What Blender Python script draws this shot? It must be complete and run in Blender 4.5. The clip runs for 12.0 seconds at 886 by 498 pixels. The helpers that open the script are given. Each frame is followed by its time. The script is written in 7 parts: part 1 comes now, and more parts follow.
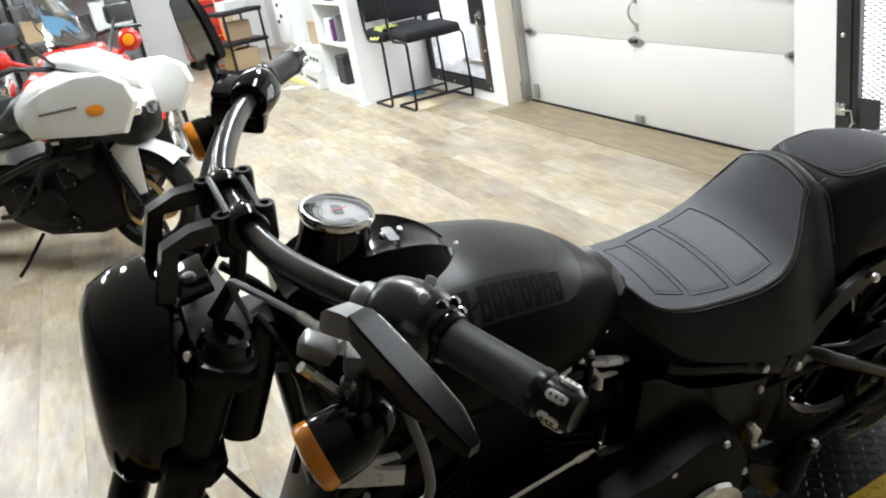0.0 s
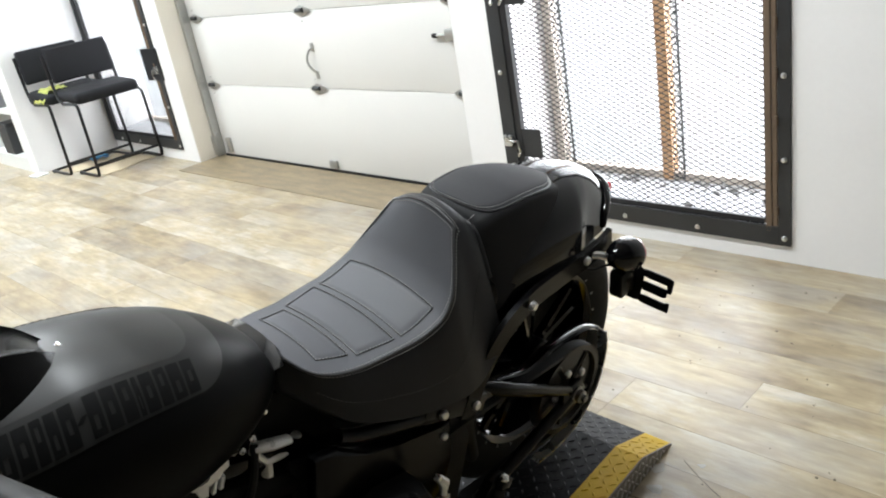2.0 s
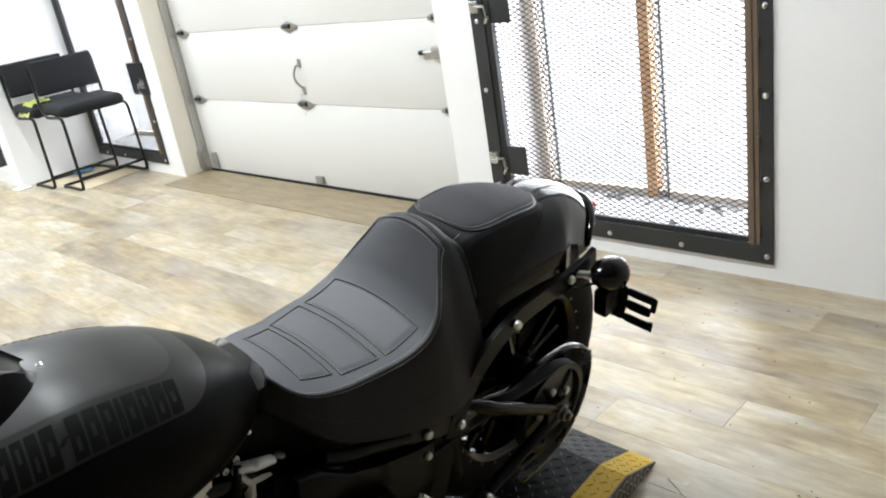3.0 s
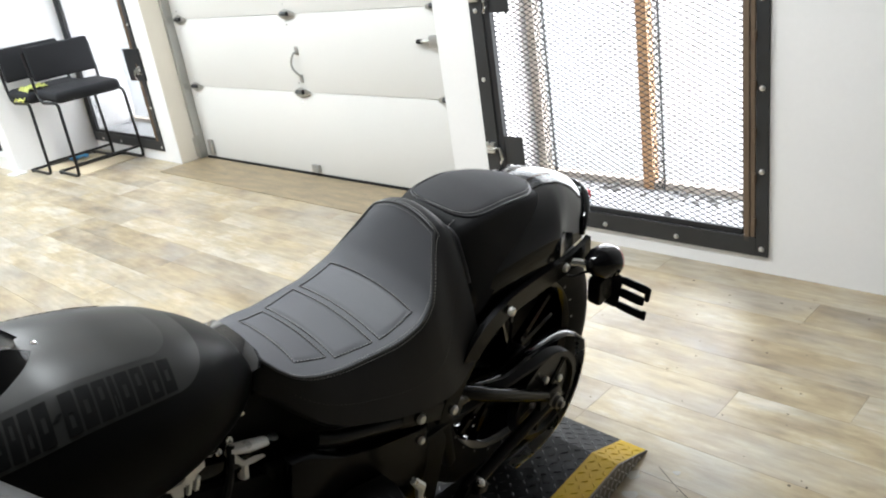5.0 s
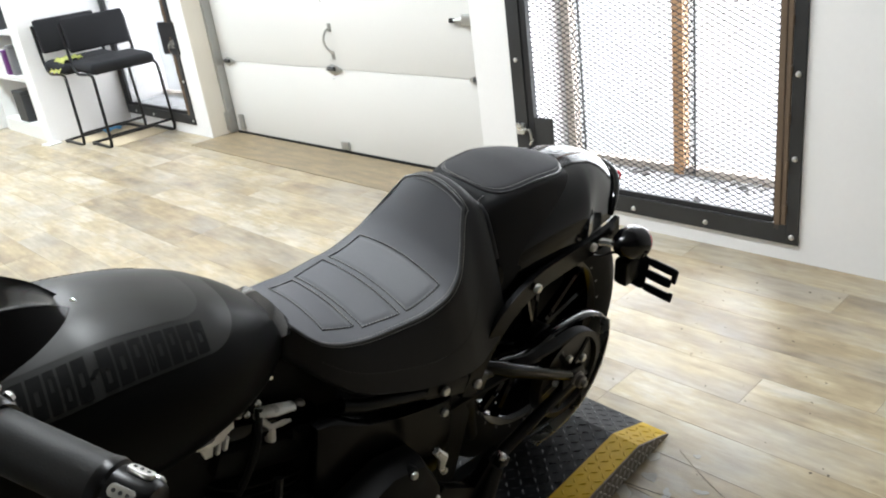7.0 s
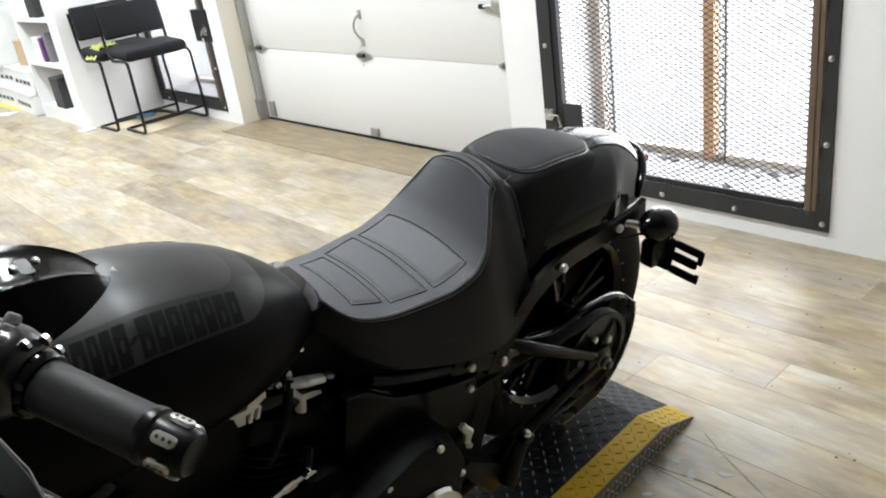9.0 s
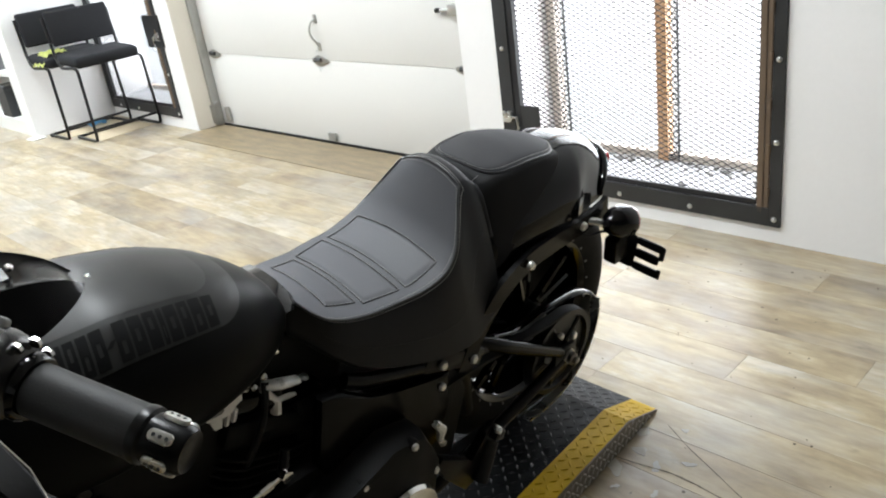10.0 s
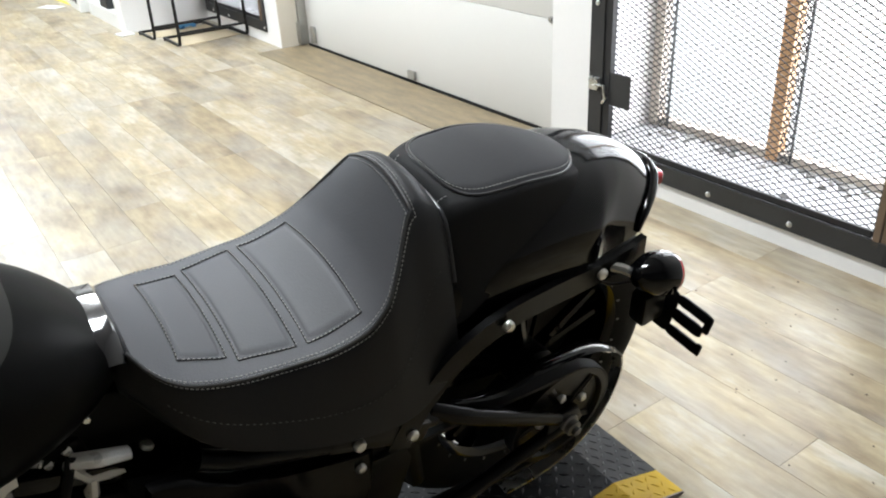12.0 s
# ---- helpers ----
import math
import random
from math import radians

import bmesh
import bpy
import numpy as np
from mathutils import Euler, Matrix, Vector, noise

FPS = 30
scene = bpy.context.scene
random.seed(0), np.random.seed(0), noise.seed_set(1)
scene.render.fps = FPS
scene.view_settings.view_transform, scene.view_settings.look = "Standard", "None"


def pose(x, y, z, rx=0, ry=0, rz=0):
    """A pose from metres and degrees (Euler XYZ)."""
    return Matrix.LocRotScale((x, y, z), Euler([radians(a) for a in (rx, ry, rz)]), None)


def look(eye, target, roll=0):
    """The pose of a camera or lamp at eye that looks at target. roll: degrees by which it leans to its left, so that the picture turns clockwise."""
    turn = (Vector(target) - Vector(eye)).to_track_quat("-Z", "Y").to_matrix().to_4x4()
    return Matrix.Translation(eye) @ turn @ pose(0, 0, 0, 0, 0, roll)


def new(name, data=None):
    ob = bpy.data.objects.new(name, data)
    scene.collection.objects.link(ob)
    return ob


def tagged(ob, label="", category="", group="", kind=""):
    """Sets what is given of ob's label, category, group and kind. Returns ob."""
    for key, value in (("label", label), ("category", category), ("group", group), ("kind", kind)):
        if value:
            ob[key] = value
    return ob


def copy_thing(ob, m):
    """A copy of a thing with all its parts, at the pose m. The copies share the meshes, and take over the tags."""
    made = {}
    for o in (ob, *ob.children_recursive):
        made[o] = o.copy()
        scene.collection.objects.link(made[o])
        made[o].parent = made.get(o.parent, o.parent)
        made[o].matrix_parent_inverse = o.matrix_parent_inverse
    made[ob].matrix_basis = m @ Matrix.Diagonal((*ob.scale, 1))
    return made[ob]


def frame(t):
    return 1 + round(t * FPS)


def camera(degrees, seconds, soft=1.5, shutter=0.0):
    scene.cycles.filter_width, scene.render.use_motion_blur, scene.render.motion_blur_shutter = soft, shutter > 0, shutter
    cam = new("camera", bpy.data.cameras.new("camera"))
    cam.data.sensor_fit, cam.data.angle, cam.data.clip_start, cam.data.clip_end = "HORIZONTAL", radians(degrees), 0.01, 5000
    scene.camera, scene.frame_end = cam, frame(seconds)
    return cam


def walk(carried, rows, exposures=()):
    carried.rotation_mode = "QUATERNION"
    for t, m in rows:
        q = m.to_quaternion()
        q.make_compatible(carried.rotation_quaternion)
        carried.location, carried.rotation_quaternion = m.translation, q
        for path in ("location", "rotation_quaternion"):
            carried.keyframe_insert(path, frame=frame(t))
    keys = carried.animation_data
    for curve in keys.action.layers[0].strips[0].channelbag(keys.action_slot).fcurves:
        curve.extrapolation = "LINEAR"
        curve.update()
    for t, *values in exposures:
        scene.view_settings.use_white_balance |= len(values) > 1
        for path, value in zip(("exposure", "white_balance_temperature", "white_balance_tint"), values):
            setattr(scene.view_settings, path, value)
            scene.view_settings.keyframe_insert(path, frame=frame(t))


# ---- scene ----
# ---------------------------------------------------------------- camera and walk
cam = camera(57.49, 12.0, soft=2.0)
PATH = [
    (0, (-0.2063, -0.3777, 1.4004), (0.4604, 1.3520, 0.6497), -10.33),
    (0.2, (-0.1841, -0.3828, 1.3812), (0.5786, 1.2990, 0.6131), -10.05),
    (0.5, (-0.1485, -0.3834, 1.3749), (0.7409, 1.2357, 0.6084), -10.56),
    (0.7, (-0.1266, -0.3826, 1.3645), (0.8201, 1.1930, 0.5763), -11.17),
    (1, (-0.0939, -0.3746, 1.3595), (0.9545, 1.1352, 0.5712), -11.14),
    (1.3, (-0.0668, -0.3650, 1.3681), (1.0629, 1.0813, 0.5732), -10.94),
    (1.5, (-0.0446, -0.3556, 1.3630), (1.1474, 1.0481, 0.5827), -10.97),
    (2, (-0.0315, -0.3477, 1.3611), (1.2025, 1.0325, 0.6047), -10.22),
    (2.5, (-0.0263, -0.3456, 1.3638), (1.2399, 1.0166, 0.6280), -9.79),
    (3, (-0.0305, -0.3506, 1.3703), (1.2407, 1.0104, 0.6412), -9.53),
    (5, (-0.0352, -0.3561, 1.3610), (1.2354, 0.9945, 0.6119), -8.79),
    (5.5, (-0.0375, -0.3621, 1.3603), (1.2298, 0.9909, 0.6098), -8.81),
    (6, (-0.0376, -0.3614, 1.3597), (1.2247, 0.9869, 0.5924), -8.25),
    (6.5, (-0.0375, -0.3602, 1.3534), (1.2139, 0.9817, 0.5576), -8.04),
    (7, (-0.0515, -0.3620, 1.3534), (1.1603, 1.0244, 0.5728), -7.91),
    (9, (-0.0718, -0.3838, 1.3454), (1.0804, 1.0442, 0.5498), -8.36),
    (9.5, (-0.0829, -0.3928, 1.3460), (1.0721, 1.0371, 0.5578), -8.38),
    (10, (-0.1021, -0.3827, 1.3497), (1.1302, 0.9739, 0.5489), -8.22),
    (10.2, (-0.1261, -0.3737, 1.3559), (1.1309, 0.9613, 0.5573), -8.12),
    (10.5, (-0.1562, -0.3561, 1.3485), (1.1201, 0.9508, 0.5342), -9.00),
    (10.8, (-0.1438, -0.3450, 1.3382), (1.1152, 0.9403, 0.4648), -7.66),
    (11, (-0.0780, -0.3355, 1.3181), (1.0914, 1.0198, 0.4261), -7.64),
    (11.2, (0.0041, -0.3443, 1.3248), (1.0877, 1.0992, 0.4635), -7.15),
    (11.5, (0.1402, -0.3402, 1.3573), (1.2110, 1.1069, 0.4858), -3.48),
    (11.7, (0.2180, -0.3123, 1.3458), (1.2839, 1.1391, 0.4757), -4.77),
    (12, (0.3598, -0.1960, 1.2943), (1.3466, 1.2793, 0.3724), -3.04),
]
walk(cam, [(t, look(eye, target, roll)) for t, eye, target, roll in PATH])

# ---------------------------------------------------------------- world, light, exposure
world = bpy.data.worlds.new("world")
scene.world = world
world.use_nodes = True
wn = world.node_tree.nodes
sky = wn.new("ShaderNodeTexSky")
sky.sky_type = "NISHITA"
sky.sun_disc = False
sky.sun_elevation, sky.sun_rotation = radians(35), radians(200)
wn["Background"].inputs[1].default_value = 0.12
world.node_tree.links.new(sky.outputs[0], wn["Background"].inputs[0])
scene.view_settings.exposure = 1.02


def area_lamp(name, place, turn, sx, sy, watts, colour=(1, 1, 1)):
    """A soft lamp; its light leaves along its own -z."""
    data = bpy.data.lights.new(name, "AREA")
    data.shape, data.size, data.size_y, data.energy, data.color = "RECTANGLE", sx, sy, watts, colour
    ob = new(name, data)
    ob.matrix_world = pose(*place, *turn)
    return ob


# daylight through the two barred openings
area_lamp("daylight_window", (3.02, 1.42, 1.1), (0, 90, 0), 1.8, 1.2, 28, (0.90, 0.95, 1.0))
area_lamp("daylight_side_window", (3.02, 5.85, 1.1), (0, 90, 0), 1.8, 1.1, 20, (0.90, 0.95, 1.0))
# the tubes of the ceiling fixtures
CEILING_LIGHTS = [(1.25, 3.2, 33), (1.0, 1.0, 30), (-0.7, 4.5, 22), (1.1, 6.2, 56), (0.9, 9.4, 56), (-2.2, 6.2, 56), (-2.2, 9.4, 56)]
for lx, ly, watts in CEILING_LIGHTS:
    area_lamp("tube_light", (lx, ly, 3.02), (0, 0, 0), 0.22, 1.15, watts, (0.88, 0.95, 1.0) if ly < 5 else (0.82, 0.93, 1.0))


# ---------------------------------------------------------------- materials
def nodes_of(name):
    m = bpy.data.materials.new(name)
    m.use_nodes = True
    return m, m.node_tree.nodes, m.node_tree.links, m.node_tree.nodes["Principled BSDF"]


def surface(name, colour, rough=0.5, metal=0.0, spread=0.12, scale=6.0, fine=90.0, bump=0.15, depth=0.002, coat=0.0, rough_spread=0.12, stretch=(1, 1, 1), spec=0.5, world_space=False):
    """A material with variation at two scales: broad stains in colour and gloss, and fine relief."""
    m, n, k, b = nodes_of(name)
    co = n.new("ShaderNodeTexCoord")
    mp = n.new("ShaderNodeMapping")
    mp.inputs["Scale"].default_value = stretch
    if world_space:
        geo = n.new("ShaderNodeNewGeometry")
        k.new(geo.outputs["Position"], mp.inputs[0])
    else:
        k.new(co.outputs["Object"], mp.inputs[0])
    broad = n.new("ShaderNodeTexNoise")
    broad.inputs["Scale"].default_value, broad.inputs["Detail"].default_value = scale, 6
    small = n.new("ShaderNodeTexNoise")
    small.inputs["Scale"].default_value, small.inputs["Detail"].default_value = fine, 4
    k.new(mp.outputs[0], broad.inputs["Vector"])
    k.new(mp.outputs[0], small.inputs["Vector"])
    mix = n.new("ShaderNodeMix")
    mix.data_type = "RGBA"
    dark = tuple(max(0.0, c * (1 - spread)) for c in colour)
    light = tuple(min(1.0, c * (1 + spread)) for c in colour)
    mix.inputs[6].default_value, mix.inputs[7].default_value = (*dark, 1), (*light, 1)
    add = n.new("ShaderNodeMath")
    add.operation, add.inputs[1].default_value = "MULTIPLY_ADD", 0.75
    sm = n.new("ShaderNodeMath")
    sm.operation, sm.inputs[1].default_value = "MULTIPLY", 0.25
    k.new(small.outputs["Fac"], sm.inputs[0])
    k.new(broad.outputs["Fac"], add.inputs[0])
    k.new(sm.outputs[0], add.inputs[2])
    k.new(add.outputs[0], mix.inputs[0])
    k.new(mix.outputs[2], b.inputs["Base Color"])
    ro = n.new("ShaderNodeMapRange")
    ro.inputs[3].default_value, ro.inputs[4].default_value = max(0.02, rough - rough_spread), min(1, rough + rough_spread)
    k.new(broad.outputs["Fac"], ro.inputs[0])
    k.new(ro.outputs[0], b.inputs["Roughness"])
    if bump:
        bp = n.new("ShaderNodeBump")
        bp.inputs["Strength"].default_value, bp.inputs["Distance"].default_value = bump, depth
        k.new(small.outputs["Fac"], bp.inputs["Height"])
        k.new(bp.outputs[0], b.inputs["Normal"])
    b.inputs["Metallic"].default_value = metal
    b.inputs["Specular IOR Level"].default_value = spec
    b.inputs["Coat Weight"].default_value = coat
    b.inputs["Coat Roughness"].default_value = 0.04
    return m


def glowing(name, colour, strength):
    m, n, k, b = nodes_of(name)
    b.inputs["Base Color"].default_value = (*colour, 1)
    b.inputs["Emission Color"].default_value = (*colour, 1)
    b.inputs["Emission Strength"].default_value = strength
    return m


def glass(name, colour=(1, 1, 1), rough=0.02):
    m, n, k, b = nodes_of(name)
    b.inputs["Base Color"].default_value = (*colour, 1)
    b.inputs["Transmission Weight"].default_value = 1.0
    b.inputs["Roughness"].default_value = rough
    b.inputs["IOR"].default_value = 1.45
    return m


def plank_material():
    """Vinyl planks printed as weathered oak: every board a tone of its own, streaks along its length."""
    m, n, k, b = nodes_of("oak_plank")
    geo, inf = n.new("ShaderNodeNewGeometry"), n.new("ShaderNodeObjectInfo")
    rnd = n.new("ShaderNodeMath")
    rnd.operation = "ADD"
    k.new(inf.outputs["Random"], rnd.inputs[0])
    k.new(geo.outputs["Random Per Island"], rnd.inputs[1])
    fr = n.new("ShaderNodeMath")
    fr.operation = "FRACT"
    k.new(rnd.outputs[0], fr.inputs[0])
    shift = n.new("ShaderNodeCombineXYZ")
    mul = n.new("ShaderNodeMath")
    mul.operation, mul.inputs[1].default_value = "MULTIPLY", 37.0
    k.new(fr.outputs[0], mul.inputs[0])
    k.new(mul.outputs[0], shift.inputs[2])
    vadd = n.new("ShaderNodeVectorMath")
    k.new(geo.outputs["Position"], vadd.inputs[0])
    k.new(shift.outputs[0], vadd.inputs[1])
    def streak(scale, stretch, detail):
        mp = n.new("ShaderNodeMapping")
        mp.inputs["Scale"].default_value = stretch
        k.new(vadd.outputs[0], mp.inputs[0])
        t = n.new("ShaderNodeTexNoise")
        t.inputs["Scale"].default_value, t.inputs["Detail"].default_value = scale, detail
        t.inputs["Roughness"].default_value = 0.62
        k.new(mp.outputs[0], t.inputs["Vector"])
        return t
    broad, grain, knots = streak(4.0, (1.9, 0.8, 1), 6), streak(13, (3.4, 0.5, 1), 6), streak(16, (1.5, 0.6, 1), 3)
    tone = n.new("ShaderNodeValToRGB")
    el = tone.color_ramp.elements
    el[0].position, el[0].color = 0.06, (0.150, 0.112, 0.070, 1)
    el[1].position, el[1].color = 0.90, (0.52, 0.48, 0.405, 1)
    mid = tone.color_ramp.elements.new(0.36)
    mid.color = (0.285, 0.220, 0.138, 1)
    mid2 = tone.color_ramp.elements.new(0.62)
    mid2.color = (0.41, 0.335, 0.212, 1)
    mixf = n.new("ShaderNodeMath")
    mixf.operation, mixf.inputs[1].default_value = "MULTIPLY_ADD", 0.36
    bf = n.new("ShaderNodeMath")
    bf.operation, bf.inputs[1].default_value = "MULTIPLY", 0.66
    spreadf = n.new("ShaderNodeMapRange")
    spreadf.inputs[1].default_value, spreadf.inputs[2].default_value = 0.3, 0.7
    k.new(broad.outputs["Fac"], spreadf.inputs[0])
    k.new(spreadf.outputs[0], bf.inputs[0])
    k.new(fr.outputs[0], mixf.inputs[0])
    k.new(bf.outputs[0], mixf.inputs[2])
    k.new(mixf.outputs[0], tone.inputs[0])
    gr = n.new("ShaderNodeMapRange")
    gr.inputs[1].default_value, gr.inputs[2].default_value, gr.inputs[3].default_value, gr.inputs[4].default_value = 0.28, 0.72, 0.74, 1.12
    k.new(grain.outputs["Fac"], gr.inputs[0])
    kn = n.new("ShaderNodeMapRange")
    kn.inputs[1].default_value, kn.inputs[2].default_value, kn.inputs[3].default_value, kn.inputs[4].default_value = 0.64, 0.78, 1.0, 0.72
    k.new(knots.outputs["Fac"], kn.inputs[0])
    mm = n.new("ShaderNodeMath")
    mm.operation = "MULTIPLY"
    k.new(gr.outputs[0], mm.inputs[0])
    k.new(kn.outputs[0], mm.inputs[1])
    sc = n.new("ShaderNodeVectorMath")
    sc.operation = "SCALE"
    # greyed, washed areas against yellowed ones
    washed = streak(2.3, (1.3, 0.8, 1), 4)
    wr = n.new("ShaderNodeMapRange")
    wr.inputs[1].default_value, wr.inputs[2].default_value, wr.inputs[3].default_value, wr.inputs[4].default_value = 0.42, 0.64, 0.0, 0.60
    k.new(washed.outputs["Fac"], wr.inputs[0])
    hue = n.new("ShaderNodeMix")
    hue.data_type = "RGBA"
    hue.inputs[7].default_value = (0.36, 0.335, 0.295, 1)
    k.new(wr.outputs[0], hue.inputs[0])
    # yellowed patches that run over single boards
    yellow = streak(3.1, (1.6, 0.7, 1.7), 3)
    yr = n.new("ShaderNodeMapRange")
    yr.inputs[1].default_value, yr.inputs[2].default_value, yr.inputs[3].default_value, yr.inputs[4].default_value = 0.48, 0.66, 0.0, 0.45
    k.new(yellow.outputs["Fac"], yr.inputs[0])
    gold = n.new("ShaderNodeMix")
    gold.data_type = "RGBA"
    gold.inputs[7].default_value = (0.43, 0.345, 0.205, 1)
    k.new(yr.outputs[0], gold.inputs[0])
    k.new(tone.outputs[0], gold.inputs[6])
    k.new(gold.outputs[2], hue.inputs[6])
    k.new(hue.outputs[2], sc.inputs[0])
    k.new(mm.outputs[0], sc.inputs["Scale"])
    k.new(sc.outputs[0], b.inputs["Base Color"])
    rr = n.new("ShaderNodeMapRange")
    rr.inputs[3].default_value, rr.inputs[4].default_value = 0.27, 0.44
    k.new(broad.outputs["Fac"], rr.inputs[0])
    k.new(rr.outputs[0], b.inputs["Roughness"])
    bp = n.new("ShaderNodeBump")
    bp.inputs["Strength"].default_value, bp.inputs["Distance"].default_value = 0.12, 0.001
    k.new(grain.outputs["Fac"], bp.inputs["Height"])
    k.new(bp.outputs[0], b.inputs["Normal"])
    return m


OAK = plank_material()
WALL = surface("white_wall_paint", (0.80, 0.79, 0.785), 0.55, spread=0.08, scale=1.3, fine=60, bump=0.12, depth=0.003, world_space=True)
# for the out-of-view walls: dark, so little light bounces onto the bike's side
DIM = surface("dim_unseen_wall", (0.16, 0.157, 0.15), 0.6, spread=0.2, scale=1.5, fine=40, world_space=True)
CREAM = surface("cream_wall_paint", (0.72, 0.67, 0.58), 0.5, spread=0.05, scale=1.3, fine=60, bump=0.1, world_space=True)
DOOR_WHITE = surface("door_panel_enamel", (0.70, 0.69, 0.665), 0.4, spread=0.04, scale=1.0, fine=200, bump=0.06, depth=0.001, world_space=True)
CEIL = surface("ceiling_paint", (0.62, 0.62, 0.62), 0.8, spread=0.05, world_space=True)
WORN = surface("worn_brown_boards", (0.235, 0.182, 0.112), 0.45, spread=1.0, scale=7, fine=40, bump=0.25, stretch=(3, 0.7, 1), world_space=True)
SUBFLOOR = surface("dark_joint", (0.10, 0.08, 0.055), 0.8, world_space=True)
GREYED = surface("pale_floor_smear", (0.40, 0.375, 0.33), 0.5, spread=0.2, scale=30)
CARD_PALE = surface("pale_cardboard", (0.46, 0.38, 0.26), 0.8, spread=0.15, scale=4)
CARD = surface("cardboard", (0.44, 0.32, 0.20), 0.8, spread=0.1, scale=4)
STEEL_DARK = surface("dark_mill_steel", (0.040, 0.041, 0.043), 0.45, 0.45, spread=0.5, scale=5, fine=120, bump=0.12, world_space=True)
RUST = surface("rusty_angle_steel", (0.15, 0.105, 0.07), 0.65, 0.3, spread=0.4, scale=7, fine=90, bump=0.3, world_space=True)
MESH = surface("expanded_metal", (0.022, 0.022, 0.024), 0.5, 0.3, spread=0.25, scale=10, world_space=True)
GALV = surface("galvanised_steel", (0.42, 0.42, 0.40), 0.38, 0.8, spread=0.18, scale=9, fine=90)
BOLT = surface("plated_bolt", (0.68, 0.68, 0.67), 0.3, 0.9, spread=0.12, scale=30)
TIMBER = surface("orange_timber", (0.55, 0.31, 0.15), 0.6, spread=0.3, scale=5, fine=60, stretch=(6, 6, 0.6), world_space=True)
TIMBER_PALE = surface("pale_timber", (0.52, 0.45, 0.38), 0.6, spread=0.25, scale=5, fine=60, stretch=(6, 6, 0.6), world_space=True)
GRIT = surface("grey_gritty_sill", (0.42, 0.42, 0.43), 0.9, spread=0.35, scale=7, fine=40, bump=0.6, depth=0.01, world_space=True)
RUBBLE = surface("grey_brown_rubble", (0.26, 0.25, 0.24), 0.9, spread=0.5, scale=30, fine=90, bump=0.4, world_space=True)
DAYLIGHT = glowing("bright_daylight", (0.92, 0.96, 1.0), 0.52)
FABRIC = surface("black_upholstery", (0.012, 0.012, 0.014), 0.85, spread=0.35, scale=12, fine=700, bump=0.4, depth=0.001, spec=0.25)
FRAME_BLACK = surface("black_powder_coat", (0.006, 0.006, 0.0065), 0.38, spread=0.3, scale=12, fine=300, bump=0.08, spec=0.35)
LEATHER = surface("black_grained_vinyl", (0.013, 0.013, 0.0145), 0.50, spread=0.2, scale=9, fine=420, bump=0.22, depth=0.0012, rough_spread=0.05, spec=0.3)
# pillion pair: shade of the sides and light on top put into the colours
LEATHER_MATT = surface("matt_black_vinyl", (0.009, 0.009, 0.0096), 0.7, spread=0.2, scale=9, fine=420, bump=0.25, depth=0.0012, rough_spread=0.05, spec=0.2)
PILLION_TOP = surface("toplit_matt_vinyl", (0.028, 0.028, 0.0305), 0.72, spread=0.2, scale=9, fine=420, bump=0.25, depth=0.0012, rough_spread=0.05, spec=0.25)
# seat top: charcoal vinyl, lightened further to carry the light from above
LEATHER_TOPLIT = surface("toplit_grained_vinyl", (0.080, 0.081, 0.090), 0.60, spread=0.2, scale=9, fine=420, bump=0.25, depth=0.0012, rough_spread=0.05, spec=0.4)
THREAD_DARK = surface("black_thread", (0.03, 0.03, 0.03), 0.7, spread=0.2, scale=60, bump=0)
THREAD = surface("grey_thread", (0.27, 0.265, 0.255), 0.8, spread=0.2, scale=60, bump=0)
PIPING = surface("glossy_piping", (0.03, 0.03, 0.032), 0.35, spread=0.1, scale=40, bump=0.05)
CONSOLE_BLACK = surface("black_console_lacquer", (0.002, 0.002, 0.0022), 0.13, spread=0.3, scale=5, fine=200, bump=0.01, depth=0.0005, rough_spread=0.04, spec=0.13)
TANK_MATT = surface("matt_black_denim_paint", (0.0035, 0.0035, 0.0035), 0.36, spread=0.15, scale=8, fine=500, bump=0.03, depth=0.0005, rough_spread=0.05, spec=0.08)
TANK_PANEL = surface("charcoal_denim_paint", (0.028, 0.028, 0.0268), 0.36, spread=0.15, scale=8, fine=500, bump=0.03, depth=0.0005, rough_spread=0.05, spec=0.2)
TANK_BAND = surface("dark_charcoal_denim_paint", (0.019, 0.019, 0.018), 0.36, spread=0.15, scale=8, fine=500, bump=0.03, depth=0.0005, rough_spread=0.05, spec=0.16)
TANK_LETTER = surface("black_graphic_film", (0.0015, 0.0015, 0.0015), 0.6, spread=0.2, scale=40, fine=300, bump=0.05, spec=0.1)
GLOSS = surface("gloss_black_paint", (0.002, 0.002, 0.0025), 0.09, spread=0.3, scale=5, fine=200, bump=0.008, depth=0.0005, coat=0.12, rough_spread=0.05, spec=0.26)
SATIN = surface("satin_black_metal", (0.002, 0.002, 0.0024), 0.32, spread=0.3, scale=14, fine=300, bump=0.06, rough_spread=0.08, spec=0.24)
WRINKLE = surface("wrinkle_black_engine_paint", (0.0018, 0.0018, 0.002), 0.55, spread=0.3, scale=18, fine=420, bump=0.25, depth=0.001, spec=0.18)
BAR_BLACK = surface("brushed_black_metal", (0.006, 0.006, 0.0065), 0.25, spread=0.3, scale=14, fine=300, bump=0.05, rough_spread=0.06, spec=0.55)
COVER = surface("low_sheen_black_paint", (0.0016, 0.0016, 0.0018), 0.24, spread=0.3, scale=10, fine=300, bump=0.03, rough_spread=0.06, spec=0.13)
BRIGHT = surface("bright_cast_alloy", (0.85, 0.84, 0.82), 0.30, 0.25, spread=0.12, scale=40, fine=200, bump=0.05)
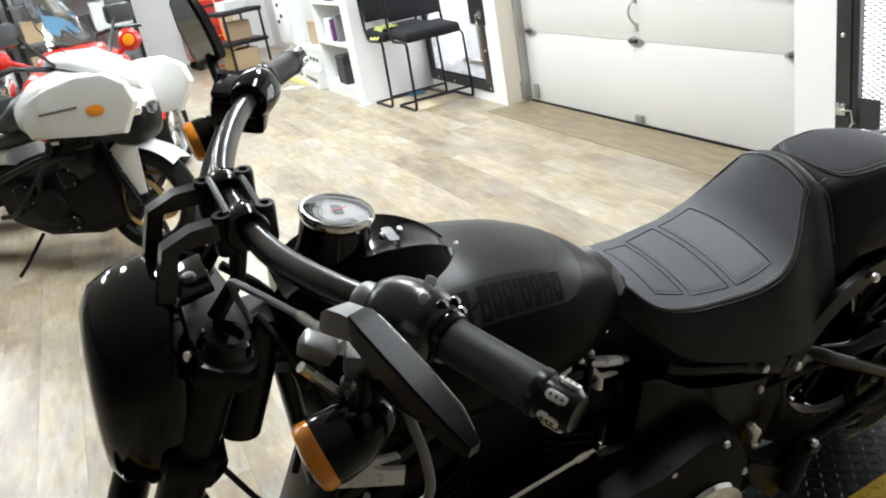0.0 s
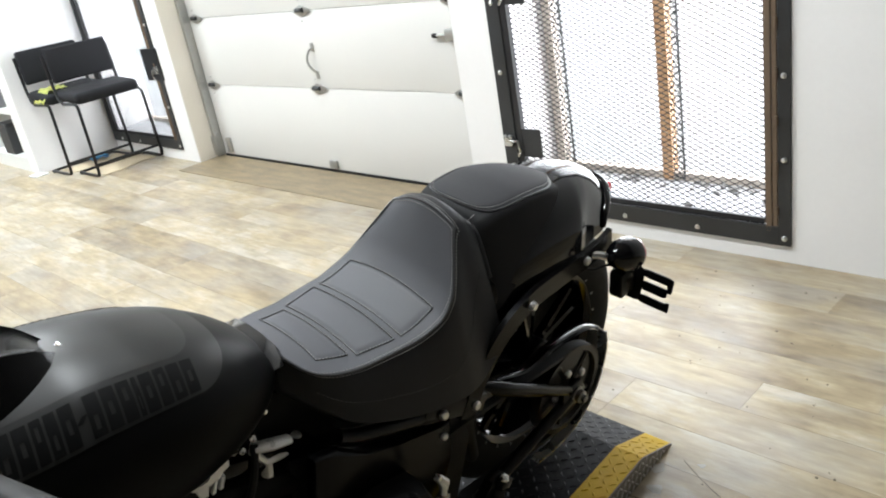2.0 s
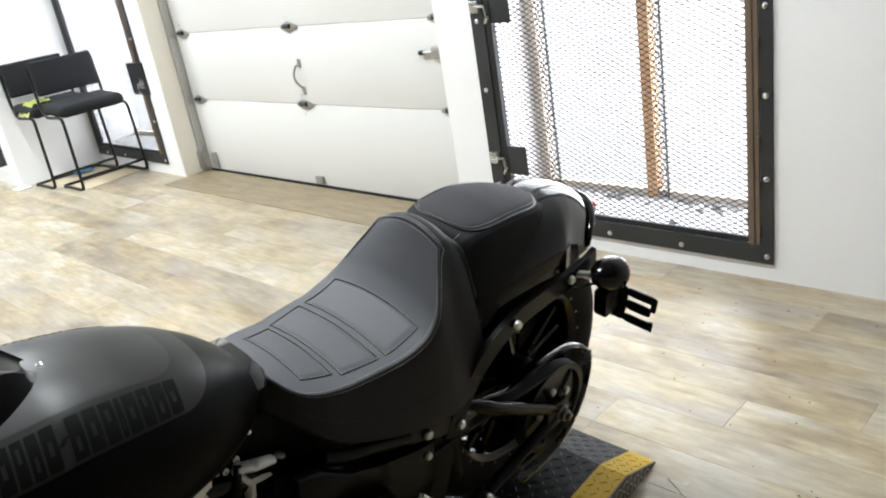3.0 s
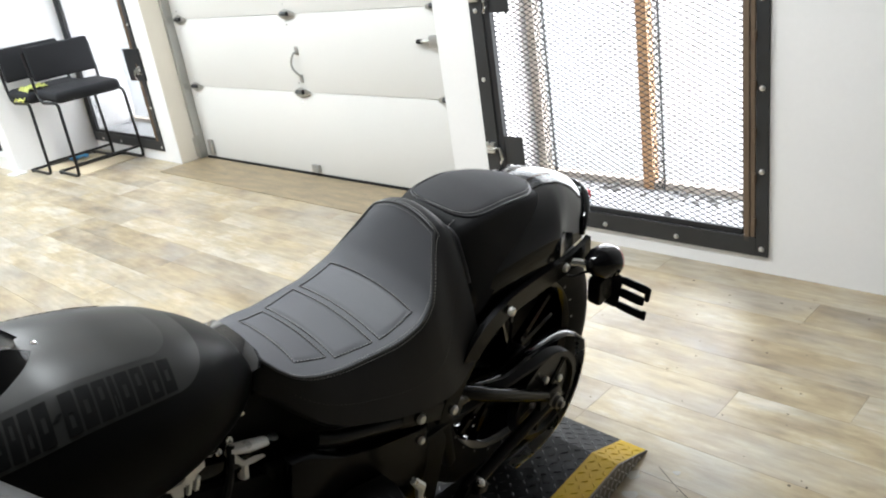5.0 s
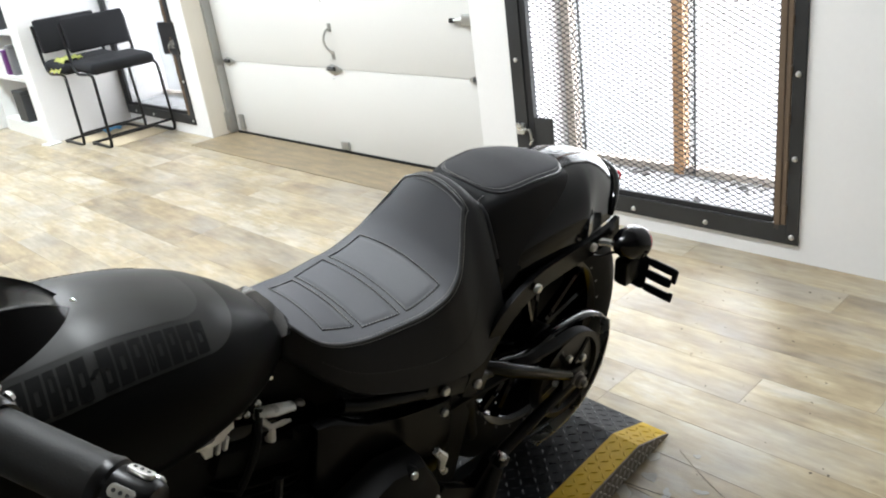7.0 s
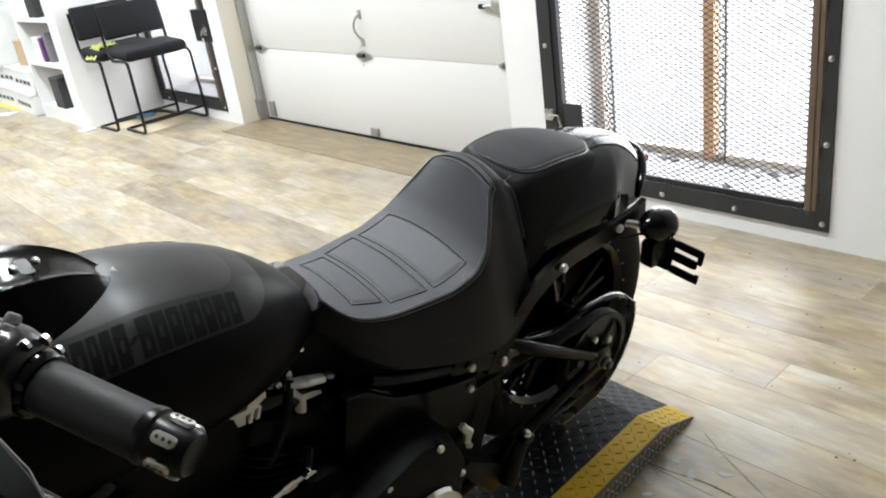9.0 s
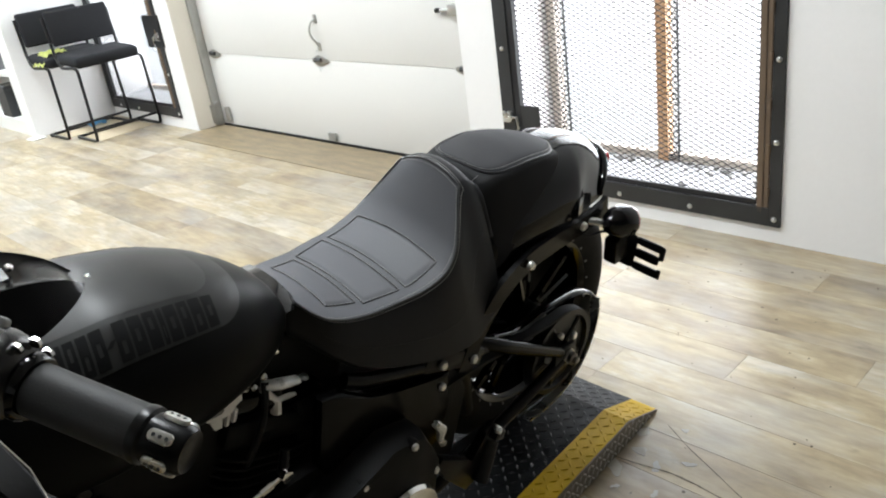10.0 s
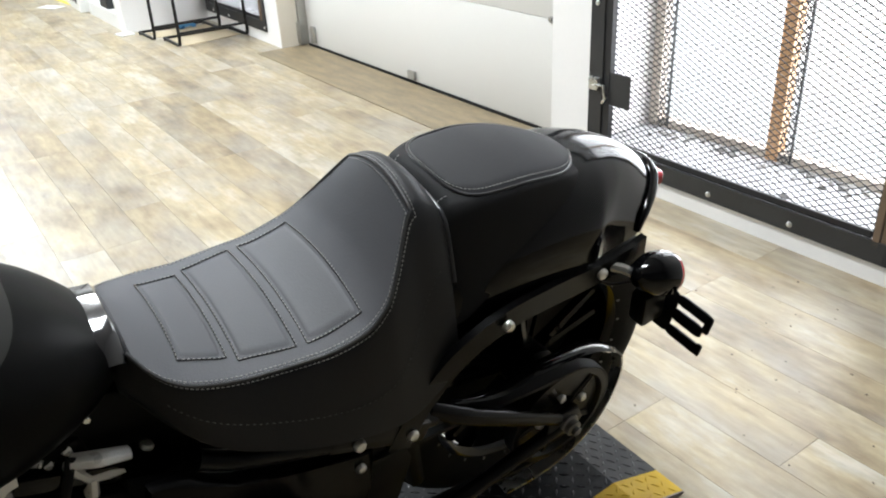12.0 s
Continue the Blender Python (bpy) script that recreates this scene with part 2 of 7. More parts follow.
STRAP = surface("polished_black_trim", (0.02, 0.02, 0.022), 0.14, 0.0, spread=0.3, scale=20, fine=200, bump=0.02, coat=0.8, spec=0.8)
CHROME = surface("polished_chrome", (0.80, 0.80, 0.79), 0.08, 1.0, spread=0.06, scale=20, fine=200, bump=0.01, rough_spread=0.05)
ALLOY = surface("machined_alloy", (0.55, 0.55, 0.53), 0.28, 0.9, spread=0.15, scale=20, fine=200, bump=0.05)
GREYMET = surface("grey_cast_metal", (0.22, 0.22, 0.22), 0.38, 0.7, spread=0.2, scale=20, fine=200, bump=0.06)
RUBBER = surface("black_rubber", (0.006, 0.006, 0.006), 0.62, spread=0.3, scale=20, fine=250, bump=0.18, depth=0.001, spec=0.3)
GRIP = surface("dark_grey_grip_rubber", (0.011, 0.011, 0.011), 0.6, spread=0.15, scale=30, fine=500, bump=0.2, depth=0.0008, spec=0.4)
TYRE = surface("tyre_rubber", (0.006, 0.006, 0.006), 0.75, spread=0.3, scale=16, fine=160, bump=0.15, spec=0.2)
CABLE = surface("grey_cable_sheath", (0.17, 0.17, 0.18), 0.35, 0.2, spread=0.1, scale=30)
AMBER = surface("amber_lens", (0.95, 0.30, 0.015), 0.12, spread=0.15, scale=60, fine=180, bump=0.3, coat=0.6)
RED_LENS = surface("red_lens", (0.45, 0.02, 0.03), 0.12, spread=0.15, scale=60, fine=180, bump=0.3, coat=0.6)
DIALFACE = surface("pale_dial_face", (0.36, 0.36, 0.36), 0.5, spread=0.15, scale=20, bump=0)
DIALMARK = surface("dark_dial_print", (0.03, 0.03, 0.03), 0.5, spread=0.1, scale=20, bump=0)
DIALRED = surface("red_dial_needle", (0.55, 0.08, 0.04), 0.5, spread=0.1, scale=20, bump=0)
CLEAR = glass("clear_plastic")
MIRROR = surface("mirror_glass", (0.82, 0.83, 0.83), 0.03, 1.0, spread=0.02, scale=5, bump=0, rough_spread=0.01)
DECK = surface("dark_tread_plate", (0.005, 0.0054, 0.0064), 0.55, 0.0, spread=0.45, scale=7, fine=70, bump=0.2, world_space=True, spec=0.18)
# lugs of the same plate, paler to paint the highlights on them
DECK_LUG_LIT = surface("lit_tread_lug", (0.055, 0.056, 0.060), 0.34, 0.5, spread=0.5, scale=9, fine=90, bump=0.1, world_space=True)
YELLOW = surface("worn_yellow_paint", (0.60, 0.38, 0.008), 0.6, spread=0.3, scale=9, fine=60, bump=0.25, world_space=True, spec=0.25)
BARE = surface("dirty_bare_steel", (0.20, 0.175, 0.145), 0.5, 0.6, spread=0.45, scale=14, fine=120, bump=0.3, world_space=True)
BARE_LUG = surface("worn_bare_steel", (0.55, 0.53, 0.50), 0.4, 0.7, spread=0.3, scale=20, fine=120, bump=0.2, world_space=True)
WHITE_FAIRING = surface("pearl_white_bodywork", (0.78, 0.78, 0.76), 0.25, spread=0.04, scale=3, bump=0, coat=0.5, rough_spread=0.04)
RED_BODY = surface("red_bodywork", (0.50, 0.02, 0.012), 0.25, spread=0.12, scale=4, bump=0, coat=0.2, rough_spread=0.05)
ORANGE_PAINT = surface("orange_paint", (0.75, 0.16, 0.02), 0.4, spread=0.12, scale=6)
DARK_PLASTIC = surface("dark_grey_plastic", (0.03, 0.031, 0.033), 0.5, spread=0.2, scale=12, fine=300, bump=0.1)
GREY_PLASTIC = surface("grey_plastic", (0.16, 0.16, 0.165), 0.5, spread=0.15, scale=10)
WHITE_PLASTIC = surface("white_plastic", (0.75, 0.75, 0.73), 0.4, spread=0.06, scale=6)
GOLD = surface("gold_anodised", (0.55, 0.40, 0.18), 0.35, 0.8, spread=0.2, scale=20)
LIME = surface("lime_cloth", (0.60, 0.62, 0.20), 0.85, spread=0.25, scale=20, fine=300, bump=0.4)
BLUE_CLOTH = surface("blue_cloth", (0.10, 0.32, 0.55), 0.85, spread=0.25, scale=20, fine=300, bump=0.4)
YELLOW_TAPE = surface("yellow_floor_tape", (0.72, 0.55, 0.05), 0.5, spread=0.15, scale=9)
PURPLE = surface("purple_print", (0.12, 0.03, 0.14), 0.5, spread=0.15, scale=9)


# ---------------------------------------------------------------- mesh tools
def pchip(xs, ys, x):
    """Smooth, never overshooting interpolation of a table."""
    xs, ys = np.asarray(xs, float), np.asarray(ys, float)
    h, d = np.diff(xs), np.diff(ys) / np.diff(xs)
    m = np.zeros(len(xs))
    m[0], m[-1] = d[0], d[-1]
    for i in range(1, len(xs) - 1):
        if d[i - 1] * d[i] > 0:
            a, c = 2 * h[i] + h[i - 1], h[i] + 2 * h[i - 1]
            m[i] = (a + c) / (a / d[i - 1] + c / d[i])
    x = min(max(x, xs[0]), xs[-1])
    i = min(int(np.searchsorted(xs, x, side="right")) - 1, len(xs) - 2)
    t = (x - xs[i]) / h[i]
    return float((2 * t**3 - 3 * t**2 + 1) * ys[i] + (t**3 - 2 * t**2 + t) * h[i] * m[i] + (3 * t**2 - 2 * t**3) * ys[i + 1] + (t**3 - t**2) * h[i] * m[i + 1])


def spline(points, steps=6):
    """Points on a smooth line through the given ones."""
    p = [Vector(q) for q in points]
    p = [2 * p[0] - p[1]] + p + [2 * p[-1] - p[-2]]
    out = []
    for i in range(1, len(p) - 2):
        a, b, c, d = p[i - 1 : i + 3]
        for s in range(steps):
            t = s / steps
            out.append(0.5 * (2 * b + (c - a) * t + (2 * a - 5 * b + 4 * c - d) * t * t + (3 * b - a - 3 * c + d) * t**3))
    return out + [p[-2]]


def finish(name, bm, material, smooth=True, angle=40):
    bmesh.ops.recalc_face_normals(bm, faces=bm.faces)
    me = bpy.data.meshes.new(name)
    bm.to_mesh(me)
    bm.free()
    me.materials.append(material)
    if smooth:
        me.shade_smooth()
        me.set_sharp_from_angle(angle=radians(angle))
    return me


def part(name, bm, material, parent=None, label="", smooth=True, angle=40, at=None):
    """Links a bmesh as one mesh object, under a thing or a part where one is given."""
    ob = new(name, finish(name, bm, material, smooth, angle))
    if parent is not None:
        ob.parent = parent
    if at is not None:
        ob.matrix_basis = at
    if label:
        tagged(ob, label)
    return ob


def thing(name, at, label, category, group="", kind=""):
    ob = new(name)
    ob.empty_display_size = 0.1
    ob.matrix_basis = at
    return tagged(ob, label, category, group, kind)


def box(size, at=Matrix(), bevel=0.0, seg=2, bm=None):
    bm = bm or bmesh.new()
    made = bmesh.ops.create_cube(bm, size=1.0, matrix=at @ Matrix.Diagonal((*size, 1)))
    if bevel:
        edges = list({e for v in made["verts"] for e in v.link_edges})
        bmesh.ops.bevel(bm, geom=edges, offset=bevel, segments=seg, profile=0.5, affect="EDGES", clamp_overlap=True)
    return bm


def loft(rings, closed=True, caps=True, bm=None):
    bm = bm or bmesh.new()
    grid = [[bm.verts.new(p) for p in ring] for ring in rings]
    n = len(grid[0])
    for a, b in zip(grid, grid[1:]):
        for i in range(n if closed else n - 1):
            j = (i + 1) % n
            bm.faces.new((a[i], a[j], b[j], b[i]))
    if caps and closed:
        bm.faces.new(grid[0][::-1])
        bm.faces.new(grid[-1])
    return bm


def tube(points, radius, sides=10, bm=None, smooth=0, squash=1.0):
    """A round bar along a line; radius is one number or one for each point."""
    p = spline(points, smooth) if smooth else [Vector(q) for q in points]
    if isinstance(radius, (int, float)):
        rs = [radius] * len(p)
    else:
        old = np.linspace(0, 1, len(radius))
        rs = [float(np.interp(t, old, radius)) for t in np.linspace(0, 1, len(p))]
    ups, rings = Vector((0.03, 0.02, 1)), []
    for i, q in enumerate(p):
        d = (p[min(i + 1, len(p) - 1)] - p[max(i - 1, 0)]).normalized()
        side = d.cross(ups)
        if side.length < 0.05:
            side = d.cross(Vector((1, 0.1, 0)))
        side.normalize()
        up = side.cross(d)
        ups = up
        rings.append([q + rs[i] * (math.cos(a) * side + squash * math.sin(a) * up) for a in np.linspace(0, 2 * math.pi, sides, endpoint=False)])
    return loft(rings, bm=bm)


def lathe(profile, at=Matrix(), sides=24, bm=None, caps=True):
    """A turned body: rows of (radius, height along its z)."""
    rings = [[at @ Vector((r * math.cos(a), r * math.sin(a), z)) for a in np.linspace(0, 2 * math.pi, sides, endpoint=False)] for r, z in profile]
    return loft(rings, bm=bm, caps=caps)


def slab(outline, thick, at=Matrix(), bevel=0.0, bm=None):
    """A flat plate: an outline in its x, y, extruded along its z."""
    bm = bm or bmesh.new()
    low = [bm.verts.new(at @ Vector((x, y, 0))) for x, y in outline]
    high = [bm.verts.new(at @ Vector((x, y, thick))) for x, y in outline]
    faces = [bm.faces.new(low[::-1]), bm.faces.new(high)]
    n = len(low)
    for i in range(n):
        faces.append(bm.faces.new((low[i], low[(i + 1) % n], high[(i + 1) % n], high[i])))
    if bevel:
        edges = [e for e in {e for f in faces[:2] for e in f.edges}]
        bmesh.ops.bevel(bm, geom=edges, offset=bevel, segments=2, profile=0.5, affect="EDGES", clamp_overlap=True)
    return bm


def toward(a, b):
    """The pose at a whose z runs to b."""
    a, b = Vector(a), Vector(b)
    return Matrix.Translation(a) @ (b - a).to_track_quat("Z", "Y").to_matrix().to_4x4()


def rounded(w, h, r, n=5):
    """The outline of a rectangle with round corners, centred."""
    out = []
    for cx, cy, a0 in ((w / 2 - r, h / 2 - r, 0), (-w / 2 + r, h / 2 - r, 90), (-w / 2 + r, -h / 2 + r, 180), (w / 2 - r, -h / 2 + r, 270)):
        out += [(cx + r * math.cos(radians(a0 + 90 * i / n)), cy + r * math.sin(radians(a0 + 90 * i / n))) for i in range(n + 1)]
    return out


def structure(name, bm, material, label, smooth=False):
    ob = part(name, bm, material, smooth=smooth)
    return tagged(ob, label, name.split("_")[0], kind="structure")



# ---------------------------------------------------------------- the room
WX, DX = 2.625, 2.81          # inner face of the street wall; face of the overhead door
Y0R, Y1R, X0R, TOP = -4.2, 12.6, -7.0, 3.1


def block(x0, x1, y0, y1, z0, z1, bevel=0.0):
    return box((x1 - x0, y1 - y0, z1 - z0), Matrix.Translation(((x0 + x1) / 2, (y0 + y1) / 2, (z0 + z1) / 2)), bevel)


structure("ground", block(X0R - 0.3, 6.0, Y0R - 0.3, Y1R + 0.3, -0.25, -0.006), SUBFLOOR, "dark bedding under the plank floor")
structure("ceiling", block(X0R, 3.4, Y0R, Y1R, TOP, TOP + 0.15), CEIL, "plain grey painted ceiling")
wall = bmesh.new()


def wall_piece(y0, y1, z0, z1, x0=WX, x1=3.0, bm=None):
    return box((x1 - x0, y1 - y0, z1 - z0), Matrix.Translation(((x0 + x1) / 2, (y0 + y1) / 2, (z0 + z1) / 2)), bm=bm)


# the street wall, with the window, the overhead door's bay and the side window cut through it
wall_piece(Y0R, 0.83, -0.006, TOP, bm=wall)
wall_piece(0.83, 2.04, -0.006, 0.135, bm=wall)
wall_piece(0.83, 2.04, 2.2, TOP, bm=wall)
wall_piece(2.04, 2.30, -0.006, TOP, bm=wall)
wall_piece(2.30, 5.06, 2.45, TOP, bm=wall)
wall_piece(5.06, 5.33, -0.006, TOP, bm=wall)
wall_piece(5.33, 6.42, -0.006, 0.13, bm=wall)
wall_piece(5.33, 6.42, 2.2, TOP, bm=wall)
wall_piece(6.42, Y1R, -0.006, TOP, bm=wall)
structure("wall_street", wall, WALL, "white painted street wall with scuffs near the floor")
structure("wall_far", block(X0R, 3.0, Y1R, Y1R + 0.15, -0.006, TOP), WALL, "white painted far wall")
# these two are out of view; place and tone chosen for bounce and reflections
structure("wall_near", block(X0R, 3.0, Y0R - 0.15, Y0R, -0.006, TOP), DIM, "unseen near wall, dark grey to limit bounced light")
structure("wall_inner", block(X0R - 0.15, X0R, Y0R - 0.15, Y1R + 0.15, -0.006, TOP), DIM, "unseen inner wall, dark grey to limit bounced light")
structure("wall_chase", block(1.95, WX - 0.002, 6.44, 6.60, -0.006, TOP, 0.004), WALL, "white boxed-out wall corner beside the shelves")
structure("jamb_lining", block(WX + 0.004, DX + 0.1, 5.056, 5.07, 0, 2.45), CREAM, "cream painted reveal beside the overhead door")

for lx, ly, _ in CEILING_LIGHTS:
    fit_ = thing("ceiling_light", pose(lx, ly, TOP), "white ceiling fixture with a bright tube diffuser", "light", "ceiling fixtures")
    part("housing", box((0.30, 1.24, 0.05), pose(0, 0, -0.026), 0.008), WHITE_PLASTIC, fit_)
    part("diffuser", box((0.24, 1.18, 0.018), pose(0, 0, -0.062), 0.006), glowing("tube_diffuser", (1.0, 0.97, 0.92), 5.0), fit_)


# ---------------------------------------------------------------- overhead door
def overhead_door():
    top = thing("overhead_door", pose(DX, 0, 0), "closed cream-white sectional overhead garage door", "door")
    y0, y1 = 2.40, 5.0
    z = 0.016
    for i in range(5):
        part("panel", block(0, 0.045, y0, y1, z + 0.0012, z + 0.5125 - 0.0012 if i == 0 else z + 0.457 - 0.0012, 0.002), DOOR_WHITE, top, angle=30)
        z += 0.5125 if i == 0 else 0.457
    part("bottom_seal", block(-0.006, 0.03, y0, y1, 0.001, 0.016, 0.004), RUBBER, top, "black rubber bottom seal")
    for row, hz in enumerate((0.5285, 0.9855, 1.4425, 1.8995)):
        for hy in (2.452, 3.672, 4.905):
            h = part("hinge", slab([(-0.006, -0.088), (0.006, -0.088), (0.032, -0.004), (0.030, 0.010), (0.008, 0.070), (-0.008, 0.070), (-0.030, 0.010), (-0.032, -0.004)], 0.005, pose(-0.006, hy, hz, 0, -90, 0), 0.0015), GALV, top, "galvanised door hinge", angle=30)
            part("hinge_knuckle", tube([(-0.016, hy - 0.030, hz + 0.004), (-0.016, hy + 0.030, hz + 0.004)], 0.013, 10), STEEL_DARK, h)
            for s in (-0.058, 0.058):
                part("screw", lathe([(0.006, 0), (0.006, 0.003), (0.003, 0.006)], pose(-0.012, hy, hz + s, 0, -90, 0), 8), BOLT, h)
    # pull handle over the middle hinge
    part("lift_handle", tube([(-0.004, 3.645, 0.768), (-0.026, 3.655, 0.758), (-0.040, 3.668, 0.715), (-0.036, 3.668, 0.675), (-0.018, 3.658, 0.642), (-0.004, 3.650, 0.625)], 0.0065, 8, smooth=5), GALV, top, "curved steel pull handle")
    part("handle_foot", box((0.006, 0.03, 0.05), pose(-0.003, 3.645, 0.774), 0.003), GALV, top)
    part("handle_foot", box((0.006, 0.03, 0.05), pose(-0.003, 3.650, 0.612), 0.003), GALV, top)
    part("bottom_bracket", box((0.02, 0.07, 0.05), pose(-0.012, 3.675, 0.052), 0.004), GALV, top, "galvanised bottom bracket")
    for hy in (2.44, 4.90):
        part("corner_bracket", box((0.02, 0.05, 0.11), pose(-0.012, hy, 0.09), 0.004), GALV, top)
    latch = part("side_latch", box((0.03, 0.12, 0.055), pose(-0.015, 2.455, 0.825), 0.006), GALV, top, "steel slide latch")
    part("bolt_bar", tube([(-0.02, 2.50, 0.825), (-0.02, 2.58, 0.822)], 0.009, 8), GALV, latch)
    part("bolt_tip", lathe([(0.012, 0), (0.012, 0.03), (0.006, 0.034)], toward((-0.02, 2.572, 0.822), (-0.02, 2.62, 0.822)), 10), RUBBER, latch)
    for ty, s in ((2.40, 1), (5.02, -1)):
        rail = slab([(0, 0), (0.06, 0), (0.06, 0.004), (0.004, 0.004), (0.004, 0.03), (0, 0.03)], 2.42, pose(-0.055, ty - 0.015, 0.01))
        t = part("track", rail, GALV, top, "steel door track", smooth=False)
        part("foot_bracket", box((0.06, 0.035, 0.14), pose(-0.03, ty - s * 0.02, 0.09), 0.004), GALV, t)
        for rz in (0.16, 0.53, 0.99):
            part("roller", lathe([(0.022, 0), (0.026, 0.006), (0.022, 0.012)], pose(-0.03, ty + s * 0.012, rz, 90, 0, 0), 14), GALV, t)
    return top


overhead_door()


# ---------------------------------------------------------------- barred windows
def expanded_mesh(y0, y1, z0, z1, x, cell_y=0.043, cell_z=0.0215, t=0.0031):
    """Expanded metal: slanted strands between staggered bonds, all one sheet."""
    verts, faces = [], []

    def strand(ya, za, yb, zb):
        d = Vector((0, yb - ya, zb - za)).normalized()
        nrm = Vector((0, -d.z, d.y)) * t * 0.5
        i = len(verts)
        for yy, zz in ((ya, za), (yb, zb)):
            for xo, s in ((-0.0014, -1), (-0.0014, 1), (0.0014, 1), (0.0014, -1)):
                verts.append((x + xo, yy + s * nrm.y, zz + s * nrm.z))
        for k in range(4):
            faces.append((i + k, i + (k + 1) % 4, i + 4 + (k + 1) % 4, i + 4 + k))

    rows = int((z1 - z0) / (cell_z / 2))
    cols = int((y1 - y0) / (cell_y / 2))
    for r in range(rows):
        for c in range(cols):
            za, zb = z0 + r * cell_z / 2, z0 + (r + 1) * cell_z / 2
            ya, yb = y0 + c * cell_y / 2, y0 + (c + 1) * cell_y / 2
            if (r + c) % 2 == 0:
                strand(ya, za, yb, zb)
            else:
                strand(yb, za, ya, zb)
    me = bpy.data.meshes.new("expanded_metal")
    me.from_pydata(verts, [], faces)
    me.materials.append(MESH)
    return me


def barred_window(name, y0, y1, z0, z1, lock_z, posts, label, near_lock=False):
    """A steel security frame with expanded metal in front of a deep bright window."""
    w = tagged(new(name), label, "window", kind="structure")
    f, fr = 0.072, 0.044
    for fname, (a, b, c, d) in {"frame_stile": (y0, y0 + fr, z0, z1), "frame_stile.001": (y1 - f, y1, z0, z1), "frame_rail": (y0 + fr, y1 - f, z0, z0 + f), "frame_rail.001": (y0 + fr, y1 - f, z1 - f, z1)}.items():
        part(fname.split(".")[0], block(WX - 0.012, WX - 0.002, a, b, c, d, 0.0015), STEEL_DARK, w, "dark mill-finish steel flat bar", smooth=False)
    # the hinged leaf: an angle frame with strands welded over it
    part("leaf_stile", block(WX - 0.008, WX + 0.004, y0 + fr + 0.005, y0 + fr + 0.022, z0 + f * 0.7, z1 - f, 0.002), RUST, w, "rusty angle-iron stile", smooth=False)
    part("leaf_stile", block(WX - 0.012, WX + 0.010, y0 + fr + 0.024, y0 + fr + 0.046, z0 + f * 0.7, z1 - f, 0.002), RUST, w, "rusty angle-iron stile", smooth=False)
    part("leaf_edge", block(WX + 0.006, WX + 0.024, y0 + fr + 0.044, y0 + fr + 0.056, z0 + f, z1 - f, 0.002), MESH, w, smooth=False)
    part("leaf_stile", block(WX - 0.006, WX + 0.022, y1 - f - 0.034, y1 - f + 0.001, z0 + f, z1 - f, 0.002), MESH, w, smooth=False)
    part("leaf_rail", block(WX + 0.0, WX + 0.012, y0 + fr + 0.056, y1 - f - 0.034, z0 + f - 0.002, z0 + f + 0.022, 0.002), MESH, w, smooth=False)
    ob = new("expanded_metal", expanded_mesh(y0 + fr + 0.045, y1 - f - 0.02, z0 + f - 0.014, z1 - f, WX + 0.0155))
    ob.parent = w
    tagged(ob, "dark expanded-metal mesh", kind="stuff")
    for bz in np.arange(z0 + 0.03, z1, 0.295):
        for by in (y0 + 0.022, y1 - 0.035):
            part("bolt", lathe([(0.0105, 0), (0.0098, 0.004), (0.005, 0.007)], pose(WX - 0.012, by, bz, 0, -90, 0), 10), BOLT, w)
    for by in np.arange(y0 + 0.36, y1 - 0.2, 0.325):
        part("bolt", lathe([(0.0105, 0), (0.0098, 0.004), (0.005, 0.007)], pose(WX - 0.012, by, z0 + 0.026, 0, -90, 0), 10), BOLT, w)
    for hz in np.arange(z0 + 0.12, z1, 0.165):
        part("knuckle", tube([(WX - 0.016, y0 + fr + 0.003, hz), (WX - 0.016, y0 + fr + 0.003, hz + 0.032)], 0.0065, 8), RUST, w)
    # hasp plates
    for lz in lock_z:
        # on the stile that carries the lock, plate inwards and hasp on the bar
        e, sg = (y0, 1) if near_lock else (y1, -1)
        def span(a, c):
            return min(e + sg * a, e + sg * c), max(e + sg * a, e + sg * c)
        tall = 0.23 if near_lock else 0.13
        pl = part("lock_plate", block(WX - 0.016 if near_lock else WX - 0.004, WX + 0.002, *span(0.085 if not near_lock else -0.02, 0.21), lz, lz + tall, 0.002), STEEL_DARK if not near_lock else MESH, w, "dark steel lock plate", smooth=False)
        part("hasp", tube([(WX - 0.02, e + sg * 0.035, lz + 0.075), (WX - 0.022, e + sg * 0.09, lz + 0.075), (WX - 0.022, e + sg * 0.10, lz + 0.03), (WX - 0.02, e + sg * 0.085, lz + 0.005)], 0.0065, 8), ALLOY, pl, "bright steel hasp")
        part("hasp_block", block(WX - 0.026, WX - 0.006, *span(0.01, 0.06), lz + 0.05, lz + 0.10, 0.003), ALLOY, pl)
    # the sill and timber behind, the bright street beyond
    part("window_sill", block(WX + 0.03, 3.0, y0 + 0.07, y1 - 0.032, z0 + 0.05, z0 + 0.075, 0.004), GRIT, w, "grey dusty window sill", smooth=False)
    for py, pw, mt in posts:
        part("mullion", block(2.935, 2.985, py, py + pw, z0 + 0.075, 2.19, 0.003), mt, w, "weathered orange timber mullion", smooth=False)
        # a return of coarse mesh stands beside each upright
        ret = new("mesh_return", expanded_mesh(py - 0.052, py - 0.002, z0 + 0.08, 2.18, 2.940, 0.025, 0.030, 0.0036))
        ret.parent = w
        tagged(ret, "narrow strip of dark coarse mesh", kind="stuff")
        part("return_edge", block(2.934, 2.946, py - 0.056, py - 0.050, z0 + 0.08, 2.18, 0.001), MESH, w, smooth=False)
